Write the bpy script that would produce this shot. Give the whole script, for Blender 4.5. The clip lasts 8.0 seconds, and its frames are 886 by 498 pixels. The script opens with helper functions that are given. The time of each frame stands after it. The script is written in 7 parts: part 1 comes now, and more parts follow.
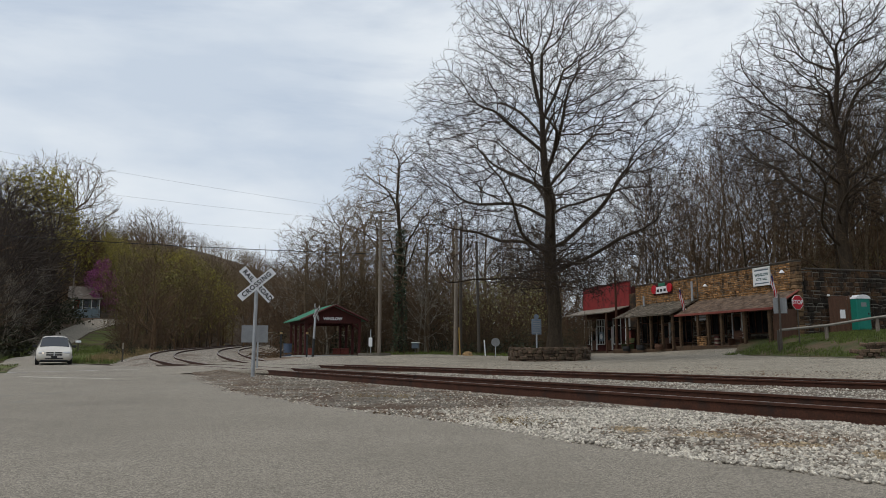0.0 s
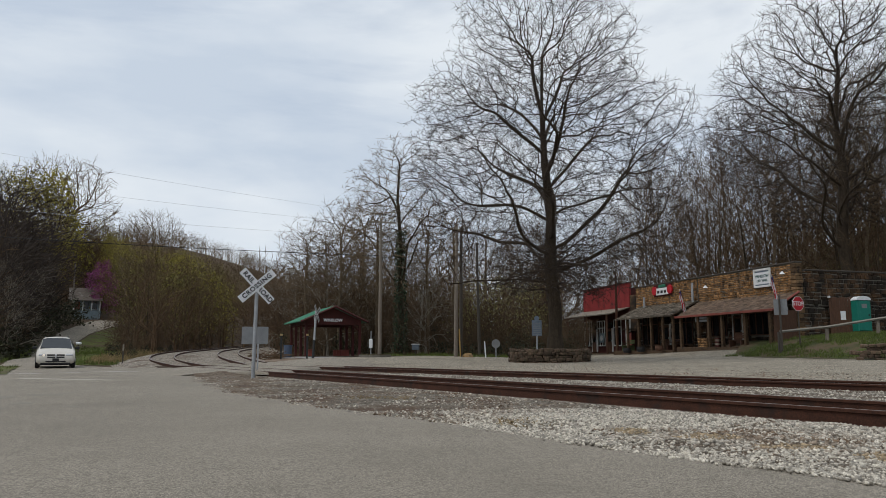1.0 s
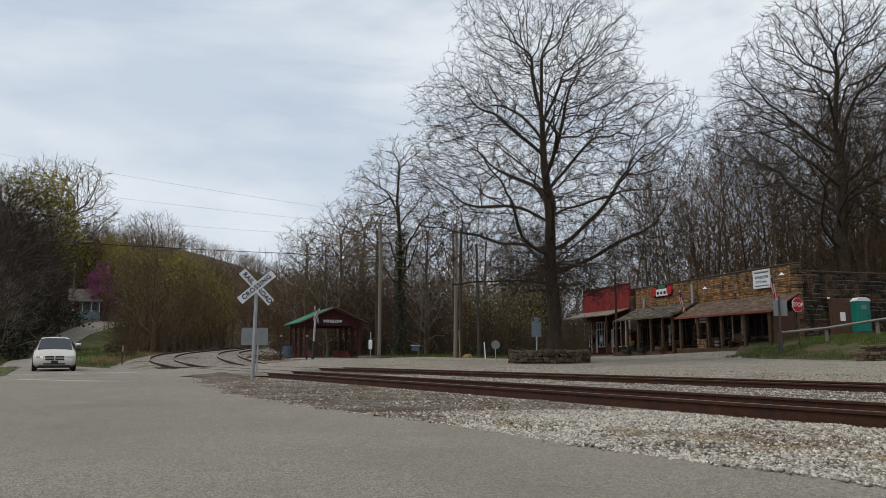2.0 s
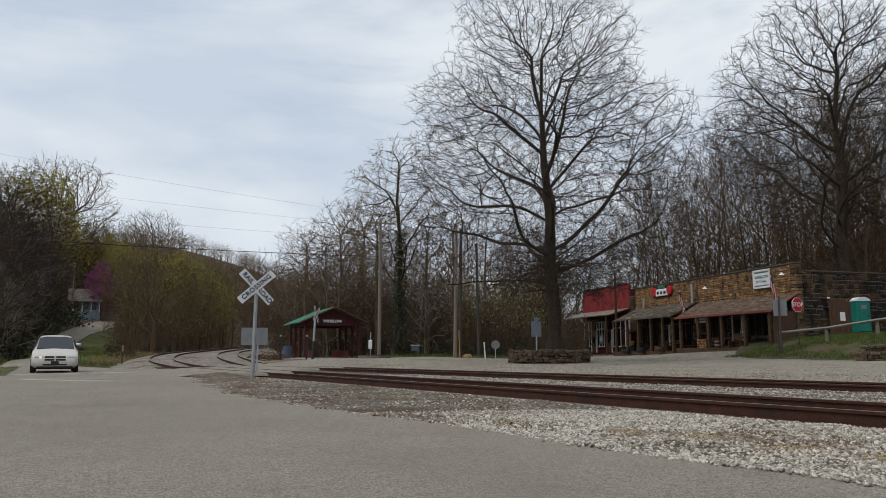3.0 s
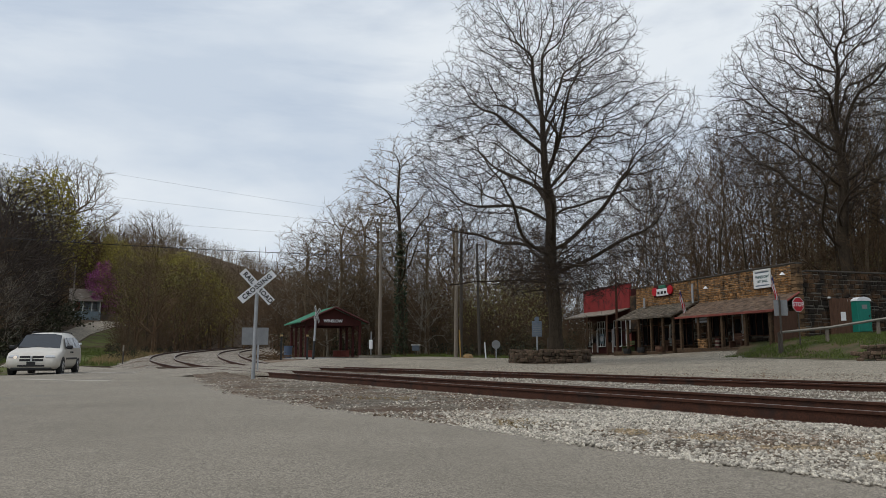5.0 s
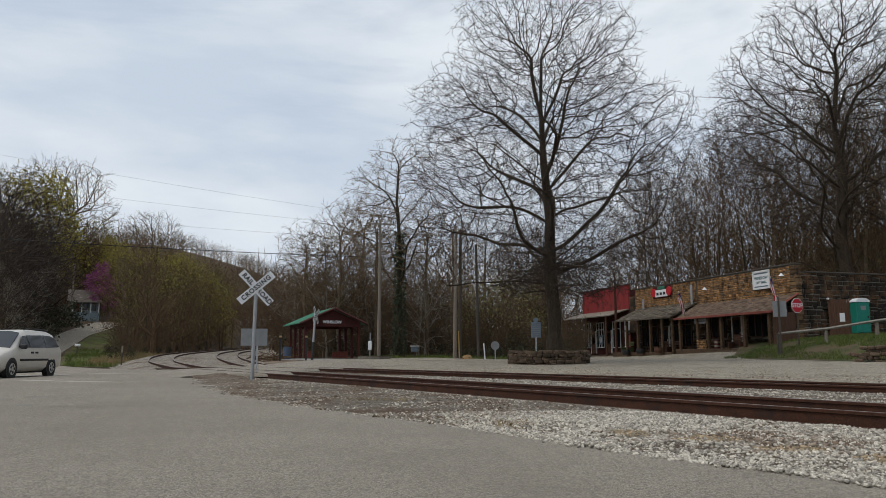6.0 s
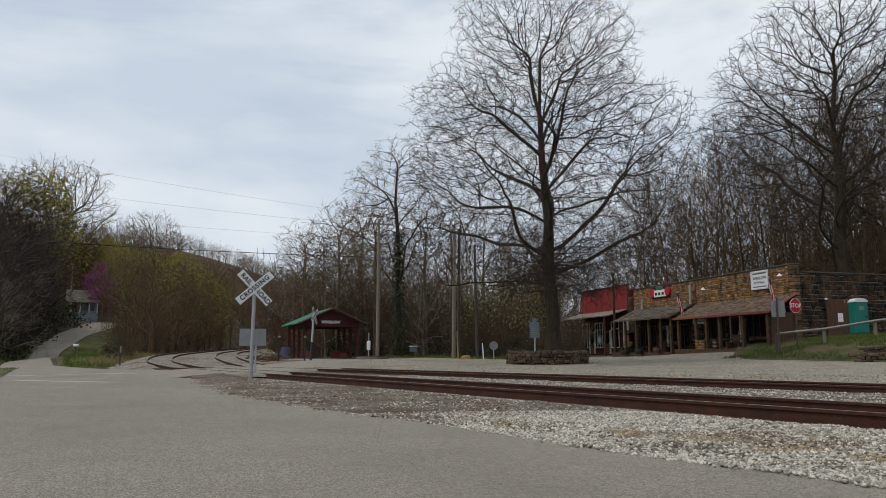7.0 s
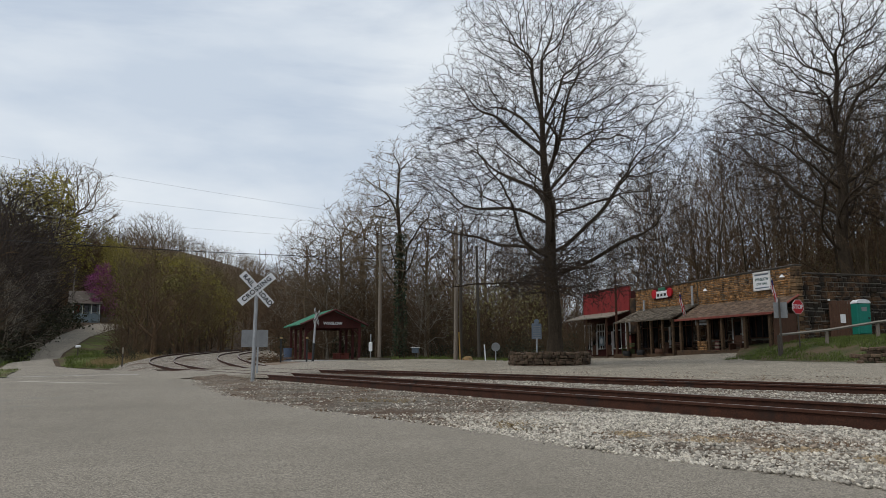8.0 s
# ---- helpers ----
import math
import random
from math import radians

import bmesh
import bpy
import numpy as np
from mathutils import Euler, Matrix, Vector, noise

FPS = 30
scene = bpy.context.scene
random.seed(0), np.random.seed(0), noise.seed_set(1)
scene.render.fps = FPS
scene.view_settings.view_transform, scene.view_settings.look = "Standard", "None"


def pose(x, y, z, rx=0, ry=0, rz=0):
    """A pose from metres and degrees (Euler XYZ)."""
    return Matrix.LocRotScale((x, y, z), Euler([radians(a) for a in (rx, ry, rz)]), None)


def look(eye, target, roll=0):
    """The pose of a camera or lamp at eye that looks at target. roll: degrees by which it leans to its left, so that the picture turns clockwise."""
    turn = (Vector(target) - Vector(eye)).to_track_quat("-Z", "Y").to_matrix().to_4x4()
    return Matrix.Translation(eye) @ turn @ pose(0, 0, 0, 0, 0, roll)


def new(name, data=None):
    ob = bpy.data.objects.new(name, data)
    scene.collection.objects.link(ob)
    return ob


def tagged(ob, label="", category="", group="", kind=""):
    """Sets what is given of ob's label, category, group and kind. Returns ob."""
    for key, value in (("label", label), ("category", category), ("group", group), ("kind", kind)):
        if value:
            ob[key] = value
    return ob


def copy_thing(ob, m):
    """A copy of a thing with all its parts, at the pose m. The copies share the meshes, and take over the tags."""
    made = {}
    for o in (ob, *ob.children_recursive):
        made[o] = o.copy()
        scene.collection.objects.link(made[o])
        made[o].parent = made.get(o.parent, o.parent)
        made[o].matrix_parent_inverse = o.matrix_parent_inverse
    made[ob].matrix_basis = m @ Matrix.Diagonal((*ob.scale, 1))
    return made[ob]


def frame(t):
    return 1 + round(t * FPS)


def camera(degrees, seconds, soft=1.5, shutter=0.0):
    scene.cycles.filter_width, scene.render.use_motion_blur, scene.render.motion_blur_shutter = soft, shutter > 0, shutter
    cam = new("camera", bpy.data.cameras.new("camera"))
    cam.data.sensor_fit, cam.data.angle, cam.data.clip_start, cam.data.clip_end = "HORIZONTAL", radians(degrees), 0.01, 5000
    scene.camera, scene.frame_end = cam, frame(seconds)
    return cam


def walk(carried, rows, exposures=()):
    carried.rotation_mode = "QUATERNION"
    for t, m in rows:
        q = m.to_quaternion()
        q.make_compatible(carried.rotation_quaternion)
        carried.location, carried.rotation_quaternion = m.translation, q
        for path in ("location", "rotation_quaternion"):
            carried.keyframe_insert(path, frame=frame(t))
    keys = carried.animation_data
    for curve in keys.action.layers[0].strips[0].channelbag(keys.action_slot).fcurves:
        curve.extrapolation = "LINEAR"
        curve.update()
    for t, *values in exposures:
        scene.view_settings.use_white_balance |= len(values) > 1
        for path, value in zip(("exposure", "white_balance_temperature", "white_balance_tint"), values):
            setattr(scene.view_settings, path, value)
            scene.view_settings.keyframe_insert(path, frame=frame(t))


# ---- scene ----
cam = camera(62.2, 8.0, soft=0.6)
EYE = (0.0, 0.0, 0.75)


def aim(du, dv):
    """The camera's pose, turned by small angles (in thousandths of a radian) to the left and up."""
    return Matrix.Translation(EYE) @ pose(0, 0, 0, 98.12 + math.degrees(dv / 1300), 0, math.degrees(du / 1300))


walk(cam, [(0.0, aim(0, -4.5)), (0.5, aim(1, -2.3)), (1.0, aim(0.6, -1.9)), (1.5, aim(0.2, -0.4)), (2.0, aim(0, 0)), (3.0, aim(-0.2, -0.2)), (3.5, aim(0, 0)),
           (4.0, aim(0.2, -2.2)), (4.5, aim(1.4, -1.7)), (5.2, aim(0.4, 0)), (6.0, aim(-0.8, 1.3)), (6.5, aim(-1.6, 1.5)), (7.0, aim(-3.2, 1.5)),
           (7.5, aim(-1.8, 1.3)), (8.0, aim(0.2, 3.6))], exposures=[(0.0, 0.0), (8.0, 0.0)])

# ---- world and sun ----
SUN_UP, SUN_TURN = 58, 247


def sky():
    w = bpy.data.worlds.new("sky")
    scene.world = w
    w.use_nodes = True
    nt = w.node_tree
    nt.nodes.clear()
    out = nt.nodes.new("ShaderNodeOutputWorld")
    bg = nt.nodes.new("ShaderNodeBackground")
    air = nt.nodes.new("ShaderNodeTexSky")
    air.sky_type, air.sun_disc = "NISHITA", False
    air.sun_elevation, air.sun_rotation = radians(SUN_UP), radians(SUN_TURN)
    co = nt.nodes.new("ShaderNodeTexCoord")
    mp = nt.nodes.new("ShaderNodeMapping")
    mp.inputs["Scale"].default_value = (1.0, 1.0, 3.2)
    mp.inputs["Location"].default_value = (0.35, 0.1, 0.0)
    big = nt.nodes.new("ShaderNodeTexNoise")
    big.inputs["Scale"].default_value, big.inputs["Detail"].default_value, big.inputs["Roughness"].default_value = 1.6, 7, 0.55
    big.inputs["Distortion"].default_value = 0.4
    ramp = nt.nodes.new("ShaderNodeValToRGB")
    ramp.color_ramp.elements[0].position, ramp.color_ramp.elements[0].color = 0.34, (0.55, 0.55, 0.55, 1)
    ramp.color_ramp.elements[1].position, ramp.color_ramp.elements[1].color = 0.50, (0.97, 0.97, 0.97, 1)
    tone = nt.nodes.new("ShaderNodeTexNoise")
    tone.inputs["Scale"].default_value, tone.inputs["Detail"].default_value = 2.6, 6
    shade = nt.nodes.new("ShaderNodeValToRGB")
    shade.color_ramp.elements[0].position, shade.color_ramp.elements[0].color = 0.36, (4.75, 5.4, 6.25, 1)
    shade.color_ramp.elements[1].position, shade.color_ramp.elements[1].color = 0.62, (6.5, 6.93, 7.35, 1)
    mix = nt.nodes.new("ShaderNodeMix")
    mix.data_type = "RGBA"
    nt.links.new(co.outputs["Generated"], mp.inputs["Vector"])
    nt.links.new(mp.outputs["Vector"], big.inputs["Vector"])
    nt.links.new(mp.outputs["Vector"], tone.inputs["Vector"])
    nt.links.new(big.outputs["Fac"], ramp.inputs["Fac"])
    nt.links.new(tone.outputs["Fac"], shade.inputs["Fac"])
    nt.links.new(ramp.outputs["Color"], mix.inputs["Factor"])
    nt.links.new(air.outputs["Color"], mix.inputs["A"])
    nt.links.new(shade.outputs["Color"], mix.inputs["B"])
    nt.links.new(mix.outputs["Result"], bg.inputs["Color"])
    bg.inputs["Strength"].default_value = 0.122
    nt.links.new(bg.outputs["Background"], out.inputs["Surface"])


sky()
lamp = bpy.data.lights.new("sun", "SUN")
lamp.energy, lamp.angle, lamp.color = 1.25, radians(16), (1.0, 0.96, 0.9)
sun = new("sun", lamp)
sun.matrix_world = look((-74, -12, 129), (0, 20, 0))


# ---- materials ----
def surface(name, a, b, scale=4.0, rough=0.85, bump=0.3, fine=60.0, metal=0.0, spot=None, spot_at=(0.56, 0.68), spot_scale=1.2, per="", stretch=(1, 1, 1), depth=0.02, spec=0.35, vary=(0.55, 1.35)):
    """Two colours mingled by noise at two scales, a spot colour of large stains, bump, and a shift from piece to piece."""
    m = bpy.data.materials.new(name)
    m.use_nodes = True
    nt = m.node_tree
    bs = nt.nodes["Principled BSDF"]
    co = nt.nodes.new("ShaderNodeTexCoord")
    mp = nt.nodes.new("ShaderNodeMapping")
    mp.inputs["Scale"].default_value = stretch
    nt.links.new(co.outputs["Object"], mp.inputs["Vector"])
    n1 = nt.nodes.new("ShaderNodeTexNoise")
    n1.inputs["Scale"].default_value, n1.inputs["Detail"].default_value, n1.inputs["Roughness"].default_value = scale, 6, 0.65
    n2 = nt.nodes.new("ShaderNodeTexNoise")
    n2.inputs["Scale"].default_value, n2.inputs["Detail"].default_value = fine, 4
    for n in (n1, n2):
        nt.links.new(mp.outputs["Vector"], n.inputs["Vector"])
    add = nt.nodes.new("ShaderNodeMath")
    add.operation = "ADD"
    half = nt.nodes.new("ShaderNodeMath")
    half.operation = "MULTIPLY"
    half.inputs[1].default_value = 0.5
    nt.links.new(n1.outputs["Fac"], add.inputs[0])
    nt.links.new(n2.outputs["Fac"], add.inputs[1])
    nt.links.new(add.outputs[0], half.inputs[0])
    ramp = nt.nodes.new("ShaderNodeValToRGB")
    ramp.color_ramp.elements[0].position, ramp.color_ramp.elements[0].color = 0.36, (*a, 1)
    ramp.color_ramp.elements[1].position, ramp.color_ramp.elements[1].color = 0.64, (*b, 1)
    nt.links.new(half.outputs[0], ramp.inputs["Fac"])
    colour = ramp.outputs["Color"]
    if spot:
        n3 = nt.nodes.new("ShaderNodeTexNoise")
        n3.inputs["Scale"].default_value, n3.inputs["Detail"].default_value, n3.inputs["Roughness"].default_value = spot_scale, 5, 0.6
        nt.links.new(mp.outputs["Vector"], n3.inputs["Vector"])
        r3 = nt.nodes.new("ShaderNodeValToRGB")
        r3.color_ramp.elements[0].position, r3.color_ramp.elements[1].position = spot_at
        nt.links.new(n3.outputs["Fac"], r3.inputs["Fac"])
        mx = nt.nodes.new("ShaderNodeMix")
        mx.data_type = "RGBA"
        mx.inputs["B"].default_value = (*spot, 1)
        nt.links.new(r3.outputs["Color"], mx.inputs["Factor"])
        nt.links.new(colour, mx.inputs["A"])
        colour = mx.outputs["Result"]
    if per:
        src = nt.nodes.new("ShaderNodeNewGeometry" if per == "island" else "ShaderNodeObjectInfo")
        rnd = src.outputs["Random Per Island" if per == "island" else "Random"]
        mr = nt.nodes.new("ShaderNodeMapRange")
        mr.inputs["To Min"].default_value, mr.inputs["To Max"].default_value = vary
        nt.links.new(rnd, mr.inputs["Value"])
        hs = nt.nodes.new("ShaderNodeHueSaturation")
        nt.links.new(mr.outputs["Result"], hs.inputs["Value"])
        nt.links.new(colour, hs.inputs["Color"])
        colour = hs.outputs["Color"]
    nt.links.new(colour, bs.inputs["Base Color"])
    bs.inputs["Roughness"].default_value, bs.inputs["Metallic"].default_value = rough, metal
    bs.inputs["Specular IOR Level"].default_value = spec
    if bump:
        bp = nt.nodes.new("ShaderNodeBump")
        bp.inputs["Strength"].default_value, bp.inputs["Distance"].default_value = bump, depth
        nt.links.new(half.outputs[0], bp.inputs["Height"])
        nt.links.new(bp.outputs["Normal"], bs.inputs["Normal"])
    return m


def stony(name, cells, pale, mid, dark, patch, rough=0.95, bump=0.8, depth=0.03, patch_at=(0.5, 0.66), patch_scale=0.5, crack=0.08):
    """Aggregate: cells of stone in mixed tones with dark joints, and patches of another colour."""
    m = bpy.data.materials.new(name)
    m.use_nodes = True
    nt = m.node_tree
    bs = nt.nodes["Principled BSDF"]
    co = nt.nodes.new("ShaderNodeTexCoord")
    vo = nt.nodes.new("ShaderNodeTexVoronoi")
    vo.inputs["Scale"].default_value = cells
    ed = nt.nodes.new("ShaderNodeTexVoronoi")
    ed.feature = "DISTANCE_TO_EDGE"
    ed.inputs["Scale"].default_value = cells
    big = nt.nodes.new("ShaderNodeTexNoise")
    big.inputs["Scale"].default_value, big.inputs["Detail"].default_value, big.inputs["Roughness"].default_value = patch_scale, 8, 0.65
    fine = nt.nodes.new("ShaderNodeTexNoise")
    fine.inputs["Scale"].default_value, fine.inputs["Detail"].default_value = cells * 2.2, 3
    for n in (vo, ed, big, fine):
        nt.links.new(co.outputs["Object"], n.inputs["Vector"])
    sep = nt.nodes.new("ShaderNodeSeparateColor")
    nt.links.new(vo.outputs["Color"], sep.inputs["Color"])
    tones = nt.nodes.new("ShaderNodeValToRGB")
    tones.color_ramp.elements[0].position, tones.color_ramp.elements[0].color = 0.0, (*dark, 1)
    tones.color_ramp.elements[1].position, tones.color_ramp.elements[1].color = 1.0, (*pale, 1)
    e = tones.color_ramp.elements.new(0.45)
    e.color = (*mid, 1)
    nt.links.new(sep.outputs[0], tones.inputs["Fac"])
    pr = nt.nodes.new("ShaderNodeValToRGB")
    pr.color_ramp.elements[0].position, pr.color_ramp.elements[1].position = patch_at
    nt.links.new(big.outputs["Fac"], pr.inputs["Fac"])
    mx = nt.nodes.new("ShaderNodeMix")
    mx.data_type = "RGBA"
    mx.inputs["B"].default_value = (*patch, 1)
    ml = nt.nodes.new("ShaderNodeMath")
    ml.operation = "MULTIPLY"
    ml.inputs[1].default_value = 0.8
    nt.links.new(pr.outputs["Color"], ml.inputs[0])
    nt.links.new(ml.outputs[0], mx.inputs["Factor"])
    nt.links.new(tones.outputs["Color"], mx.inputs["A"])
    jr = nt.nodes.new("ShaderNodeMapRange")
    jr.inputs["From Max"].default_value, jr.inputs["To Min"].default_value = crack, 0.35
    nt.links.new(ed.outputs["Distance"], jr.inputs["Value"])
    fr = nt.nodes.new("ShaderNodeMapRange")
    fr.inputs["To Min"].default_value, fr.inputs["To Max"].default_value = 0.6, 1.4
    nt.links.new(fine.outputs["Fac"], fr.inputs["Value"])
    both = nt.nodes.new("ShaderNodeMath")
    both.operation = "MULTIPLY"
    nt.links.new(jr.outputs["Result"], both.inputs[0])
    nt.links.new(fr.outputs["Result"], both.inputs[1])
    hs = nt.nodes.new("ShaderNodeHueSaturation")
    nt.links.new(both.outputs[0], hs.inputs["Value"])
    nt.links.new(mx.outputs["Result"], hs.inputs["Color"])
    nt.links.new(hs.outputs["Color"], bs.inputs["Base Color"])
    bp = nt.nodes.new("ShaderNodeBump")
    bp.inputs["Strength"].default_value, bp.inputs["Distance"].default_value = bump, depth
    nt.links.new(both.outputs[0], bp.inputs["Height"])
    nt.links.new(bp.outputs["Normal"], bs.inputs["Normal"])
    bs.inputs["Roughness"].default_value, bs.inputs["Specular IOR Level"].default_value = rough, 0.3
    return m


def glassy(name, tint, rough=0.05, metal=0.0):
    m = bpy.data.materials.new(name)
    m.use_nodes = True
    bs = m.node_tree.nodes["Principled BSDF"]
    bs.inputs["Base Color"].default_value, bs.inputs["Roughness"].default_value, bs.inputs["Metallic"].default_value = (*tint, 1), rough, metal
    return m


ASPHALT = stony("asphalt", 110, (0.45, 0.396, 0.318), (0.295, 0.258, 0.205), (0.13, 0.112, 0.088), (0.215, 0.188, 0.147), 0.9, 0.5, 0.006, (0.42, 0.72), 0.33, 0.1)
LOT = stony("worn_lot", 22, (0.4738, 0.42, 0.3307), (0.3193, 0.28, 0.2173), (0.1236, 0.105, 0.08033), (0.1957, 0.165, 0.1229), 0.95, 0.6, 0.02, (0.5, 0.68), 0.35)
# Bed tones are lowered to paint shadow into gaps between the loose stones.
BALLAST = stony("ballast", 30, (0.33, 0.29, 0.235), (0.19, 0.162, 0.124), (0.07725, 0.06, 0.04441), (0.1236, 0.07, 0.0378), 0.95, 0.9, 0.035, (0.46, 0.6), 0.7)
LIMESTONE = stony("pale_limestone_ballast", 14, (0.56, 0.50, 0.42), (0.36, 0.31, 0.25), (0.10, 0.08, 0.06), (0.17, 0.11, 0.068), 0.95, 1.0, 0.06, (0.50, 0.66), 0.45)
PEBBLE = surface("limestone_pebble", (0.2575, 0.23, 0.189), (0.515, 0.47, 0.3922), 30, 0.9, 0.3, 120, per="island", depth=0.004, vary=(0.5, 1.65))
EARTH = surface("leaf_litter", (0.0168, 0.01, 0.00516), (0.09975, 0.06, 0.02924), 1.6, 0.95, 0.9, 7, spot=(0.021, 0.022, 0.00774), spot_scale=0.25, depth=0.15)
GRASS = surface("grass", (0.020, 0.028, 0.006), (0.070, 0.080, 0.018), 1.4, 0.95, 0.8, 22, spot=(0.095, 0.066, 0.036), spot_at=(0.43, 0.60), spot_scale=0.6, depth=0.06)
RUST = surface("rusty_steel", (0.027, 0.0105, 0.006), (0.080, 0.029, 0.0145), 5, 0.85, 0.3, 60, metal=0.1, spot=(0.026, 0.016, 0.012), spot_scale=2)
RAILTOP = surface("worn_rail_head", (0.17, 0.14, 0.12), (0.34, 0.30, 0.27), 4, 0.4, 0.1, 50, metal=0.5)
TIE = surface("creosoted_tie", (0.05, 0.035, 0.025), (0.13, 0.10, 0.075), 4, 0.95, 0.6, 40, stretch=(1, 6, 1))
BARK = surface("bark", (0.021, 0.015, 0.00946), (0.0714, 0.052, 0.03268), 5, 0.95, 0.7, 40, stretch=(1, 1, 0.25), depth=0.03)
TWIG = surface("twigs", (0.040, 0.025, 0.0135), (0.115, 0.073, 0.038), 0.5, 0.95, 0, 6)
TWIG_GREY = surface("grey_twigs", (0.078, 0.054, 0.032), (0.205, 0.146, 0.086), 0.5, 0.95, 0, 6)
TWIG_BROWN = surface("red_brown_twigs", (0.0609, 0.036, 0.01892), (0.1449, 0.088, 0.04644), 0.4, 0.95, 0, 5)
PALE_BARK = surface("pale_bark", (0.11, 0.092, 0.068), (0.30, 0.262, 0.205), 4, 0.95, 0.3, 24)
IVY = surface("ivy", (0.012, 0.022, 0.008), (0.03, 0.05, 0.016), 6, 0.7, 0, 20, per="island")
BUD_GREEN = surface("young_leaves", (0.21, 0.18, 0.02), (0.40, 0.34, 0.05), 2, 0.8, 0, 10, per="island")
BARK_GREY = surface("grey_bark", (0.0651, 0.047, 0.02924), (0.189, 0.14, 0.08772), 4, 0.95, 0.6, 30, stretch=(1, 1, 0.3), depth=0.03)
BUD_PINK = surface("redbud_flowers", (0.20, 0.045, 0.13), (0.34, 0.09, 0.23), 2, 0.8, 0, 10, per="island")
EVERGREEN = surface("dark_olive_leaves", (0.012, 0.013, 0.005), (0.042, 0.042, 0.015), 3, 0.8, 0, 12, per="island")
DUSTY = surface("dusty_pebble", (0.22, 0.185, 0.14), (0.50, 0.445, 0.37), 12, 0.95, 0.3, 90, per="island", depth=0.004, vary=(0.4, 1.4), spot=(0.16, 0.105, 0.066), spot_at=(0.45, 0.6), spot_scale=0.8)
RAIL_STEEL = surface("weathered_guard_rail", (0.17, 0.16, 0.135), (0.30, 0.28, 0.24), 4, 0.7, 0.1, 30, metal=0.4)
WALL_RUBBLE = surface("bank_rubble", (0.05, 0.034, 0.023), (0.15, 0.10, 0.066), 5, 0.95, 0.7, 22, spot=(0.03, 0.03, 0.015), spot_scale=2, per="object")
DRY = surface("dry_grass", (0.17, 0.115, 0.05), (0.33, 0.24, 0.12), 3, 0.95, 0, 12, per="island")
GRASS_GREEN = surface("green_turf", (0.034, 0.050, 0.008), (0.135, 0.155, 0.026), 1.2, 0.95, 0.9, 16, spot=(0.075, 0.055, 0.024), spot_at=(0.44, 0.58), spot_scale=0.35, depth=0.08)
BLADE = surface("grass_blades", (0.055, 0.085, 0.014), (0.13, 0.155, 0.036), 3, 0.9, 0, 12, per="island")
TWIG_DARK = surface("dark_twigs", (0.020, 0.0145, 0.0115), (0.066, 0.048, 0.036), 0.5, 0.95, 0, 6)
BROWN_LEAF = surface("dead_leaves", (0.055, 0.028, 0.013), (0.14, 0.072, 0.034), 2, 0.95, 0, 10, per="island")
SCREEN = glassy("tinted_windscreen", (0.022, 0.027, 0.034), 0.06)
YELLOW = surface("faded_yellow_plastic", (0.32, 0.20, 0.05), (0.42, 0.28, 0.08), 6, 0.7, 0, 20)
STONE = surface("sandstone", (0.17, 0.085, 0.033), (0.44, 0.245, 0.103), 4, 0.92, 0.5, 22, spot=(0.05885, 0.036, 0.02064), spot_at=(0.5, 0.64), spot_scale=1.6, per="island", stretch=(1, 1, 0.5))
# Dark rubble; also the front walls where porch shade is put into the colour.
STONE_DARK = surface("weathered_shaded_stone", (0.030, 0.017, 0.009), (0.165, 0.088, 0.042), 2.2, 0.95, 0.6, 18, spot=(0.01926, 0.014, 0.00946), spot_at=(0.42, 0.56), spot_scale=0.7, per="island", vary=(0.6, 1.25))
STONE_PART = surface("planter_stone", (0.15, 0.092, 0.040), (0.33, 0.21, 0.095), 5, 0.92, 0.6, 26, spot=(0.0642, 0.055, 0.0344), spot_scale=2, per="object")
STONE_QUOIN = surface("quoin_stone", (0.10, 0.06, 0.03), (0.25, 0.155, 0.08), 4, 0.95, 0.5, 20, spot=(0.05, 0.032, 0.02), spot_at=(0.5, 0.62), spot_scale=1.8, per="object")
STONE_PILLAR = surface("pillar_stone", (0.02996, 0.019, 0.01118), (0.1177, 0.07, 0.03698), 5, 0.95, 0.6, 20, spot=(0.0214, 0.015, 0.00946), spot_scale=2.5)
MORTAR = surface("tar_patch", (0.10, 0.09, 0.074), (0.21, 0.19, 0.155), 5, 0.9, 0.2, 40)
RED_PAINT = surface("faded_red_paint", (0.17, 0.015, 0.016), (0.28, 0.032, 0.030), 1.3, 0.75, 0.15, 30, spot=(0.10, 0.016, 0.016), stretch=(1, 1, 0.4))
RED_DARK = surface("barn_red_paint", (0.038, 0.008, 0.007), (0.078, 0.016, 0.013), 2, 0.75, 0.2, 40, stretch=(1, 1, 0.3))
BROWN_WOOD = surface("brown_board", (0.0535, 0.026, 0.01548), (0.1177, 0.058, 0.0344), 3, 0.85, 0.3, 40, stretch=(4, 4, 0.4))
SHAKE = surface("grey_wood_shakes", (0.0535, 0.043, 0.03268), (0.2354, 0.195, 0.1462), 4, 0.95, 0.4, 40, per="island")
SHINGLE = surface("brown_shingles", (0.09095, 0.06, 0.04128), (0.1819, 0.125, 0.086), 2, 0.95, 0.4, 30, per="island")
TIN = surface("weathered_tin", (0.1712, 0.145, 0.1118), (0.321, 0.28, 0.2236), 2, 0.6, 0.15, 20, metal=0.4, spot=(0.1712, 0.09, 0.0516), spot_scale=1)
ROOF_DARK = surface("dark_weathered_roof", (0.05, 0.042, 0.034), (0.14, 0.115, 0.095), 3, 0.9, 0.2, 20, spot=(0.22, 0.21, 0.19), spot_at=(0.6, 0.7), spot_scale=0.8)
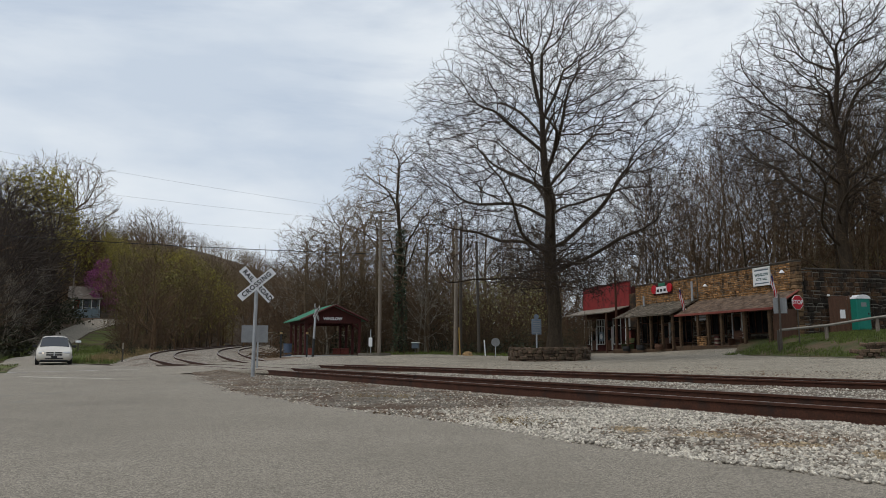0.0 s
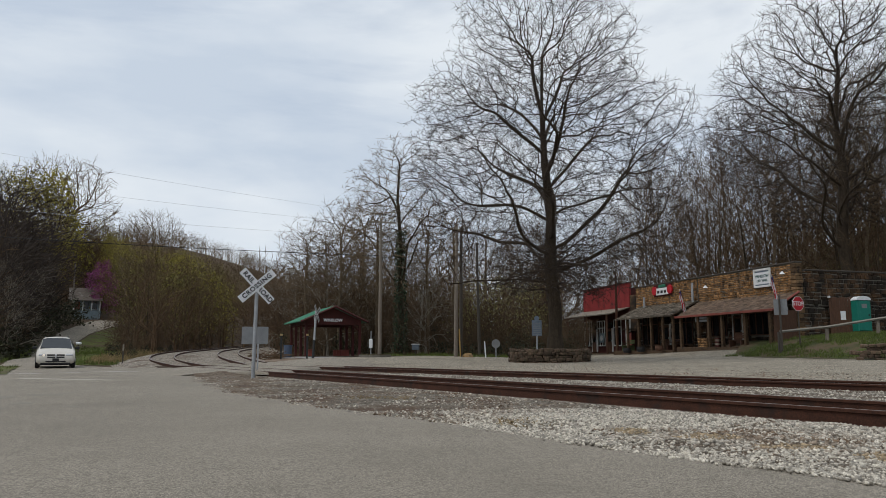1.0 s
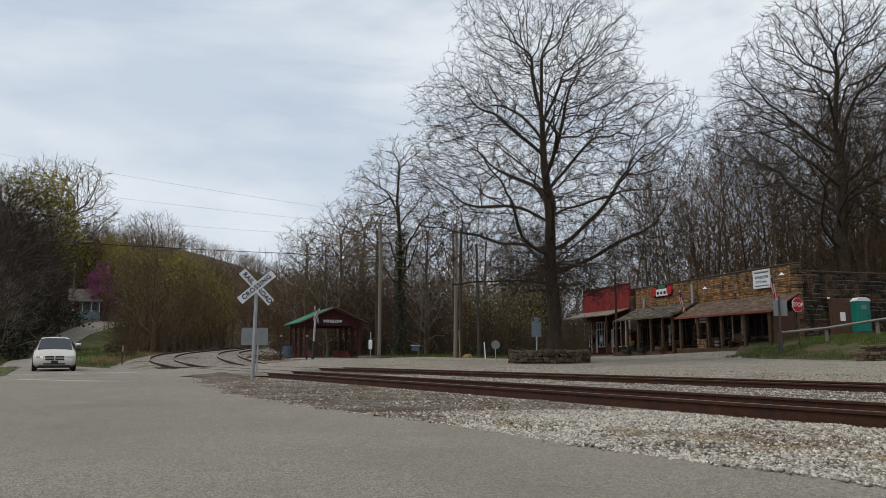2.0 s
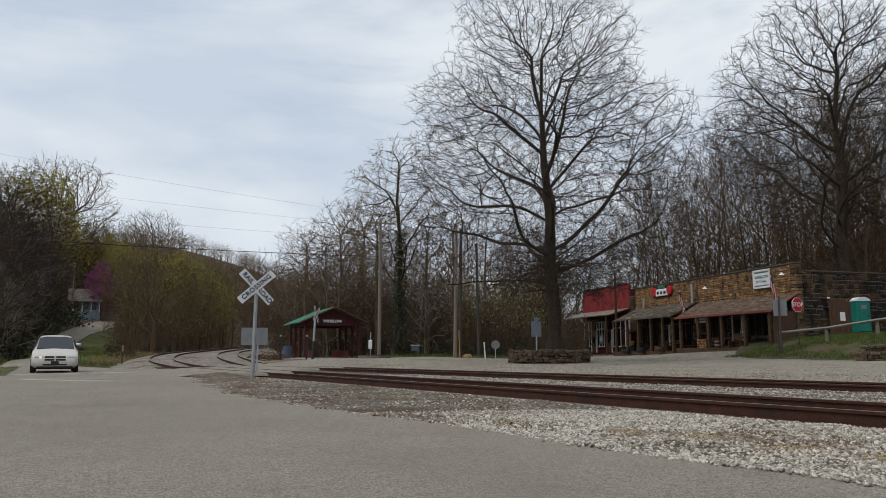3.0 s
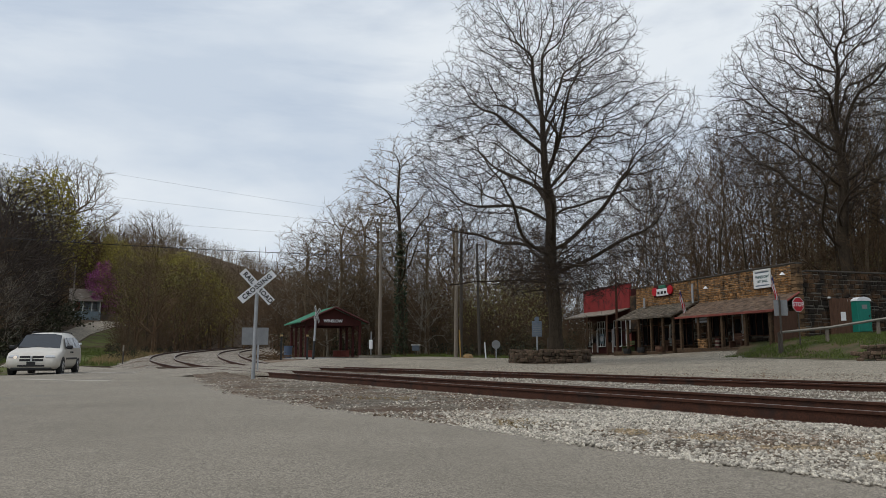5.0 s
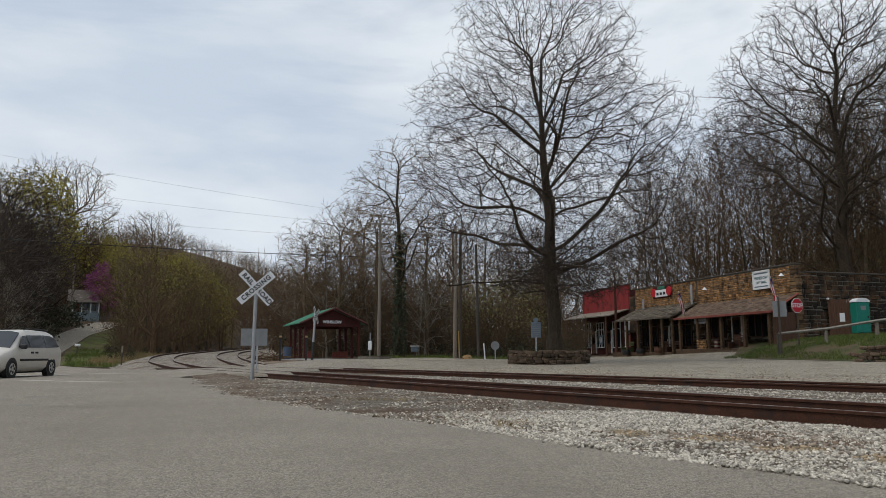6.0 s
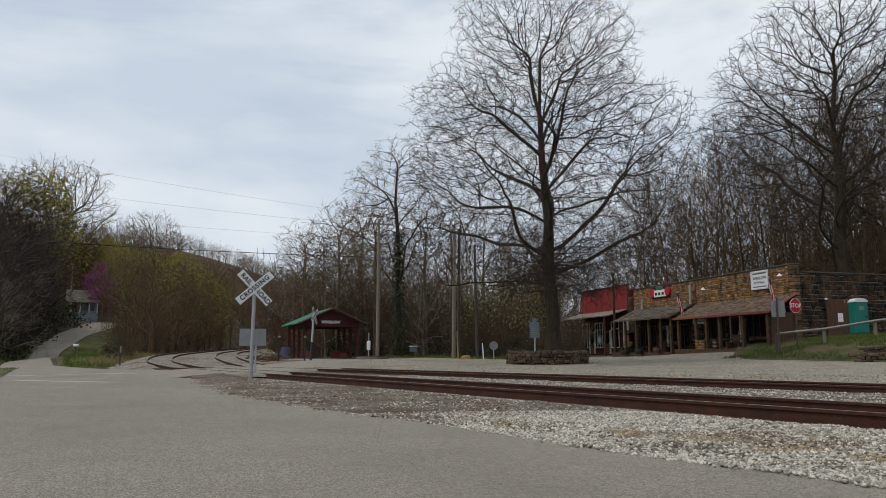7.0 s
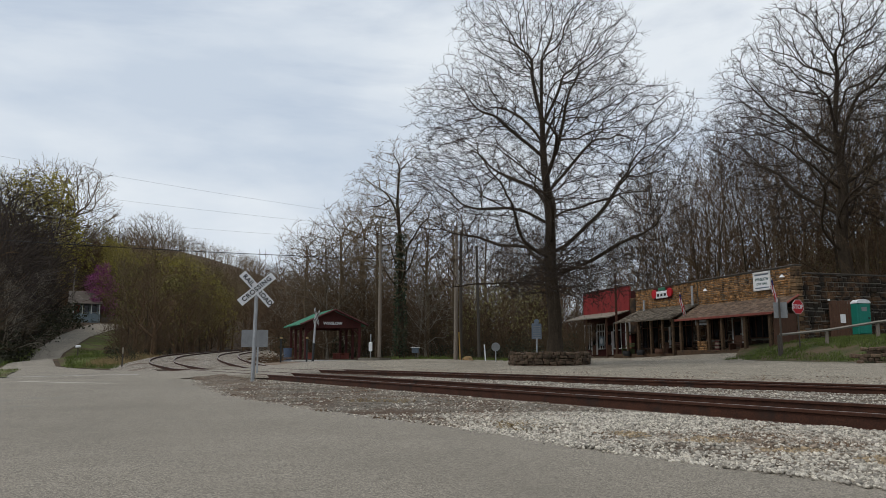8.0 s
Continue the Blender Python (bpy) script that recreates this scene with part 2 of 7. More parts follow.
GREEN_TIN = surface("green_metal_roof", (0.02, 0.13, 0.075), (0.04, 0.20, 0.12), 2, 0.45, 0.05, 20, metal=0.1)
WHITE = surface("white_paint", (0.62, 0.62, 0.60), (0.80, 0.80, 0.78), 4, 0.6, 0.1, 40, spot=(0.45, 0.43, 0.40), spot_at=(0.6, 0.75))
SIGN_WHITE = surface("white_sheeting", (0.66, 0.67, 0.68), (0.78, 0.79, 0.80), 4, 0.5, 0, 30)
BLACK = surface("black_paint", (0.012, 0.012, 0.012), (0.03, 0.03, 0.03), 8, 0.6, 0, 40)
GALV = surface("galvanised_steel", (0.30, 0.31, 0.32), (0.44, 0.45, 0.46), 6, 0.5, 0.1, 40, metal=0.6)
SIGN_BACK = surface("aluminium_sign_back", (0.20, 0.205, 0.21), (0.28, 0.285, 0.29), 3, 0.55, 0.05, 30, metal=0.5)
POLE_WOOD = surface("utility_pole_wood", (0.14, 0.115, 0.09), (0.26, 0.22, 0.18), 5, 0.95, 0.5, 40, stretch=(3, 3, 0.25))
POLE_DARK = surface("dark_pole_wood", (0.05, 0.042, 0.036), (0.10, 0.085, 0.07), 5, 0.95, 0.5, 40, stretch=(3, 3, 0.25))
CONCRETE = surface("concrete", (0.26, 0.25, 0.235), (0.38, 0.365, 0.34), 2, 0.9, 0.3, 40, spot=(0.2, 0.19, 0.17))
STOP_RED = surface("stop_red", (0.42, 0.012, 0.022), (0.5, 0.02, 0.03), 3, 0.5, 0, 20)
TEAL = surface("green_plastic", (0.008, 0.16, 0.12), (0.014, 0.20, 0.15), 3, 0.45, 0.02, 20)
PANE = glassy("window_pane", (0.012, 0.014, 0.017), 0.06)
PANE.node_tree.nodes["Principled BSDF"].inputs["Specular IOR Level"].default_value = 0.3
PALE_BLUE = surface("pale_blue_siding", (0.17, 0.22, 0.24), (0.27, 0.33, 0.36), 2, 0.85, 0.1, 20, spot=(0.10, 0.11, 0.11))
MARKER_BLUE = surface("marker_grey_blue", (0.10, 0.13, 0.165), (0.16, 0.19, 0.23), 5, 0.6, 0.1, 30)
CAR_PAINT = surface("champagne_white_paint", (0.50, 0.465, 0.41), (0.56, 0.525, 0.465), 1, 0.3, 0, 8, spec=0.5)
RUBBER = surface("tyre_rubber", (0.015, 0.015, 0.016), (0.03, 0.03, 0.03), 6, 0.85, 0.1, 50)
CHROME = glassy("bright_alloy", (0.62, 0.63, 0.64), 0.3, 0.9)
TRIM = surface("black_plastic_trim", (0.012, 0.012, 0.013), (0.025, 0.025, 0.026), 4, 0.6, 0, 30)
LENS = glassy("headlight_lens", (0.55, 0.56, 0.56), 0.1, 0.3)
LIT = bpy.data.materials.new("lit_headlight")
LIT.use_nodes = True
LIT.node_tree.nodes["Principled BSDF"].inputs["Emission Color"].default_value = (1.0, 0.72, 0.42, 1)
LIT.node_tree.nodes["Principled BSDF"].inputs["Emission Strength"].default_value = 0.4
FAINT = surface("faint_worn_line", (0.27, 0.245, 0.20), (0.50, 0.465, 0.40), 3.5, 0.9, 0, 25)
STRIPE = surface("worn_white_line", (0.26, 0.25, 0.23), (0.62, 0.61, 0.58), 2.5, 0.9, 0, 30)
GREEN_BENCH = surface("mossy_green_paint", (0.05, 0.065, 0.025), (0.11, 0.13, 0.055), 6, 0.85, 0.1, 30)
TEAL_INK = surface("dark_teal_lettering", (0.02, 0.07, 0.065), (0.04, 0.10, 0.095), 6, 0.7, 0, 20)
DIRT = surface("bare_dirt", (0.103, 0.07, 0.04536), (0.2678, 0.2, 0.1417), 1.6, 0.95, 0.5, 18, spot=(0.08755, 0.05, 0.02835), spot_at=(0.48, 0.62), spot_scale=1.0)
GRITTY = stony("gritty_dirt", 24, (0.33, 0.275, 0.21), (0.19, 0.14, 0.098), (0.07, 0.05, 0.034), (0.125, 0.08, 0.05), 0.95, 0.9, 0.03, (0.44, 0.6), 1.1)
CABLE = surface("black_cable", (0.015, 0.015, 0.015), (0.03, 0.03, 0.03), 6, 0.7, 0, 20)
BLUE_BIN = surface("blue_plastic", (0.06, 0.085, 0.13), (0.09, 0.12, 0.18), 6, 0.5, 0, 20)
RUSTRED = surface("rust_red_paint", (0.16, 0.04, 0.03), (0.26, 0.075, 0.055), 3, 0.8, 0.1, 30)


# ---- mesh helpers ----
def mesh_of(name, verts, faces, material):
    me = bpy.data.meshes.new(name)
    me.from_pydata([tuple(v) for v in verts], [], [tuple(f) for f in faces])
    me.materials.append(material)
    return me


def part(name, bm, material, parent, label=""):
    me = bpy.data.meshes.new(name)
    bm.to_mesh(me)
    bm.free()
    me.materials.append(material)
    ob = new(name, me)
    ob.parent = parent
    return tagged(ob, label)


def thing(name, m, label, category, group="", kind=""):
    ob = new(name)
    ob.empty_display_size = 0.2
    ob.matrix_world = m
    return tagged(ob, label, category, group, kind)


def add_box(bm, x, y, z, sx, sy, sz, bevel=0.0, m=None):
    """A box round (x, y), standing on z."""
    r = bmesh.ops.create_cube(bm, size=1.0, matrix=(m or Matrix()) @ Matrix.Translation((x, y, z + sz / 2)) @ Matrix.Diagonal((sx, sy, sz, 1)))
    if bevel:
        edges = {e for v in r["verts"] for e in v.link_edges}
        bmesh.ops.bevel(bm, geom=list(edges), offset=bevel, segments=1, affect="EDGES")
    return bm


def box(x, y, z, sx, sy, sz, bevel=0.0, m=None):
    return add_box(bmesh.new(), x, y, z, sx, sy, sz, bevel, m)


def add_tube(bm, points, radii, sides=8, cap=True):
    rings = []
    for i, p in enumerate(points):
        a = Vector(points[max(i - 1, 0)])
        b = Vector(points[min(i + 1, len(points) - 1)])
        t = (b - a).normalized()
        up = Vector((0, 0, 1)) if abs(t.z) < 0.9 else Vector((1, 0, 0))
        s = t.cross(up).normalized()
        u = s.cross(t)
        r = radii[i] if isinstance(radii, (list, tuple)) else radii
        rings.append([bm.verts.new(Vector(p) + (s * math.cos(k * 2 * math.pi / sides) + u * math.sin(k * 2 * math.pi / sides)) * r) for k in range(sides)])
    for a, b in zip(rings, rings[1:]):
        for k in range(sides):
            bm.faces.new((a[k], a[(k + 1) % sides], b[(k + 1) % sides], b[k]))
    if cap:
        bm.faces.new(rings[0][::-1])
        bm.faces.new(rings[-1])
    bmesh.ops.recalc_face_normals(bm, faces=bm.faces[:])
    return bm


def tube(points, radii, sides=8, cap=True):
    return add_tube(bmesh.new(), points, radii, sides, cap)


def clip(v, lo, hi):
    return min(max(v, lo), hi) if isinstance(v, float) else np.clip(v, lo, hi)


def smooth(lo, hi, v):
    t = clip((v - lo) / (hi - lo), 0.0, 1.0)
    return t * t * (3 - 2 * t)


def words(text, size, material, parent, m, name="lettering", bold=0.0, spread=1.0):
    cu = bpy.data.curves.new(name, "FONT")
    cu.body, cu.size, cu.align_x, cu.align_y, cu.extrude, cu.offset, cu.space_character = text, size, "CENTER", "CENTER", 0.004, bold, spread
    tmp = new("tmp", cu)
    bpy.context.view_layer.update()
    me = bpy.data.meshes.new_from_object(tmp.evaluated_get(bpy.context.evaluated_depsgraph_get()))
    bpy.data.objects.remove(tmp)
    me.materials.clear()
    me.materials.append(material)
    ob = new(name, me)
    ob.parent, ob.matrix_local = parent, m
    return ob


# ---- the lie of the land ----
TRACK = Vector((-0.53, 0.848))        # the way the near track runs
ACROSS = Vector((0.848, 0.53))


def height(x, y):
    p = (x - 4.48) * ACROSS.x + (y - 7.59) * ACROSS.y
    z = 0.14 * smooth(6, 13, p) + 0.32 * smooth(12, 32, p)
    z = z * smooth(-18, -8, x) - 0.1 * smooth(-12, -18, x) * smooth(12, 24, y)
    z = z + 0.3 * smooth(34, 50, y) * smooth(-16, -10, x) * smooth(6, -2, x)
    toe = (x - 18.5) * 0.98 + (y - 44) * 0.196
    z = z + (0.85 * smooth(-1, 4.2, toe) + 0.08 * clip(toe, 0, 30)) * (1 - 0.6 * smooth(46, 66, y)) * smooth(20, 33, y)
    w = (x - 17.2) * 0.964 + (y - 65.5) * 0.265 - 15
    z = z + 0.5 * ((clip(w, 0.0, 1e9) ** 2 + 9) ** 0.5 - 3) * (w > 0) * smooth(160, 60, abs(w)) * smooth(175, 92, y)
    z = z + 0.30 * clip(w, 0, 90) * smooth(60, 160, abs(w)) * (w > 0) * smooth(175, 92, y)
    a = (y - 72) * 0.9 + (-x - 38) * 0.4
    lift = 0.112 * ((clip(a, 0.0, 1e9) ** 2 + 64) ** 0.5 - 8) * (a > 0)
    z = z + lift * smooth(-26, -44, x) * smooth(260, 170, y) + 0.5 * smooth(52, 62, y) * smooth(-24, -29, x) * smooth(-37, -31, x) * smooth(90, 70, y)
    z = z + (0.011 * clip(y - 40, 0, 90)) * smooth(-10, -18, x) * smooth(-42, -28, x)
    z = z + 0.10 * clip(-x - 75, 0, 90) * smooth(50, 100, y) * smooth(260, 170, y)
    z = z + (10 + 46 * smooth(20, -160, x)) * smooth(170, 370, y)
    z = z + 8 * smooth(40, 140, -y) + 0.15 * clip(-x - 90, 0, 200) * smooth(40, 0, y)
    return z


def land(x, y):
    return height(float(x), float(y))


def sheet(name, rows, material, lift, label, category, rough=0.0, sink=0.0, rise=None):
    """A sheet over the land from rows of (x, y) points."""
    nr, nc = len(rows), len(rows[0])
    pts = np.array(rows, float).reshape(-1, 2)
    z = height(pts[:, 0], pts[:, 1]) + lift
    if rough:
        z = z + np.array([noise.noise(Vector((px * 1.7, py * 1.7, 3))) * rough for px, py in pts])
    if rise:
        z = z + rise(pts[:, 0], pts[:, 1])
    z = z.reshape(nr, nc)
    z[:, 0] -= sink
    z[:, -1] -= sink
    z[0] -= sink
    z[-1] -= sink
    verts = np.column_stack([pts, z.ravel()])
    faces = [(r * nc + c, r * nc + c + 1, (r + 1) * nc + c + 1, (r + 1) * nc + c) for r in range(nr - 1) for c in range(nc - 1)]
    me = mesh_of(name, verts, faces, material)
    me.shade_smooth()
    me.update()
    ob = new(name, me)
    if me.polygons[0].normal.z < 0:
        me.flip_normals()
    return tagged(ob, label, category, kind="structure")


def loft(edge_a, edge_b, n, m):
    """Rows of points between two polylines, n along and m across."""
    def along(e):
        e = np.array(e, float)
        d = np.concatenate([[0], np.cumsum(np.hypot(*(e[1:] - e[:-1]).T))])
        t = np.linspace(0, d[-1], n)
        return np.column_stack([np.interp(t, d, e[:, 0]), np.interp(t, d, e[:, 1])])
    a, b = along(edge_a), along(edge_b)
    return [[tuple(a[i] + (b[i] - a[i]) * j / (m - 1)) for j in range(m)] for i in range(n)]


# the ground: one sheet to the horizon, finer near by
axis_x = np.concatenate([-np.geomspace(900, 60, 26), np.linspace(-58, 58, 117), np.geomspace(60, 900, 26)])
axis_y = np.concatenate([-np.geomspace(400, 12, 16), np.linspace(-10, 110, 121), np.geomspace(112, 1200, 44)])
ground = sheet("ground", [[(x, y) for x in axis_x] for y in axis_y], EARTH, -0.05, "brown leaf-littered woodland ground", "ground")

VERGE = [(9.0, -12), (4.6, 1.2), (2.48, 4.3), (2.05, 4.95), (1.68, 5.41), (1.03, 6.34), (0.62, 7.14), (-0.22, 8.43), (-0.93, 9.19), (-1.74, 10.31), (-2.85, 12.02), (-3.7, 13.46), (-5.02, 16.02), (-6.5, 19.6), (-7.6, 22.6), (-7.9, 24.2), (-7.4, 25.2)]
road = sheet("road", loft([(16, -12), (4, 6), (3, 12), (0, 20), (-2, 28), (-3, 36), (-4, 44)], [(-60, -12), (-60, 0), (-50, 10), (-40, 18), (-30, 26), (-24, 33), (-18, 44)], 90, 60), ASPHALT, 0.0, "worn grey asphalt road with patches and cracks", "road")
lot = sheet("lot", loft([(60, -34), (24, -9), (14.4, 3), (11.7, 9), (7.7, 16.4), (2.7, 24.4), (-1.3, 30), (-3.7, 33), (-6, 40), (-9, 48)], [(60, 10), (40, 22), (22, 33), (20.6, 38), (19.4, 42), (19.5, 46.3), (15.4, 64.5), (11.5, 79), (-2, 53)], 90, 40), LOT, 0.004, "grey gravel and worn asphalt lot before the shops", "lot")
hill_road = sheet("hill_road", loft([(-15, 40), (-22, 46), (-27, 52), (-36, 68), (-45.0, 88), (-52.6, 110), (-55.4, 123), (-55.8, 130), (-50, 133)], [(-26, 37), (-27.5, 45), (-29.8, 50), (-39.6, 68), (-48.8, 88), (-57.2, 110), (-61.5, 124), (-64, 133), (-64, 138)], 90, 8), ASPHALT, 0.02, "narrow grey asphalt lane climbing the hill", "road", 0.0, 0.08)
grass_bank = sheet("grass_bank", loft([(18.5, 47), (18.0, 43.5), (18.9, 38.5), (20.0, 33), (24, 27), (40, 18)], [(21.2, 52), (22.6, 47.2), (26, 47.6), (30, 46), (38, 44), (52, 40)], 40, 16), GRASS, 0.02, "grassy bank with bare earth beside the lot", "grass")
grass_left = sheet("grass_verge", loft([(-22.0, 46.6), (-27.0, 52.6), (-35.8, 68.2), (-44.7, 88), (-52.3, 110), (-55.1, 123)], [(-18.6, 47.2), (-22.5, 54), (-28, 68), (-35, 88), (-43, 108), (-50, 122)], 40, 12), GRASS_GREEN, -0.025, "green grass verge beside the lane", "grass", 0.0, 0.0)
grass_far = sheet("grass_strip", loft([(-4.5, 51), (2, 53), (10, 60)], [(-5, 55), (2, 58), (9, 66)], 14, 5), GRASS_GREEN, 0.02, "strip of short green grass by the poles", "grass")
grass_near = sheet("grass_patch", loft([(-17.0, 29.0), (-19.0, 32.5), (-21.7, 37.5), (-24.4, 43), (-27.5, 45)], [(-40, 29), (-41, 33), (-42, 38), (-43, 42), (-44, 44)], 30, 24), GRASS_GREEN, 0.03, "rough grass corner beside the road", "grass", 0.04)
grass_lane = sheet("grass_patch", loft([(-30.2, 49), (-39.2, 68), (-48.4, 88)], [(-36, 47), (-43, 66), (-51, 87)], 20, 6), GRASS_GREEN, -0.02, "rough grass beside the lane", "grass", 0.0, 0.0)

bed_far = [(20, -12), (15, 3), (12.2, 9.2), (8.2, 16.6), (3.2, 24.6), (-0.8, 30.2), (-3.2, 33.0), (-5.0, 34.5)]
def thin_edge(x, y):
    """The gravel thins out towards the road and is scooped beside the first rail."""
    k = np.array(VERGE)
    p = abs((x - 4.48) * ACROSS.x + (y - 7.59) * ACROSS.y)
    return -0.032 * smooth(1.1, 0.1, x - np.interp(y, k[:, 1], k[:, 0])) - 0.04 * smooth(0.8, 0.15, p)


ballast = sheet("ballast_bed", loft(VERGE, bed_far, 140, 70), BALLAST, 0.035, "pale crushed limestone ballast with brown weedy patches", "gravel", 0.03, 0.09, thin_edge)

stop_line = sheet("stop_line", loft([(-12.6, 21.9), (-10.9, 21.0), (-9.2, 20.4)], [(-12.5, 22.3), (-10.8, 21.35), (-9.1, 20.7)], 20, 3), FAINT, 0.004, "worn pale painted line on the asphalt", "road marking")


def hump(x, y):
    p = (x - 4.48) * ACROSS.x + (y - 7.59) * ACROSS.y
    return 0.16 * smooth(-3.2, -0.3, p) * smooth(15, 8.5, p) * smooth(-14.0, -11.0, x - 0.25 * (y - 30))


sign_dirt = sheet("dirt_patch", loft([(-3.2, 12.75), (-4.9, 16.1), (-6.35, 19.6), (-7.4, 22.6), (-8.0, 23.8), (-8.5, 24.7)], [(-2.9, 13.2), (-4.1, 16.6), (-4.6, 19.8), (-5.2, 22.2), (-5.4, 23.4), (-6.4, 24.5)], 60, 16), GRITTY, 0.036, "bare brown dirt round the foot of the crossing sign", "dirt", 0.045, 0.05, lambda x, y: thin_edge(x, y) + hump(x, y) * smooth(21.8, 24.0, y) * smooth(-6.2, -7.4, x))
crossing = sheet("crossing", loft([(-9.6, 22.2), (-8.4, 24.3), (-6.4, 23.8), (-5.3, 23.5), (-5.1, 25.5), (-5.3, 28), (-5.5, 30.5), (-4.9, 32.2), (-3.9, 33.2), (-3.2, 36), (-4.5, 43)], [(-14.6, 22), (-13.4, 26), (-12.6, 31), (-12.2, 35.2), (-11.8, 38.5), (-11.0, 42), (-9.5, 46)], 90, 40), ASPHALT, -0.01, "asphalt ramp that carries the road over the rails", "road", 0.0, 0.1, hump)
stripe = sheet("road_stripe", loft([(-17.6, 29.2), (-14.4, 29.6), (-11.5, 29.7), (-9.4, 30.4)], [(-17.8, 29.75), (-14.5, 30.1), (-11.6, 30.15), (-9.5, 30.9)], 40, 3), STRIPE, 0.012, "worn pale painted stripe across the road", "road marking")


dirt_patch = sheet("dirt_patch", loft([(-9.6, 43.6), (-12.6, 49), (-16.5, 58), (-19, 68)], [(-6.8, 44.2), (-9.4, 49), (-11.5, 53), (-13, 66)], 24, 8), DIRT, 0.0, "bare brown dirt with dead leaves beside the track", "dirt", 0.02, 0.08)

# worn patches, tar and cracks in the asphalt
TAR = surface("tar_patch", (0.15, 0.135, 0.108), (0.25, 0.225, 0.18), 6, 0.9, 0.2, 50)


def blot(x, y, rx, ry, seed, label="dark tar patch on the asphalt"):
    rnd = random.Random(seed)
    n = 48
    edge = [1 + 0.75 * noise.noise(Vector((math.cos(6.283 * k / n) * 1.6, math.sin(6.283 * k / n) * 1.6, seed * 7.0))) + rnd.uniform(-0.16, 0.16) for k in range(n)]
    pts = [(x + rx * math.cos(6.283 * k / n) * e, y + ry * math.sin(6.283 * k / n) * e) for k, e in enumerate(edge)]
    verts = [(x, y, land(x, y) + 0.0035)] + [(a, b, land(a, b) + 0.002) for a, b in pts]
    me = mesh_of("tar_patch", verts, [(0, k + 1, (k + 1) % n + 1) for k in range(n)], TAR)
    return tagged(new("tar_patch", me), label, "road patch", "tar patches", "structure")


def crack(x, y, turn, length, seed, wide=0.03):
    rnd, rows_, a = random.Random(seed), [], radians(turn)
    for _ in range(int(length / 0.15)):
        a += rnd.gauss(0, 0.22)
        a += (radians(turn) - a) * 0.25
        x, y = x + 0.15 * math.cos(a), y + 0.15 * math.sin(a)
        w = wide * rnd.uniform(0.4, 1.2)
        rows_.append([(x - math.sin(a) * w, y + math.cos(a) * w), (x + math.sin(a) * w, y - math.cos(a) * w)])
    return sheet("road_crack", rows_, TAR, 0.003, "dark crack in the asphalt", "crack")


for k, (x, y, rx, ry) in enumerate([(-7.6, 12.4, 0.55, 0.42), (-7.15, 13.4, 0.25, 0.3), (-7.0, 13.9, 0.1, 0.35), (-6.3, 11.2, 0.2, 0.2), (-6.1, 10.1, 0.25, 0.22), (-5.3, 13.6, 0.1, 0.22), (-5.9, 17.4, 0.25, 0.45), (-3.3, 9.1, 0.07, 0.1), (-5.2, 10.5, 0.12, 0.12)]):
    blot(x, y, rx, ry, k)
for k, (x, y, turn, length, wide) in enumerate([(-14.5, 33.5, 2, 8, 0.08), (-18, 37, 4, 5, 0.08), (-5.8, 11.9, -8, 1.4, 0.02), (-6.1, 11.0, 10, 1.6, 0.015), (-13.5, 27.5, 3, 5.5, 0.05)]):
    crack(x, y, turn, length, k + 30, wide)


# ---- tracks ----
def rail_profile():
    return [(-0.072, -0.03), (0.072, -0.03), (0.072, -0.016), (0.012, 0.008), (0.012, 0.118), (0.034, 0.13), (0.034, 0.158), (0.024, 0.166), (-0.024, 0.166), (-0.034, 0.158), (-0.034, 0.13), (-0.012, 0.118), (-0.012, 0.008), (-0.072, -0.016)]


def curve_of(knots, step=0.8):
    """A smooth line through (x, y, z) knots."""
    k = np.array(knots, float)
    k = np.vstack([2 * k[0] - k[1], k, 2 * k[-1] - k[-2]])
    pts = []
    for i in range(1, len(k) - 2):
        n = max(2, int(np.linalg.norm(k[i + 1] - k[i]) / step))
        for j in range(n):
            t = j / n
            pts.append(0.5 * (2 * k[i] + (k[i + 1] - k[i - 1]) * t + (2 * k[i - 1] - 5 * k[i] + 4 * k[i + 1] - k[i + 2]) * t * t + (3 * k[i] - k[i - 1] - 3 * k[i + 1] + k[i + 2]) * t ** 3))
    pts.append(k[-2])
    return np.array(pts)


def aside(line, d):
    t = np.gradient(line[:, :2], axis=0)
    t /= np.linalg.norm(t, axis=1)[:, None]
    out = line.copy()
    out[:, 0] += t[:, 1] * d
    out[:, 1] -= t[:, 0] * d
    return out


def rail_mesh(line, parent):
    prof = rail_profile()
    t = np.gradient(line[:, :2], axis=0)
    t /= np.linalg.norm(t, axis=1)[:, None]
    verts, n = [], len(prof)
    for p, d in zip(line, t):
        for a, h in prof:
            verts.append((p[0] + d[1] * a, p[1] - d[0] * a, p[2] + h))
    faces = [(i * n + k, i * n + (k + 1) % n, (i + 1) * n + (k + 1) % n, (i + 1) * n + k) for i in range(len(line) - 1) for k in range(n)]
    faces += [tuple(range(n))[::-1], tuple((len(line) - 1) * n + k for k in range(n))]
    me = mesh_of("rail", verts, faces, RUST)
    me.materials.append(RAILTOP)
    for i, f in enumerate(me.polygons):
        if i % n == 7:
            f.material_index = 1
    ob = new("rail", me)
    ob.parent = parent
    return ob


def tie_mesh():
    bm = bmesh.new()
    add_box(bm, 0, 0, -0.12, 2.5, 0.23, 0.16, 0.012)
    me = bpy.data.meshes.new("tie")
    bm.to_mesh(me)
    bm.free()
    me.materials.append(TIE)
    return me


TIE_MESH = tie_mesh()


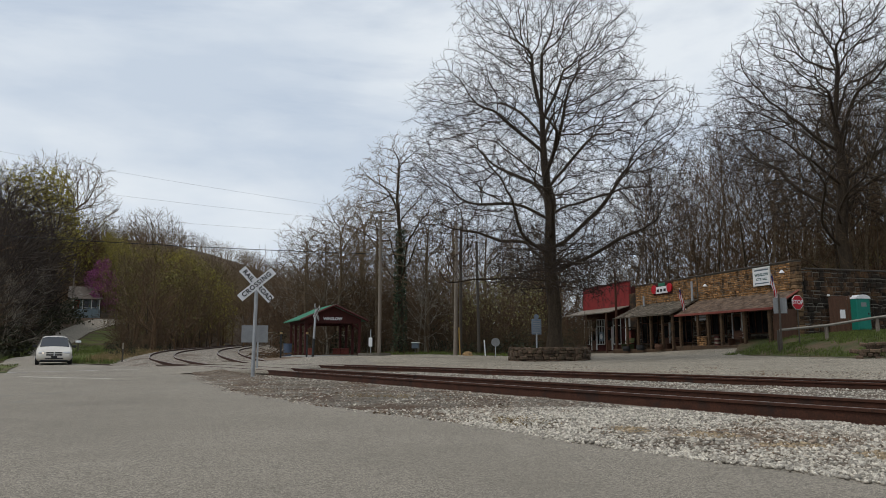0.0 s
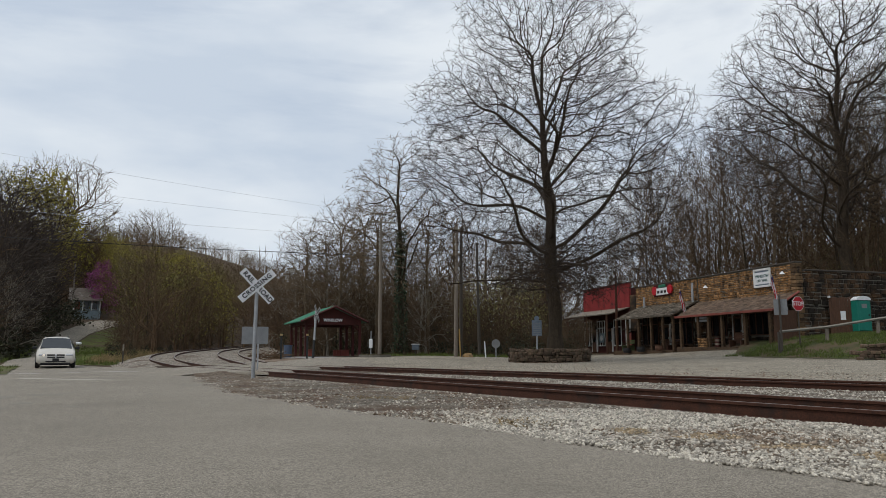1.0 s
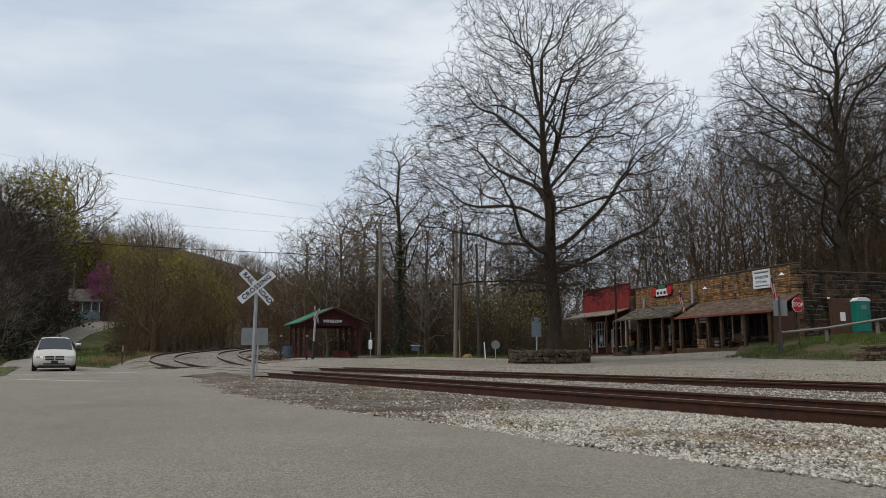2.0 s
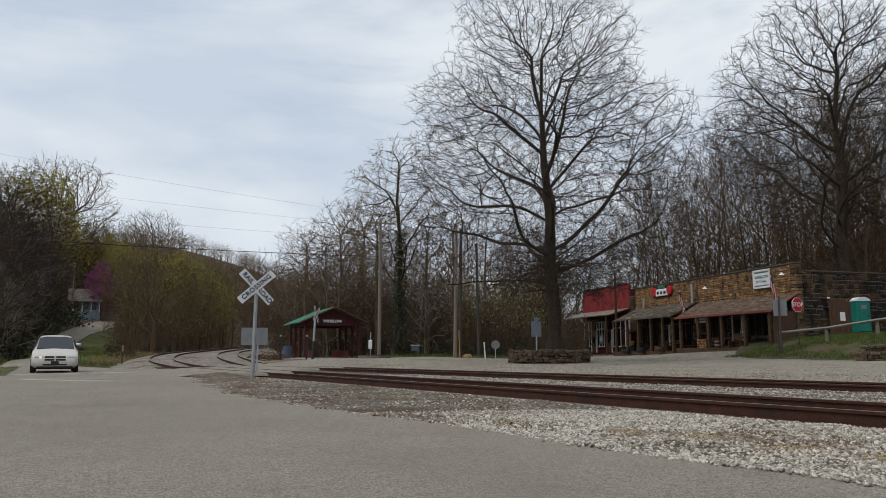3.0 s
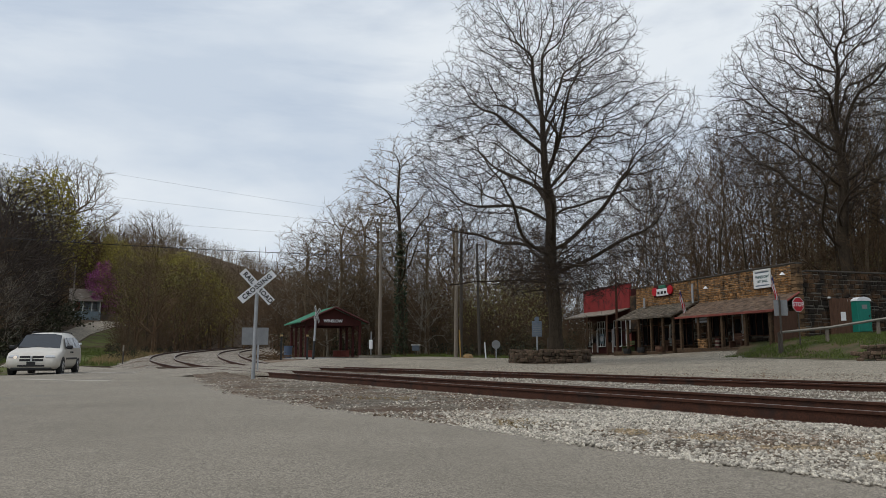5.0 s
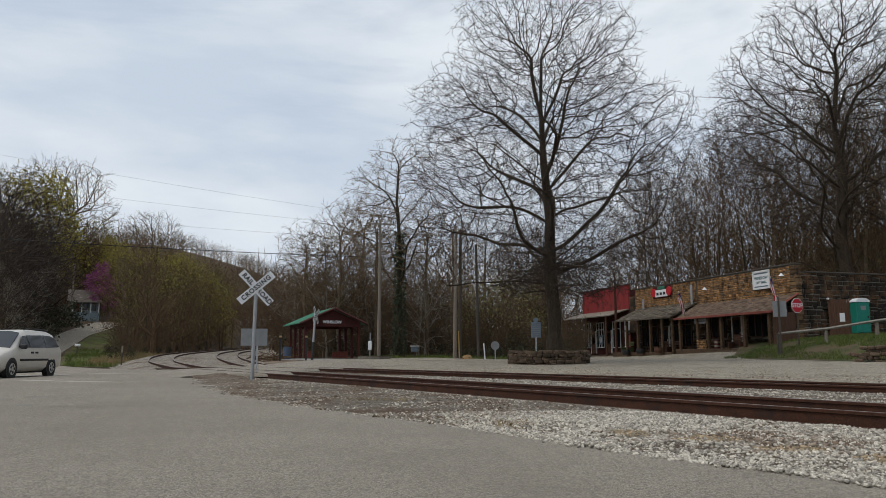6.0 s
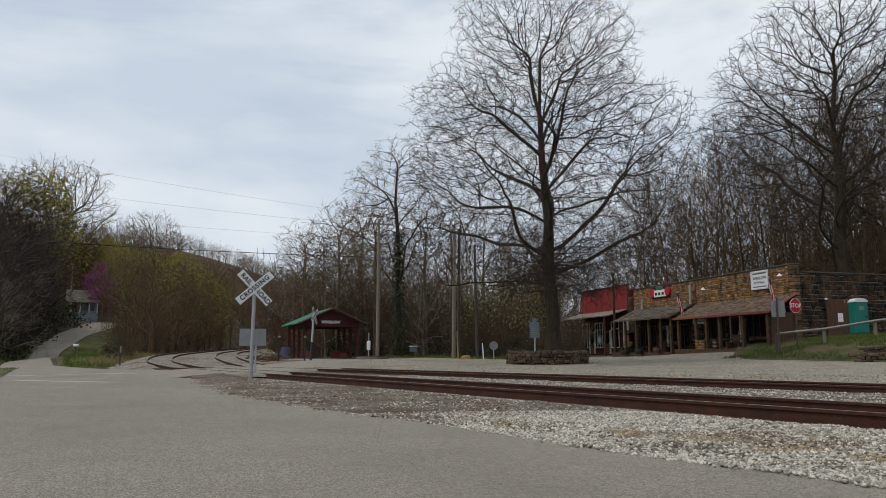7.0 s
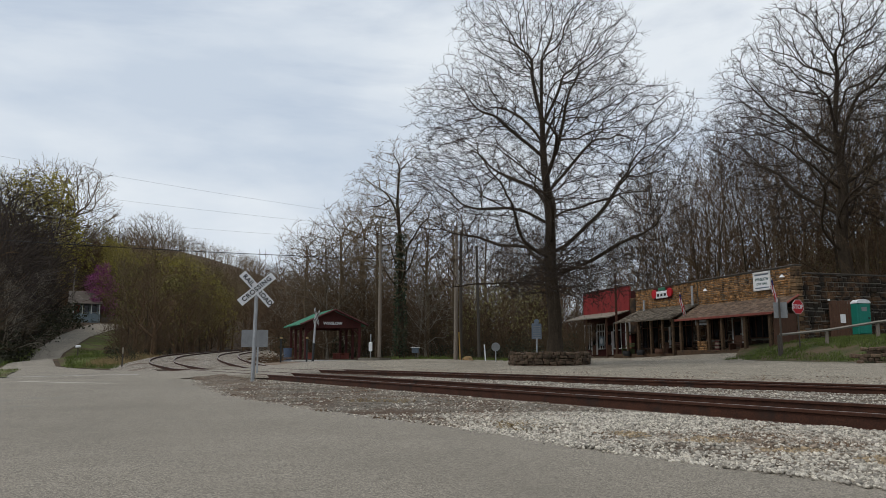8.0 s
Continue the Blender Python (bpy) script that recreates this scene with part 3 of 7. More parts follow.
def track(knots, skip, label):
    tr = thing("railway_track", Matrix(), label, "railway track", "railway tracks")
    line = curve_of(knots)
    for d in (-0.7525, 0.7525):
        rail_mesh(aside(line, d), tr)
    dist, last = 0.0, -9.0
    for i in range(len(line) - 1):
        d = line[i + 1] - line[i]
        step = float(np.hypot(d[0], d[1]))
        while last + 0.56 < dist + step:
            last = max(last + 0.56, dist)
            p = line[i] + d * ((last - dist) / step)
            if skip(p):
                continue
            ob = new("tie", TIE_MESH)
            ob.parent = tr
            ob.matrix_local = pose(p[0], p[1], p[2] + (-0.075 if p[1] < 37 else -0.03), 0, random.uniform(-0.6, 0.6), math.degrees(math.atan2(d[1], d[0])) - 90 + random.uniform(-1, 1))
        dist += step
    return tr


NEAR_0 = Vector((4.48, 7.59)) + ACROSS * 0.7525
FAR_0 = Vector((8.17, 13.77)) + ACROSS * 0.74


def on(start, way, d, z):
    p = start + way * d
    return (p.x, p.y, z)


FAR_WAY = Vector((-0.60, 0.80))
NEAR_BEND = [(-13.5, 39.0, -0.03), (-17.6, 46.6, 0.2), (-20.6, 55.5, 0.52), (-22.7, 66, 0.78), (-25.0, 82, 1.1), (-29, 108, 1.55)]
FAR_BEND = [(-11.0, 42.6, 0.06), (-14.0, 49.2, 0.33), (-16.8, 58, 0.58), (-19.2, 68, 0.82), (-22.0, 84, 1.12), (-27, 110, 1.58)]


def far_bed():
    """Ballast under both tracks beyond the road."""
    lines = [aside(curve_of(NEAR_BEND), -3.4), aside(curve_of(NEAR_BEND), -1.4), curve_of(NEAR_BEND), curve_of(FAR_BEND), aside(curve_of(FAR_BEND), 1.5), aside(curve_of(FAR_BEND), 3.6)]
    cols = []
    for k, ln in enumerate(lines):
        d = np.concatenate([[0], np.cumsum(np.hypot(*(ln[1:, :2] - ln[:-1, :2]).T))])
        t = np.linspace(0, d[-1], 70)
        c = np.column_stack([np.interp(t, d, ln[:, i]) for i in range(3)])
        c[:, 2] += (-0.4 if k in (0, 5) else 0.05) - 0.12 * np.maximum(0, 1 - np.arange(70) / 5)
        cols.append(c)
    verts = [tuple(cols[k][i]) for i in range(70) for k in range(6)]
    faces = [(i * 6 + k, i * 6 + k + 1, i * 6 + 7 + k, i * 6 + 6 + k) for i in range(69) for k in range(5)]
    me = mesh_of("far_ballast_bed", verts, faces, LIMESTONE)
    me.shade_smooth()
    return tagged(new("far_ballast_bed", me), "pale ballast under the curving tracks", "gravel", kind="structure")


far_bed()
track([on(NEAR_0, TRACK, d, 0.0) for d in (-26, -10, 6, 15, 24, 30)] + NEAR_BEND,
      lambda p: 25.5 < p[1] < 36.5, "rusty steel rails on weathered ties in pale ballast")
track([on(FAR_0, FAR_WAY, d, 0.0 + 0.0 * d) for d in (-30, -14, 0, 12, 22, 29)] + FAR_BEND,
      lambda p: 27.0 < p[1] < 43.0, "rusty steel rails beside the lot and curving away")


# ---- trees ----
class Wood:
    """Gathers tapered branches into a trunk mesh (thick) and a crown mesh (thin)."""

    def __init__(self, seed):
        self.rnd = random.Random(seed)
        self.thick, self.thin, self.tips, self.coarse = ([], []), ([], []), [], 0

    def tube(self, pts, radii, sides, thin):
        verts, faces = self.thin if thin else self.thick
        base = len(verts)
        n = len(pts)
        for i in range(n):
            t = (pts[min(i + 1, n - 1)] - pts[max(i - 1, 0)]).normalized()
            s = t.cross(Vector((0.31, 0.17, 0.94)) if abs(t.z) < 0.95 else Vector((1, 0, 0))).normalized()
            u = s.cross(t)
            for k in range(sides):
                a = k * 2 * math.pi / sides
                verts.append(pts[i] + (s * math.cos(a) + u * math.sin(a)) * radii[i])
        for i in range(n - 1):
            for k in range(sides):
                faces.append((base + i * sides + k, base + i * sides + (k + 1) % sides, base + (i + 1) * sides + (k + 1) % sides, base + (i + 1) * sides + k))

    def branch(self, p, d, length, r, level, spec):
        """Grows one branch and, from it, the next level's. spec: per level (children, share of length, spread, wander, lift)."""
        rnd = self.rnd
        kids, share, spread, wander, lift = spec[level]
        last = level == len(spec) - 1
        n = (1 if self.coarse else 2) if last else 2 if self.coarse > 1 else max(3, min(9, int(length / 0.8)))
        pts, radii = [p.copy()], [r]
        d = d.normalized()
        end = 0.45 if last else 0.12
        for i in range(n):
            d = (d + Vector((rnd.gauss(0, wander), rnd.gauss(0, wander), rnd.gauss(0, wander) + lift))).normalized()
            p = p + d * (length / n)
            pts.append(p.copy())
            radii.append(r * (1 - (1 - end) * (i + 1) / n))
        sides = 8 if r > 0.2 else 6 if r > 0.08 else 4 if r > 0.03 else 3
        self.tube(pts, radii, sides, r < 0.05)
        if last:
            self.tips.append(pts[-1])
            return
        turn = rnd.uniform(0, 6.28)
        for k in range(kids):
            f = 0.22 + 0.78 * (k + rnd.uniform(0.2, 0.9)) / kids
            i = min(int(f * n), n - 1)
            q = pts[i].lerp(pts[i + 1], f * n - i)
            t = (pts[i + 1] - pts[i]).normalized()
            turn += 2.4 + rnd.uniform(-0.5, 0.5)
            side = t.orthogonal().normalized()
            side.rotate(Matrix.Rotation(turn, 3, t))
            a = radians(spread * rnd.uniform(0.7, 1.25))
            rr = radii[i] + (radii[i + 1] - radii[i]) * (f * n - i)
            self.branch(q, t * math.cos(a) + side * math.sin(a), length * share * (1.25 - 0.7 * f) * rnd.uniform(0.7, 1.25), max(rr * rnd.uniform(0.55, 0.78), spec_min(spec)), level + 1, spec)

    def leaves(self, count, size, spread):
        """Small folded leaves near the tips."""
        rnd, verts, faces = self.rnd, [], []
        lo, hi = min(q.z for q in self.tips), max(q.z for q in self.tips)
        for _ in range(count):
            want = lo + (hi - lo) * rnd.random() ** 0.8
            c = min((rnd.choice(self.tips) for _ in range(4)), key=lambda q: abs(q.z - want)) + Vector((rnd.gauss(0, spread), rnd.gauss(0, spread), rnd.gauss(0, spread)))
            a = Vector((rnd.gauss(0, 1), rnd.gauss(0, 1), rnd.gauss(0, 1))).normalized() * size * rnd.uniform(0.6, 1.3)
            b = a.orthogonal().normalized() * size * 0.6
            b.rotate(Matrix.Rotation(rnd.uniform(0, 6.28), 3, a))
            base = len(verts)
            verts += [c - a, c + b, c + a, c - b]
            faces.append((base, base + 1, base + 2, base + 3))
        return verts, faces


def spec_min(spec):
    return {5: 0.0085, 4: 0.011, 3: 0.016}.get(len(spec), 0.04)


def grow(seed, tall, r, spec, limbs, low, coarse=0):
    """A leafless tree: a leader with limbs whose reach and slant follow (share of height, degrees from upright, length) rows."""
    w = Wood(seed)
    w.coarse = coarse
    rnd = w.rnd
    n = 6 if coarse > 1 else 14
    p, d = Vector((0, 0, -0.4)), Vector((0, 0, 1))
    pts, radii = [p.copy()], [r * 1.35]
    for i in range(n):
        d = (d + Vector((rnd.gauss(0, 0.045), rnd.gauss(0, 0.045), 0.12))).normalized()
        p = p + d * ((tall + 0.4) / n)
        f = (i + 1) / n
        pts.append(p.copy())
        radii.append(max(r * (1.0 - 0.95 * f ** (0.9 if r > 0.3 else 0.6)), 0.012))
    radii[1] = r * 1.05
    w.tube(pts, radii, 4 if coarse > 1 else 10 if r > 0.3 else 7, False)
    turn = rnd.uniform(0, 6.28)
    hs, degs, lens = zip(*low)
    for k in range(limbs):
        f = hs[0] + (hs[-1] - hs[0]) * ((k + rnd.uniform(0, 0.8)) / limbs) ** 1.15
        i = min(int(f * n), n - 1)
        q = pts[i].lerp(pts[i + 1], f * n - i)
        turn += 2.399 + rnd.uniform(-0.35, 0.35)
        a = radians(float(np.interp(f, hs, degs)) * rnd.uniform(0.85, 1.15))
        length = float(np.interp(f, hs, lens)) * rnd.uniform(0.8, 1.12)
        rr = min(radii[i] * 0.62, 0.0165 * length + 0.02)
        w.branch(q, Vector((math.cos(turn) * math.sin(a), math.sin(turn) * math.sin(a), math.cos(a))), length, rr, 0, spec)
    return w


def tree_meshes(w, bark, twig):
    a = mesh_of("trunk", *w.thick, bark)
    b = mesh_of("crown", *w.thin, twig)
    a.shade_smooth()
    return a, b


def plant(name, meshes, m, label, group="", scale=1.0, extra=()):
    t = thing(name, m, label, "tree", group)
    for nm, me in (("trunk", meshes[0]), ("crown", meshes[1]), *extra):
        ob = new(nm, me)
        ob.parent = t
    t.scale = (scale, scale, scale)
    return t


def boughs(w, trunk, limbs, profile, points, step, reach, kill, tip, seed, sprays=3, spray=0.55, lobes=0.18, bare=0.25):
    """Grows a crown into a cloud of buds: each shoot turns to the buds nearest to it. trunk: (x, y, z) knots; limbs: (share of the
    trunk, turn, slope in degrees, length) rows; profile: (height, radius) rows of the crown; tip: the twigs' radius."""
    rng = np.random.default_rng(seed)
    rnd = w.rnd
    nodes, mother = [], []

    def run(knots, start):
        prev = start
        for a_, b_ in zip(knots, knots[1:]):
            n_ = max(1, int((Vector(b_) - Vector(a_)).length / step))
            for i in range(1, n_ + 1):
                nodes.append(tuple(Vector(a_).lerp(Vector(b_), i / n_)))
                mother.append(prev)
                prev = len(nodes) - 1
        return prev

    nodes.append(tuple(trunk[0]))
    mother.append(-1)
    run(trunk, 0)
    stem = len(nodes)
    for share, turn, slope, length in limbs:
        start = int(share * (stem - 1))
        p, knots, t_, e_ = Vector(nodes[start]), [], radians(turn), radians(slope)
        knots.append(p)
        for _ in range(max(2, int(length / 0.9))):
            t_ += rnd.gauss(0, 0.20)
            e_ += rnd.gauss(0.03, 0.16)
            p = p + Vector((math.cos(t_) * math.cos(e_), math.sin(t_) * math.cos(e_), math.sin(e_))) * 0.9
            knots.append(p)
        run(knots, start)
    zs, rs = np.array(profile).T
    cloud = []
    while len(cloud) < points:
        z = rng.uniform(zs[0], zs[-1])
        a_, q = rng.uniform(0, 2 * math.pi), math.sqrt(rng.uniform())
        edge = float(np.interp(z, zs, rs)) * (1 + lobes * 2 * noise.noise(Vector((math.cos(a_) * 1.7, math.sin(a_) * 1.7, z * 0.35 + seed))))
        if rng.uniform() > (edge / rs.max()) ** 2 or rng.uniform() > bare + (1 - bare) * q:
            continue
        lean = np.interp(z, [k[2] for k in trunk], [k[0] for k in trunk]), np.interp(z, [k[2] for k in trunk], [k[1] for k in trunk])
        cloud.append((lean[0] + math.cos(a_) * q * edge, lean[1] + math.sin(a_) * q * edge, z))
    buds = np.array(cloud)
    near, dist = np.zeros(len(buds), int), np.full(len(buds), 1e9)
    fresh = 0
    for _ in range(110):
        add_ = np.array(nodes[fresh:])
        size = (buds ** 2).sum(1)[:, None]
        for lo in range(0, len(add_), 400):
            part_ = add_[lo:lo + 400]
            d2 = size - 2 * buds @ part_.T + (part_ ** 2).sum(1)
            k_ = d2.argmin(1)
            m_ = d2[np.arange(len(buds)), k_]
            better = m_ < dist
            dist[better], near[better] = m_[better], fresh + lo + k_[better]
        fresh = len(nodes)
        keep = dist > kill * kill
        buds, near, dist = buds[keep], near[keep], dist[keep]
        live = dist < reach * reach
        if not live.any():
            break
        pos = np.array(nodes)
        pull = np.zeros((len(nodes), 3))
        way = buds[live] - pos[near[live]]
        way /= np.linalg.norm(way, axis=1)[:, None]
        np.add.at(pull, near[live], way)
        for i in np.unique(near[live]):
            v = pull[i] / (np.linalg.norm(pull[i]) + 1e-9)
            m_ = mother[i]
            if m_ >= 0:
                h_ = pos[i] - pos[m_]
                v = v + 0.35 * h_ / (np.linalg.norm(h_) + 1e-9)
            v = v + rng.normal(0, 0.36, 3) + (0, 0, 0.05)
            nodes.append(tuple(pos[i] + v / np.linalg.norm(v) * step))
            mother.append(int(i))
        if len(nodes) > 26000:
            break
    n = len(nodes)
    kids = [[] for _ in range(n)]
    for i in range(1, n):
        kids[mother[i]].append(i)
    girth = np.zeros(n)
    for i in range(n - 1, -1, -1):
        girth[i] = tip ** 2.25 if not kids[i] else girth[i]
        if mother[i] >= 0:
            girth[mother[i]] += girth[i]
    radius = girth ** (1 / 2.25)
    pos = [Vector(p) for p in nodes]
    for _ in range(1):
        pos = [p if mother[i] < 0 or not kids[i] else p * 0.5 + pos[mother[i]] * 0.25 + pos[max(kids[i], key=lambda c: radius[c])] * 0.25 for i, p in enumerate(pos)]
    starts = [(0, None)]
    while starts:
        i, root = starts.pop()
        chain, rr = ([pos[root]], [min(radius[root], radius[i] * 1.25)]) if root is not None else ([], [])
        while True:
            chain.append(pos[i])
            rr.append(radius[i])
            if not kids[i]:
                break
            main = max(kids[i], key=lambda c: radius[c])
            starts += [(c, i) for c in kids[i] if c != main]
            i = main
        top = max(rr)
        if len(chain) > 1:
            cut = next((k for k, r_ in enumerate(rr) if r_ < 0.035), len(rr))
            if cut > 1:
                w.tube(chain[:cut + 1], rr[:cut + 1], 12 if top > 0.25 else 7 if top > 0.1 else 5, False)
            if cut < len(rr) - 1 or cut <= 1:
                lo = max(cut - 1, 0) if cut > 1 else 0
                w.tube(chain[lo:], rr[lo:], 3, True)
    for i in range(1, n):
        if radius[i] > tip * 4.5 or (kids[i] and rnd.random() < 0.45):
            continue
        d = (pos[i] - pos[mother[i]]).normalized()
        for _ in range(sprays if not kids[i] else 1):
            q = (d + Vector((rnd.gauss(0, 0.55), rnd.gauss(0, 0.55), rnd.gauss(0.12, 0.5)))).normalized()
            e_ = (q + Vector((rnd.gauss(0, 0.3), rnd.gauss(0, 0.3), rnd.gauss(0.1, 0.3)))).normalized()
            long = spray * rnd.uniform(0.5, 1.3)
            mid = pos[i] + q * long * 0.5
            w.tube([pos[i], mid, mid + e_ * long * 0.5], [tip * 0.8, tip * 0.7, tip * 0.5], 3, True)
            w.tips.append(mid + e_ * long * 0.5)
    return w


def golden_limbs(rnd, n, lo, hi, slopes, lengths, turn=0.0):
    """Limbs up a trunk, each turned by the golden angle from the last."""
    rows_ = []
    for k in range(n):
        f = k / max(n - 1, 1)
        rows_.append((lo + (hi - lo) * f, turn + 137.5 * k + rnd.uniform(-18, 18), slopes[0] + (slopes[1] - slopes[0]) * f + rnd.uniform(-7, 7), (lengths[0] + (lengths[1] - lengths[0]) * f) * rnd.uniform(0.8, 1.15)))
    return rows_


def flare(w, r, tall=1.1):
    """The swelling foot of a trunk."""
    w.tube([Vector((0, 0, -0.5)), Vector((0, 0, 0.1)), Vector((0, 0, 0.45)), Vector((0, 0, tall))], [r * 1.5, r * 1.35, r * 1.12, r], 14, False)


hero = Wood(7)
boughs(hero, [(0, 0, -0.4), (0.05, 0, 2.4), (-0.15, 0.1, 5.0), (-0.1, 0.0, 8.0), (-0.4, 0.1, 11.5), (-0.5, 0, 15.0), (-0.4, 0.1, 18.0)],
       [(0.25, 178, 4, 7.0), (0.28, 4, 10, 6.5), (0.30, 262, 4, 5.0), (0.31, 88, 6, 5.0), (0.34, 215, 14, 6.0), (0.36, 330, 14, 6.5)] + golden_limbs(hero.rnd, 17, 0.36, 0.8, (24, 62), (6.5, 3.4), 150)
       + golden_limbs(hero.rnd, 12, 0.24, 0.34, (-14, 12), (2.4, 3.0), 30),
       [(3.5, 3.6), (4.2, 5.6), (6.3, 7.2), (8.6, 8.6), (10.6, 8.9), (12.6, 8.7), (14.6, 7.5), (17.2, 5.9), (20.2, 5.0), (21.8, 3.4), (22.5, 0.8)],
       15000, 0.26, 2.2, 0.36, 0.0090, 7, 4, 0.5, 0.12, 0.35)
SPEC_TWIGGY = [(5, 0.6, 44, 0.2, -0.02), (5, 0.55, 46, 0.2, -0.02), (3, 0.6, 42, 0.2, 0.0), (0, 0, 0, 0.16, 0.0)]
for _ in range(34):
    turn_, lift_ = hero.rnd.uniform(0, 6.28), hero.rnd.uniform(3.7, 6.6)
    hero.branch(Vector((math.cos(turn_) * 0.25, math.sin(turn_) * 0.25, lift_)), Vector((math.cos(turn_), math.sin(turn_), hero.rnd.uniform(-0.15, 0.25))), hero.rnd.uniform(1.8, 3.6), 0.035, 0, SPEC_TWIGGY)
flare(hero, 0.43)
plant("oak_tree", tree_meshes(hero, BARK, TWIG_DARK), pose(6.34, 42.0, 0.55), "tall leafless spreading tree in a round stone planter")

big = Wood(11)
boughs(big, [(0, 0, -0.4), (0.1, 0, 4.0), (-0.3, 0.2, 9.0), (0.2, 0.1, 14.0), (0.0, 0.4, 19.0), (0.5, 0.2, 24.0)],
       golden_limbs(big.rnd, 18, 0.34, 0.8, (24, 60), (7.5, 4.5), 190),
       [(9.5, 4.5), (12.5, 8.5), (16.0, 10.8), (20.0, 11.2), (24.0, 10.0), (27.5, 7.8), (30.5, 4.5), (31.5, 1.0)],
       8500, 0.38, 3.2, 0.55, 0.0150, 11, 4, 0.75, 0.16)
BIG = tree_meshes(big, BARK, TWIG_DARK)
plant("hillside_tree", BIG, pose(34.2, 61.5, land(34.2, 61.5)), "very tall bare tree on the wooded slope")

syc = Wood(21)
boughs(syc, [(0, 0, -0.4), (0.15, 0, 3.0), (0.1, 0.1, 6.5), (-0.1, 0, 9.5), (-0.5, 0.2, 13.0), (-0.6, 0, 16.0)],
       golden_limbs(syc.rnd, 9, 0.35, 0.75, (38, 66), (4.5, 2.6), 60),
       [(5.0, 2.2), (8.0, 4.2), (12.0, 4.8), (15.5, 4.0), (18.0, 2.2), (18.8, 0.4)],
       2600, 0.34, 3.0, 0.48, 0.0135, 21, 3, 0.6, 0.2)
SYC = tree_meshes(syc, BARK, TWIG_GREY)

# slimmer pale-twigged trees of the valley wood
ash = Wood(23)
boughs(ash, [(0, 0, -0.4), (0.1, 0, 4.0), (-0.1, 0.1, 8.0), (0.1, 0, 12.0)],
       golden_limbs(ash.rnd, 8, 0.35, 0.9, (45, 70), (3.6, 2.0), 20),
       [(4.5, 1.6), (8.0, 3.4), (11.0, 3.8), (13.5, 3.0), (15.0, 1.2)], 1100, 0.38, 3.0, 0.52, 0.0145, 23, 3, 0.65, 0.2)
ASH = tree_meshes(ash, BARK_GREY, TWIG_GREY)

SPEC_FOREST = [(6, 0.55, 38, 0.11, 0.06), (4, 0.55, 40, 0.15, 0.04), (0, 0, 0, 0.18, 0.0)]
FOREST = []
for seed, tall, r, limbs, rows_ in ((31, 17, 0.17, 15, [(0.32, 55, 4.6), (0.6, 42, 5.4), (0.95, 22, 2.4)]),
                                    (32, 14, 0.13, 16, [(0.2, 62, 4.2), (0.5, 46, 5.0), (0.95, 24, 2.2)]),
                                    (33, 19, 0.2, 15, [(0.42, 52, 5.0), (0.7, 40, 5.4), (0.96, 20, 2.2)]),
                                    (34, 11, 0.1, 17, [(0.12, 62, 3.2), (0.5, 45, 3.6), (0.95, 22, 1.2)]),
                                    (35, 15, 0.15, 14, [(0.3, 42, 5.0), (0.6, 30, 5.0), (0.95, 14, 1.6)])):
    FOREST.append(grow(seed, tall, r, SPEC_FOREST, limbs, rows_, coarse=1))
FOREST_MESH = [tree_meshes(w, BARK_GREY if i in (0, 2, 4) else BARK, TWIG_GREY if i in (0, 4) else TWIG) for i, w in enumerate(FOREST)]

plant("sycamore_tree", SYC, pose(-3.6, 62, 0.6, 0, 0, 75), "tall leafless tree with ivy climbing its trunk")


def room(x, y):
    """How tall the wood has grown: lower in the cutting where the tracks run and on the slope below the ridge."""
    return y * float(np.interp(x / y, [-0.50, -0.465, -0.44, -0.40, -0.345, -0.28, -0.218, -0.19, -0.15, -0.10], [0.5, 0.19, 0.158, 0.150, 0.142, 0.132, 0.120, 0.135, 0.18, 0.5])) + 0.75 - land(x, y)


FOREST_TALL = (17, 14, 19, 11, 15)


def woodland(n, seed, inside, label, sizes=(0.8, 1.2), kinds=(0, 1, 2, 3, 4)):
    """Single trees at random places for which inside(x, y) holds, kept apart."""
    rnd, got, tries = random.Random(seed), [], 0
    while len(got) < n and tries < 40000:
        tries += 1
        (x0, x1), (y0, y1) = inside(None, None)
        x, y = rnd.uniform(x0, x1), rnd.uniform(y0, y1)
        if not inside(x, y) or any((x - a) ** 2 + (y - b) ** 2 < 3.0 for a, b in got):
            continue
        got.append((x, y))
        k = rnd.choice(kinds)
        plant("tree", FOREST_MESH[k], pose(x, y, land(x, y) - 0.1, rnd.uniform(-3, 3), rnd.uniform(-3, 3), rnd.uniform(0, 360)), label, "woodland trees", min(rnd.uniform(*sizes) * (0.74 if y < 82 and -36 < x < -8 else 1.0), max(0.25, room(x, y) / (FOREST_TALL[k] * 1.12) * rnd.uniform(0.8, 1.0))))


def behind_shops(x, y):
    if x is None:
        return (8, 66), (52, 112)
    w = (x - 17.2) * 0.964 + (y - 65.5) * 0.265
    return w > 15 and x < 0.72 * y + 4


def lane_x(y):
    return float(np.interp(y, [40, 50, 68, 88, 110, 130], [-22, -28, -37, -46.2, -54.6, -59.5]))


def track_x(y):
    return float(np.interp(y, [30, 39, 47, 56, 66, 82, 108], [-9, -13.5, -17.8, -20.8, -22.8, -25, -29]))


def mid_valley(x, y):
    if x is None:
        return (-30, 16), (64, 125)
    return x > track_x(y) + (9 if y < 90 else -3) and (x - 17.2) * 0.964 + (y - 65.5) * 0.265 < 14 and x < 0.16 * y and not (-14 < x < -3 and y < 66) and not (1.5 < x < 7 and y < 95)


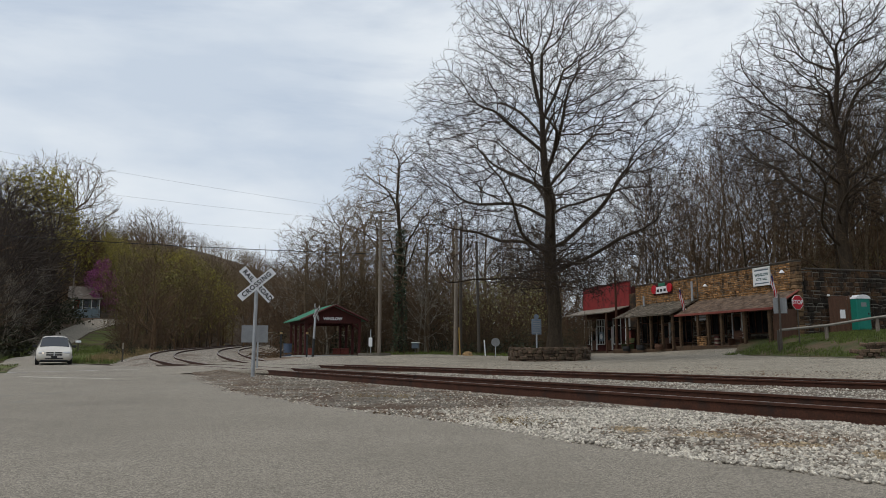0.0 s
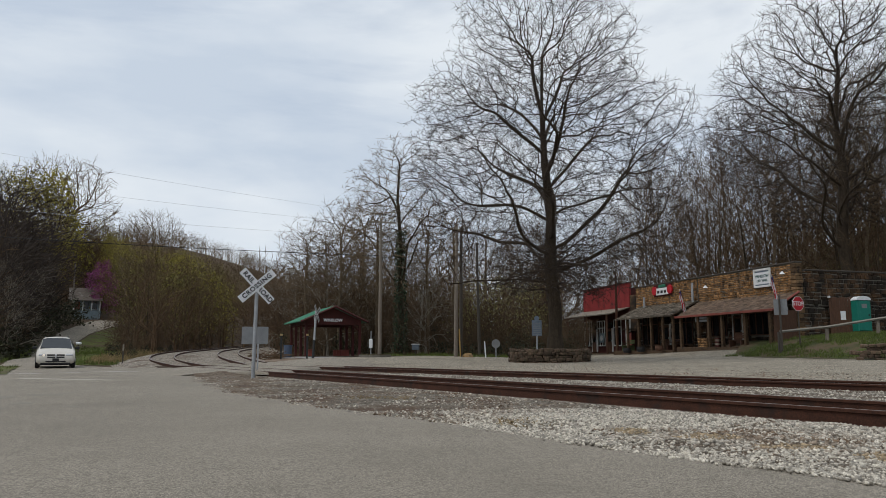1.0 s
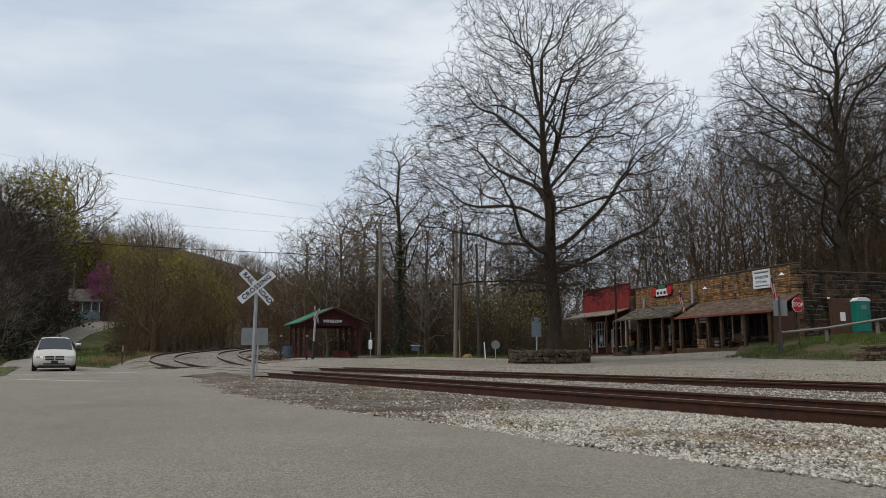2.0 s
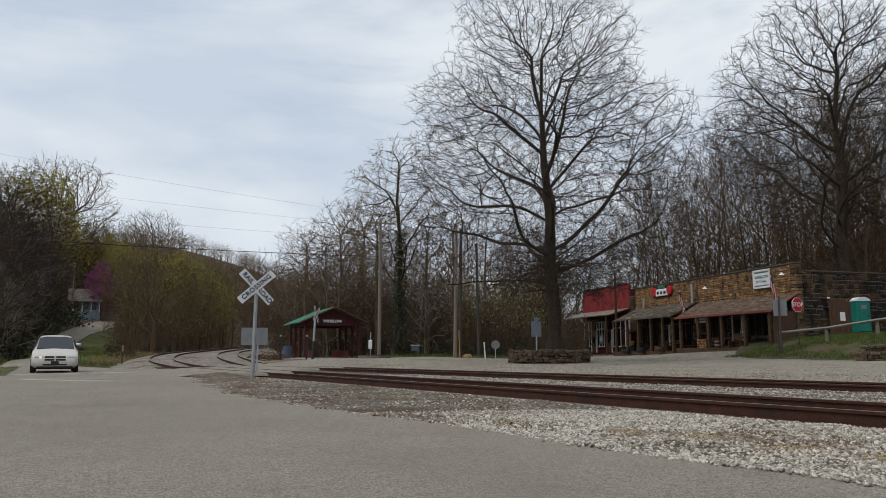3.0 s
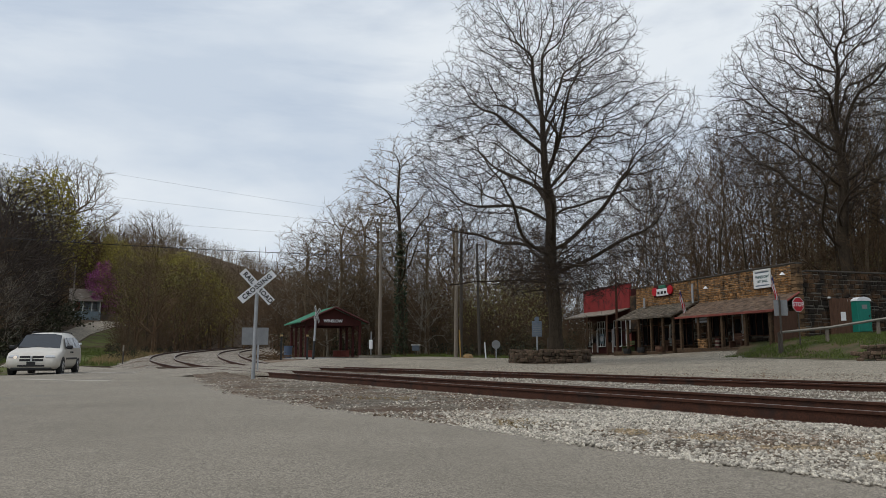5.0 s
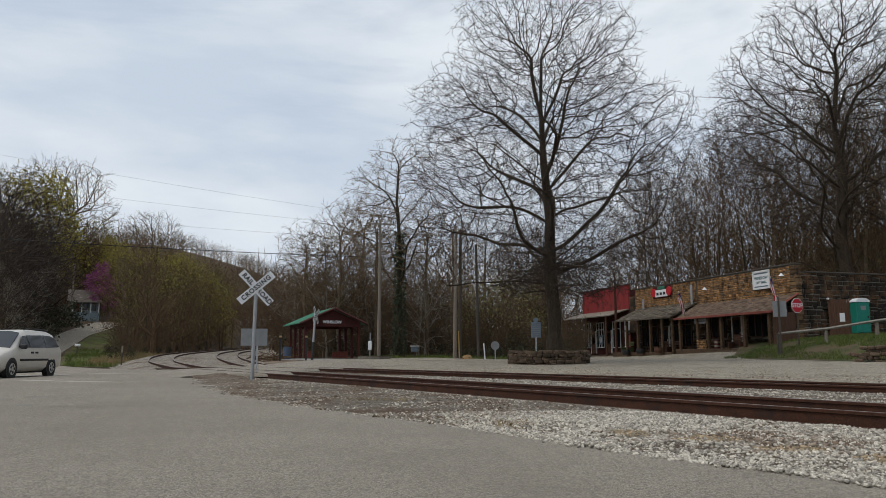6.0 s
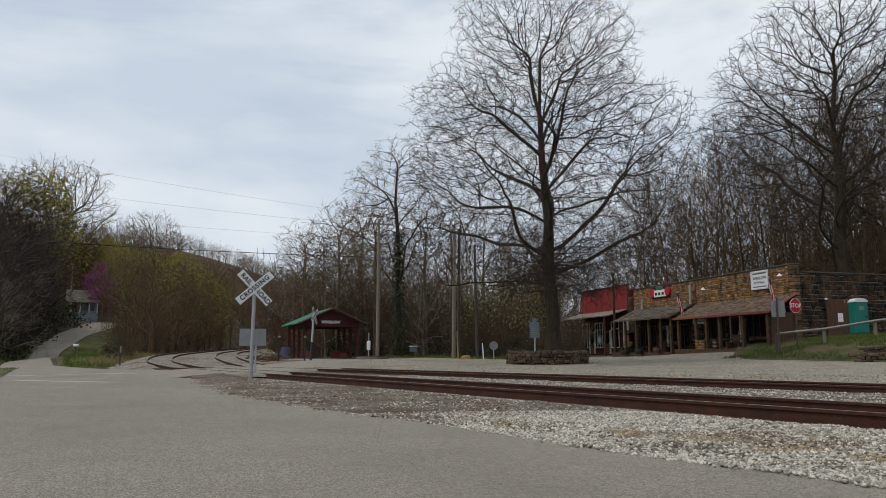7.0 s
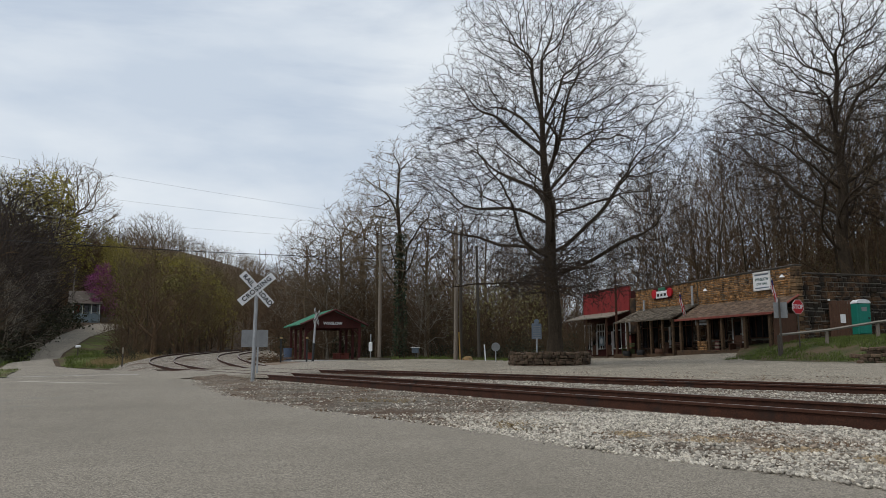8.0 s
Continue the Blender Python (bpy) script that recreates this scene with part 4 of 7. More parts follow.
def left_hill(x, y):
    if x is None:
        return (-92, -26), (70, 138)
    off = x - lane_x(y)
    return -0.72 * y < x < track_x(y) - 4 and (off < -6 or (off > 6 and x > -0.43 * y)) and not (-0.53 * y < x < -0.445 * y)


def beyond_shops(x, y):
    if x is None:
        return (9, 40), (84, 122)
    w = (x - 17.2) * 0.964 + (y - 65.5) * 0.265
    return 0.10 * y < x < 0.31 * y and w < 17


def left_near(x, y):
    if x is None:
        return (-75, -38), (52, 95)
    return -0.8 * y < x < lane_x(y) - 6


woodland(84, 1, behind_shops, "slim bare tree on the wooded slope behind the shops", (0.85, 1.4))
woodland(70, 2, mid_valley, "bare tree in the valley wood", (0.6, 0.9))
woodland(90, 3, left_hill, "bare tree on the wooded hill above the lane", (0.75, 1.12), (0, 1, 1, 3, 3, 4))
woodland(34, 6, beyond_shops, "bare tree in the wood beyond the shops", (0.75, 1.1))
woodland(16, 4, left_near, "bare tree at the edge of the lane", (0.7, 1.1))


def copies_mesh(name, sources, places, material):
    """Many transformed copies of (verts, faces) sources in one mesh."""
    src = [(np.array(v, float), np.array([f if len(f) == 4 else (*f, f[-1]) for f in fs])) for v, fs in sources]
    vs, fs, base = [], [], 0
    for k, x, y, z, turn, sc in places:
        v, f = src[k]
        c, s = math.cos(turn) * sc, math.sin(turn) * sc
        vs.append(np.column_stack([v[:, 0] * c - v[:, 1] * s + x, v[:, 0] * s + v[:, 1] * c + y, v[:, 2] * sc + z]))
        fs.append(f + base)
        base += len(v)
    v, f = np.vstack(vs), np.vstack(fs)
    me = bpy.data.meshes.new(name)
    me.vertices.add(len(v))
    me.vertices.foreach_set("co", v.ravel())
    me.loops.add(len(f) * 4)
    me.loops.foreach_set("vertex_index", f.ravel())
    me.polygons.add(len(f))
    me.polygons.foreach_set("loop_start", np.arange(0, len(f) * 4, 4))
    me.update(calc_edges=True)
    me.materials.append(material)
    return me


def stuff(name, me, label, category):
    return tagged(new(name, me), label, category, kind="stuff")


def shrub(seed, tall, stems, spec):
    w = Wood(seed)
    w.coarse = 2
    for _ in range(stems):
        a, lean = w.rnd.uniform(0, 6.28), w.rnd.uniform(0.1, 0.6)
        w.branch(Vector((w.rnd.gauss(0, 0.3), w.rnd.gauss(0, 0.3), -0.1)), Vector((math.cos(a) * lean, math.sin(a) * lean, 1)), tall * w.rnd.uniform(0.6, 1.1), 0.022, 0, spec)
    v, f = w.thick
    n = len(v)
    return w, (v + w.thin[0], f + [tuple(i + n for i in q) for q in w.thin[1]])


SHRUBS = [shrub(s, h, n, [(5, 0.5, 42, 0.14, 0.03), (3, 0.6, 42, 0.18, 0.0), (0, 0, 0, 0.2, 0)]) for s, h, n in ((41, 3.2, 5), (42, 2.4, 6), (43, 4.4, 5))]


def thicket(name, n, seed, inside, label, material, sizes=(0.7, 1.3)):
    rnd, places, tries = random.Random(seed), [], 0
    (x0, x1), (y0, y1) = inside(None, None)
    while len(places) < n and tries < 60000:
        tries += 1
        x, y = rnd.uniform(x0, x1), rnd.uniform(y0, y1)
        if inside(x, y):
            places.append((rnd.randrange(len(SHRUBS)), x, y, land(x, y), rnd.uniform(0, 6.28), min(rnd.uniform(*sizes), max(0.3, room(x, y) / 5.0))))
    return stuff(name, copies_mesh(name, [s[1] for s in SHRUBS], places, material), label, "shrubs")


def edge_left(x, y):
    if x is None:
        return (-85, -22), (50, 130)
    off = x - lane_x(y)
    return -0.68 * y < x < track_x(y) - 4 and (off < -5 or (off > 4 and x > -0.44 * y)) and not (-76 < x < -56 and 118 < y < 148)


def edge_mid(x, y):
    if x is None:
        return (-27, 14), (60, 84)
    return x > track_x(y) + 8 and not (-13 < x < -4 and y < 64) and x < 3 + 0.15 * y


def edge_right(x, y):
    if x is None:
        return (14, 62), (50, 104)
    w = (x - 17.2) * 0.964 + (y - 65.5) * 0.265
    return 13.5 < w < 40 and x < 0.72 * y




def edge_beyond(x, y):
    if x is None:
        return (8, 34), (80, 112)
    w = (x - 17.2) * 0.964 + (y - 65.5) * 0.265
    return 0.10 * y < x < 0.33 * y and w < 18 and y > 80 + 0.2 * x




def left_dark(x, y):
    if x is None:
        return (-80, -38), (66, 116)
    return -0.64 * y < x < -0.53 * y and x < lane_x(y) - 5


def mid_deep(x, y):
    if x is None:
        return (-26, 8), (66, 96)
    return track_x(y) + 9 < x < 0.08 * y


thicket("thicket", 100, 9, left_dark, "tall dark tangled thicket above the lane", TWIG_DARK, (1.4, 2.8))
thicket("thicket", 65, 10, mid_deep, "tall tangled thicket in the valley wood", TWIG, (1.3, 2.3))
thicket("thicket", 60, 8, edge_beyond, "bare brown thicket beyond the shops", TWIG, (1.2, 2.2))
thicket("thicket", 160, 5, edge_left, "bare brown thicket on the hillside", TWIG)
thicket("thicket", 110, 6, edge_mid, "bare brown thicket along the wood's edge", TWIG)
thicket("thicket", 180, 7, edge_right, "bare undergrowth on the slope behind the shops", TWIG, (0.8, 1.5))

# dark leafy undergrowth
def undergrowth(name, n, seed, inside, label, big=1.0, material=EVERGREEN):
    rnd, verts, faces, tries = random.Random(seed), [], [], 0
    (x0, x1), (y0, y1) = inside(None, None)
    while len(faces) < n and tries < 90000:
        tries += 1
        x, y = rnd.uniform(x0, x1), rnd.uniform(y0, y1)
        if not inside(x, y):
            continue
        r, h, z = rnd.uniform(0.7, 1.7) * big, rnd.uniform(0.8, 2.6) * big, land(x, y)
        for _ in range(rnd.randrange(60, 130)):
            a, q, t = rnd.uniform(0, 6.28), r * math.sqrt(rnd.random()), rnd.random()
            c = Vector((x + math.cos(a) * q * (1.1 - 0.6 * t), y + math.sin(a) * q * (1.1 - 0.6 * t), z + h * t))
            u = Vector((rnd.gauss(0, 1), rnd.gauss(0, 1), rnd.gauss(0, 1))).normalized() * rnd.uniform(0.05, 0.13) * big
            v = u.orthogonal().normalized() * 0.07 * big
            b = len(verts)
            verts += [c - u, c + v, c + u, c - v]
            faces.append((b, b + 1, b + 2, b + 3))
    return stuff(name, mesh_of(name, verts, faces, material), label, "shrubs")


def left_bank(x, y):
    if x is None:
        return (-80, -33), (54, 136)
    return lane_x(y) - 18 < x < lane_x(y) - 4.0 and not (y > 126 and x > -0.53 * y)


def left_bramble(x, y):
    if x is None:
        return (-70, -33), (54, 112)
    return lane_x(y) - 12 < x < lane_x(y) - 4


undergrowth("undergrowth", 52000, 21, left_bank, "dark olive evergreen undergrowth beside the lane", 2.0)
undergrowth("undergrowth", 9000, 22, edge_mid, "olive undergrowth along the wood's edge")
undergrowth("undergrowth", 8000, 23, edge_right, "dark undergrowth on the slope behind the shops")
thicket("thicket", 90, 24, left_bramble, "dense bare brambles beside the lane", TWIG, (0.9, 1.6))



OLIVE = surface("olive_young_leaves", (0.055, 0.048, 0.010), (0.17, 0.145, 0.030), 2, 0.85, 0, 10, per="island")


PALE_OLIVE = surface("pale_olive_young_leaves", (0.11, 0.10, 0.03), (0.26, 0.23, 0.075), 2, 0.85, 0, 10, per="island")


def hill_growth(x, y):
    if x is None:
        return (-66, -26), (84, 140)
    off = x - lane_x(y)
    return off > 5 and -0.435 * y < x < -0.27 * y and x < track_x(min(y, 108)) - 5


def deep_growth(x, y):
    if x is None:
        return (0, 16), (72, 108)
    return 0.02 * y < x < 0.14 * y


def slope_growth(x, y):
    if x is None:
        return (20, 60), (58, 96)
    w = (x - 17.2) * 0.964 + (y - 65.5) * 0.265
    return 16 < w < 40 and x < 0.66 * y


def haze(name, n, seed, inside, low, high, label, material, size=0.11):
    """Loose sprays of small leaves hung in the twigs of a wood."""
    rnd, verts, faces = random.Random(seed), [], []
    (x0, x1), (y0, y1) = inside(None, None)
    while len(faces) < n:
        x, y = rnd.uniform(x0, x1), rnd.uniform(y0, y1)
        if not inside(x, y):
            continue
        top = min(high, room(x, y) * 0.85)
        if top < low:
            continue
        z, r = land(x, y) + rnd.uniform(low, top), rnd.uniform(0.6, 1.6)
        for _ in range(rnd.randrange(25, 60)):
            c = Vector((x + rnd.gauss(0, r), y + rnd.gauss(0, r), z + rnd.gauss(0, r * 0.6)))
            u = Vector((rnd.gauss(0, 1), rnd.gauss(0, 1), rnd.gauss(0, 1))).normalized() * rnd.uniform(0.6, 1.3) * size
            v = u.orthogonal().normalized() * size * 0.6
            b = len(verts)
            verts += [c - u, c + v, c + u, c - v]
            faces.append((b, b + 1, b + 2, b + 3))
    return stuff(name, mesh_of(name, verts, faces, material), label, "young leaves")


haze("young_leaves", 16000, 71, hill_growth, 1.5, 11, "olive-yellow young leaves on the hillside trees", OLIVE, 0.13)
haze("young_leaves", 10000, 72, deep_growth, 0.5, 8, "olive-yellow young leaves in the wood beyond the poles", PALE_OLIVE, 0.11)
haze("young_leaves", 11000, 73, slope_growth, 0.5, 6, "sparse olive young leaves on the slope above the shops", OLIVE, 0.085)


def beech_slope(x, y):
    if x is None:
        return (30, 58), (50, 84)
    w = (x - 17.2) * 0.964 + (y - 65.5) * 0.265
    return 15 < w < 30 and 0.50 * y < x < 0.66 * y


undergrowth("brown_undergrowth", 9000, 25, beech_slope, "saplings holding their dead brown leaves on the slope", 1.3, BROWN_LEAF)

# far woods over the ridges
rnd_far = random.Random(9)
far_spec = [(3, 0.6, 38, 0.12, 0.06), (0, 0, 0, 0.2, 0.0)]
FAR_TREES = [grow(50 + i, 11, 0.2, far_spec, 11, [(0.25, 60, 4.5), (0.5, 48, 5.5), (0.8, 35, 4.5), (0.95, 15, 3.0)], coarse=2) for i in range(3)]
far_src = []
for w in FAR_TREES:
    n0 = len(w.thick[0])
    far_src.append((w.thick[0] + w.thin[0], w.thick[1] + [tuple(i + n0 for i in q) for q in w.thin[1]]))
places = []
while len(places) < 1300:
    y = rnd_far.uniform(140, 215) if len(places) < 200 else rnd_far.uniform(215, 395)
    x = rnd_far.uniform(-0.66, 0.16) * y if y < 215 else rnd_far.uniform(-0.48, -0.04) * y
    places.append((rnd_far.randrange(3), x, y, land(x, y) - 0.3, rnd_far.uniform(0, 6.28), rnd_far.uniform(0.5, 0.8) if y > 280 else rnd_far.uniform(0.7, 1.1)))
near_places, tries = [], 0
while len(near_places) < 340 and tries < 60000:
    tries += 1
    test = (behind_shops, behind_shops, behind_shops, mid_valley, left_hill, left_hill)[tries % 6]
    (x0, x1), (y0, y1) = test(None, None)
    x, y = rnd_far.uniform(x0, x1), rnd_far.uniform(y0, y1)
    if test(x, y) and y > 68:
        near_places.append((rnd_far.randrange(3), x, y, land(x, y) - 0.2, rnd_far.uniform(0, 6.28), min(rnd_far.uniform(0.45, 0.95), max(0.2, room(x, y) / 12.5))))


def saplings(n, seed, inside, sizes, material, label):
    rnd, got = random.Random(seed), []
    (x0, x1), (y0, y1) = inside(None, None)
    while len(got) < n:
        x, y = rnd.uniform(x0, x1), rnd.uniform(y0, y1)
        if inside(x, y):
            got.append((rnd.randrange(3), x, y, land(x, y) - 0.2, rnd.uniform(0, 6.28), min(rnd.uniform(*sizes), max(0.2, room(x, y) / 12.5))))
    return stuff("understorey", copies_mesh("understorey", far_src, got, material), label, "saplings")


def mid_back(x, y):
    if x is None:
        return (-30, 10), (92, 135)
    return track_x(min(y, 108)) + 2 < x < 0.04 * y


saplings(140, 51, mid_back, (0.75, 1.1), TWIG_BROWN, "close-grown bare trees deep in the valley wood")
def behind_house(x, y):
    if x is None:
        return (-98, -58), (150, 190)
    return -0.54 * y < x < -0.40 * y


saplings(110, 53, behind_house, (0.9, 1.5), TWIG_BROWN, "close-grown bare trees behind the hillside house")
saplings(90, 52, left_dark, (0.9, 1.5), TWIG_DARK, "close-grown dark bare trees above the lane")
stuff("understorey", copies_mesh("understorey", far_src, near_places, TWIG_BROWN), "crowded bare saplings under the taller trees", "saplings")
# The lighter grey twig colour paints in the haze over the far ridges.
stuff("far_woods", copies_mesh("far_woods", far_src, places, TWIG_GREY), "distant leafless woods on the ridges", "woods")


# ---- budding, flowering and ivy-clad trees ----
def leafy(w, meshes, count, size, spread, material, name="leaves"):
    return ((name, mesh_of(name, *w.leaves(count, size, spread), material)),)


GREEN_LEAVES = [leafy(FOREST[k], FOREST_MESH[k], n, s, 0.5, BUD_GREEN) for k, n, s in ((4, 6500, 0.085), (1, 3500, 0.08), (3, 2000, 0.08))]
for x, y, k, sc in ((-70, 155, 0, 1.3), (-66.5, 149, 1, 1.2), (-77, 160, 1, 1.4), (-72, 162, 1, 1.5), (-66, 158, 1, 1.3), (-47, 116, 1, 1.05), (-55, 126, 1, 1.1), (-40, 112, 1, 0.9), (-53, 140, 1, 1.2), (-30, 100, 2, 0.8), (-48, 130, 1, 1.0), (-66, 106, 0, 1.15), (-36.5, 104, 1, 0.8), (-45, 124, 1, 0.95), (-35, 112, 1, 0.75), (-42, 124, 1, 0.9), (-58, 98, 2, 0.9), (8, 100, 1, 0.7), (46, 64, 2, 0.8), (41, 58, 2, 0.55)):
    plant("budding_tree", FOREST_MESH[(4, 1, 3)[k]], pose(x, y, land(x, y) - 0.1, 0, 0, x * 37 % 360), "tree hazed with yellow-green young leaves", "budding trees", min(sc, max(0.3, room(x, y) / ((15, 14, 11)[k] * 1.15))), GREEN_LEAVES[k])
# two fan-shaped trees whose inner twigs are in young leaf
fan = Wood(77)
boughs(fan, [(0, 0, -0.4), (0.1, 0, 2.0), (-0.1, 0, 4.5), (0, 0, 7.0)], golden_limbs(fan.rnd, 11, 0.2, 0.95, (48, 74), (8.0, 6.0), 40),
       [(4.0, 2.0), (8.0, 4.4), (12.0, 6.4), (16.0, 7.0), (19.0, 5.6), (20.5, 3.0)], 2600, 0.5, 4.4, 0.75, 0.024, 77, 3, 1.1, 0.2)
FAN = tree_meshes(fan, BARK_GREY, TWIG_GREY)
fan.tips = [q for q in fan.tips if q.x < 1.5 + 0.3 * (15 - q.z) and 3 < q.z < 18.5]
FAN_LEAVES = leafy(fan, FAN, 13000, 0.15, 0.45, BUD_GREEN)
plant("budding_tree", FAN, pose(-79.0, 150, land(-79.0, 150) - 0.1, 0, 0, 20), "large fan-shaped tree with yellow-green leaves on its inner twigs", "budding trees", (41 - land(-79.0, 150)) / 20.8, FAN_LEAVES)
plant("tree", FAN, pose(-56.2, 140, land(-56.2, 140) - 0.1, 0, 0, 110), "broad bare fan-shaped tree on the hill", "woodland trees", (28.5 - land(-56.2, 140)) / 21.5)
plant("hillside_tree", BIG, pose(-60.5, 100, land(-60.5, 100), 0, 0, 80), "very tall bare tree above the lane", scale=(27 - land(-60.5, 100)) / 31.5)
for x, y, turn, sc in ((-13.5, 72, 0, 0.92), (-11.2, 70, 140, 0.86), (-9.6, 68, 250, 0.98), (-8.0, 74, 60, 1.1), (-6.0, 67, 100, 1.0), (1.0, 72, 200, 1.05), (4.5, 78, 310, 1.0), (-1.4, 66, 20, 0.95), (-14.8, 80, 170, 0.9)):
    plant("tree", ASH, pose(x, y, land(x, y) - 0.1, 0, 0, turn), "slim pale-twigged bare tree at the wood's edge", "woodland trees", sc)

# crooked pale-barked trees
SPEC_CROOK = [(6, 0.55, 50, 0.30, 0.03), (4, 0.55, 48, 0.34, 0.02), (3, 0.6, 42, 0.3, 0.0), (0, 0, 0, 0.2, 0)]
crook = grow(91, 8.5, 0.17, SPEC_CROOK, 11, [(0.15, 70, 5.2), (0.4, 60, 5.6), (0.7, 45, 4.4), (0.95, 25, 2.0)], coarse=1)
CROOK = tree_meshes(crook, PALE_BARK, PALE_BARK)
for x, y, sc, turn in ((-44.6, 75.5, 1.0, 0), (-42.0, 70.5, 0.8, 130), (-51.5, 86, 1.1, 40), (-10.6, 68, 0.9, 210), (-2.2, 67, 0.95, 80), (-7.2, 71, 1.1, 300), (9.5, 84, 0.9, 20), (-16, 78, 1.0, 60), (-1.5, 63.5, 0.7, 160)):
    plant("crooked_tree", CROOK, pose(x, y, land(x, y) - 0.1, 0, 0, turn), "crooked leafless tree with pale grey limbs", "crooked trees", sc)
pink = leafy(FOREST[3], FOREST_MESH[3], 5500, 0.13, 0.3, BUD_PINK, "blossom")
plant("redbud_tree", FOREST_MESH[3], pose(-65.6, 141, land(-65.6, 141), 0, 0, 10), "small redbud tree in purple-pink blossom", "", 0.95, pink)
rnd_i = random.Random(3)
iv, ifc = [], []
for _ in range(1500):
    h = rnd_i.uniform(0.2, 10.5)
    a = rnd_i.uniform(0, 6.28)
    r = 0.36 * (1 - h / 24) + rnd_i.uniform(0, 0.3)
    c = Vector((math.cos(a) * r, math.sin(a) * r, h))
    u = Vector((rnd_i.gauss(0, 1), rnd_i.gauss(0, 1), rnd_i.gauss(0, 1))).normalized() * 0.11
    v = u.orthogonal().normalized() * 0.09
    b = len(iv)
    iv += [c - u, c + v, c + u, c - v]
    ifc.append((b, b + 1, b + 2, b + 3))
ivy = new("ivy", mesh_of("ivy", iv, ifc, IVY))
ivy.parent = bpy.data.objects["sycamore_tree"]
tagged(ivy, "dark green ivy")


def tufts(name, n, seed, inside, tall, material, label, lean=0.3):
    """Upright blades in clumps."""
    rnd, verts, faces, tries = random.Random(seed), [], [], 0
    (x0, x1), (y0, y1) = inside(None, None)
    while len(faces) < n and tries < 200000:
        tries += 1
        cx, cy = rnd.uniform(x0, x1), rnd.uniform(y0, y1)
        if not inside(cx, cy):
            continue
        for _ in range(rnd.randrange(5, 12)):
            x, y = cx + rnd.gauss(0, 0.12), cy + rnd.gauss(0, 0.12)
            z, h, a = land(x, y), tall * rnd.uniform(0.5, 1.3), rnd.uniform(0, 6.28)
            wx, wy, lx, ly = math.cos(a) * 0.014, math.sin(a) * 0.014, rnd.gauss(0, lean) * h, rnd.gauss(0, lean) * h
            b = len(verts)
            verts += [(x - wx, y - wy, z), (x + wx, y + wy, z), (x + lx + wx * 0.2, y + ly, z + h), (x + lx - wx * 0.2, y + ly, z + h)]
            faces.append((b, b + 1, b + 2, b + 3))
    return stuff(name, mesh_of(name, verts, faces, material), label, "grass")


def on_bank(x, y):
    if x is None:
        return (17.5, 30), (32, 46.5)
    toe = (x - 17.3) * 0.98 + (y - 44) * 0.196
    return 0.9 < toe < 9 and x < 0.63 * y and noise.noise(Vector((x * 0.5, y * 0.5, 1))) > -0.3


def on_verge(x, y):
    if x is None:
        return (-46, -18), (46.5, 92)
    return lane_x(y) + 2.6 < x < lane_x(y) + 10 and x < track_x(y) - 2.5


def by_track(x, y):
    if x is None:
        return (-30, -18), (48, 70)
    return track_x(y) - 5.5 < x < track_x(y) - 2.6 and y > 49.5


def corner(x, y):
    if x is None:
        return (-32, -17), (29.5, 45)
    return x < float(np.interp(y, [29, 32.5, 37.5, 43, 45], [-17.2, -19.2, -21.9, -24.6, -27.6]))


def by_poles(x, y):
    if x is None:
        return (-5, 10), (51, 64)
    return abs(y - 54.5 - 0.35 * max(x, 0)) < 2.2


tufts("grass_tufts", 15000, 1, on_bank, 0.15, BLADE, "short green and straw grass tufts on the bank")
tufts("grass_tufts", 14000, 2, on_verge, 0.24, BLADE, "green grass tufts beside the lane")


def verge_bramble(x, y):
    if x is None:
        return (-46, -18), (50, 92)
    return lane_x(y) + 6.0 < x < min(lane_x(y) + 13, track_x(y) - 3.0) and noise.noise(Vector((x * 0.3, y * 0.25, 4))) > -0.2


def lane_edge(x, y):
    if x is None:
        return (-50, -28), (47, 90)
    return lane_x(y) - 4.6 < x < lane_x(y) - 1.9


tufts("grass_tufts", 5000, 8, lane_edge, 0.26, BLADE, "green grass tufts on the lane's far edge")
undergrowth("undergrowth", 5000, 26, verge_bramble, "low dark brambles on the grass verge", 0.55)
thicket("thicket", 40, 27, verge_bramble, "bare brown brambles on the grass verge", TWIG_BROWN, (0.3, 0.6))

tufts("dry_grass", 3000, 3, by_track, 0.42, DRY, "tall reddish dry grass beside the track")
tufts("grass_tufts", 4500, 4, corner, 0.14, BLADE, "rough grass tufts at the road corner")
tufts("grass_tufts", 2500, 5, by_poles, 0.2, BLADE, "green grass tufts round the poles")

for x, y, k, sc in ((-64, 100, 1, 1.65), (-61, 96, 4, 1.3), (-57, 92, 3, 1.6), (-53, 128, 4, 1.15), (-47.5, 124, 1, 1.2), (-71, 112, 4, 1.5), (-52, 84, 3, 1.2), (-56, 80, 1, 0.9)):
    plant("tree", FOREST_MESH[k], pose(x, y, land(x, y) - 0.1, 0, 0, x * 53 % 360), "spreading bare tree above the lane", "woodland trees", min(sc, max(0.3, room(x, y) / (FOREST_TALL[k] * 1.12))))
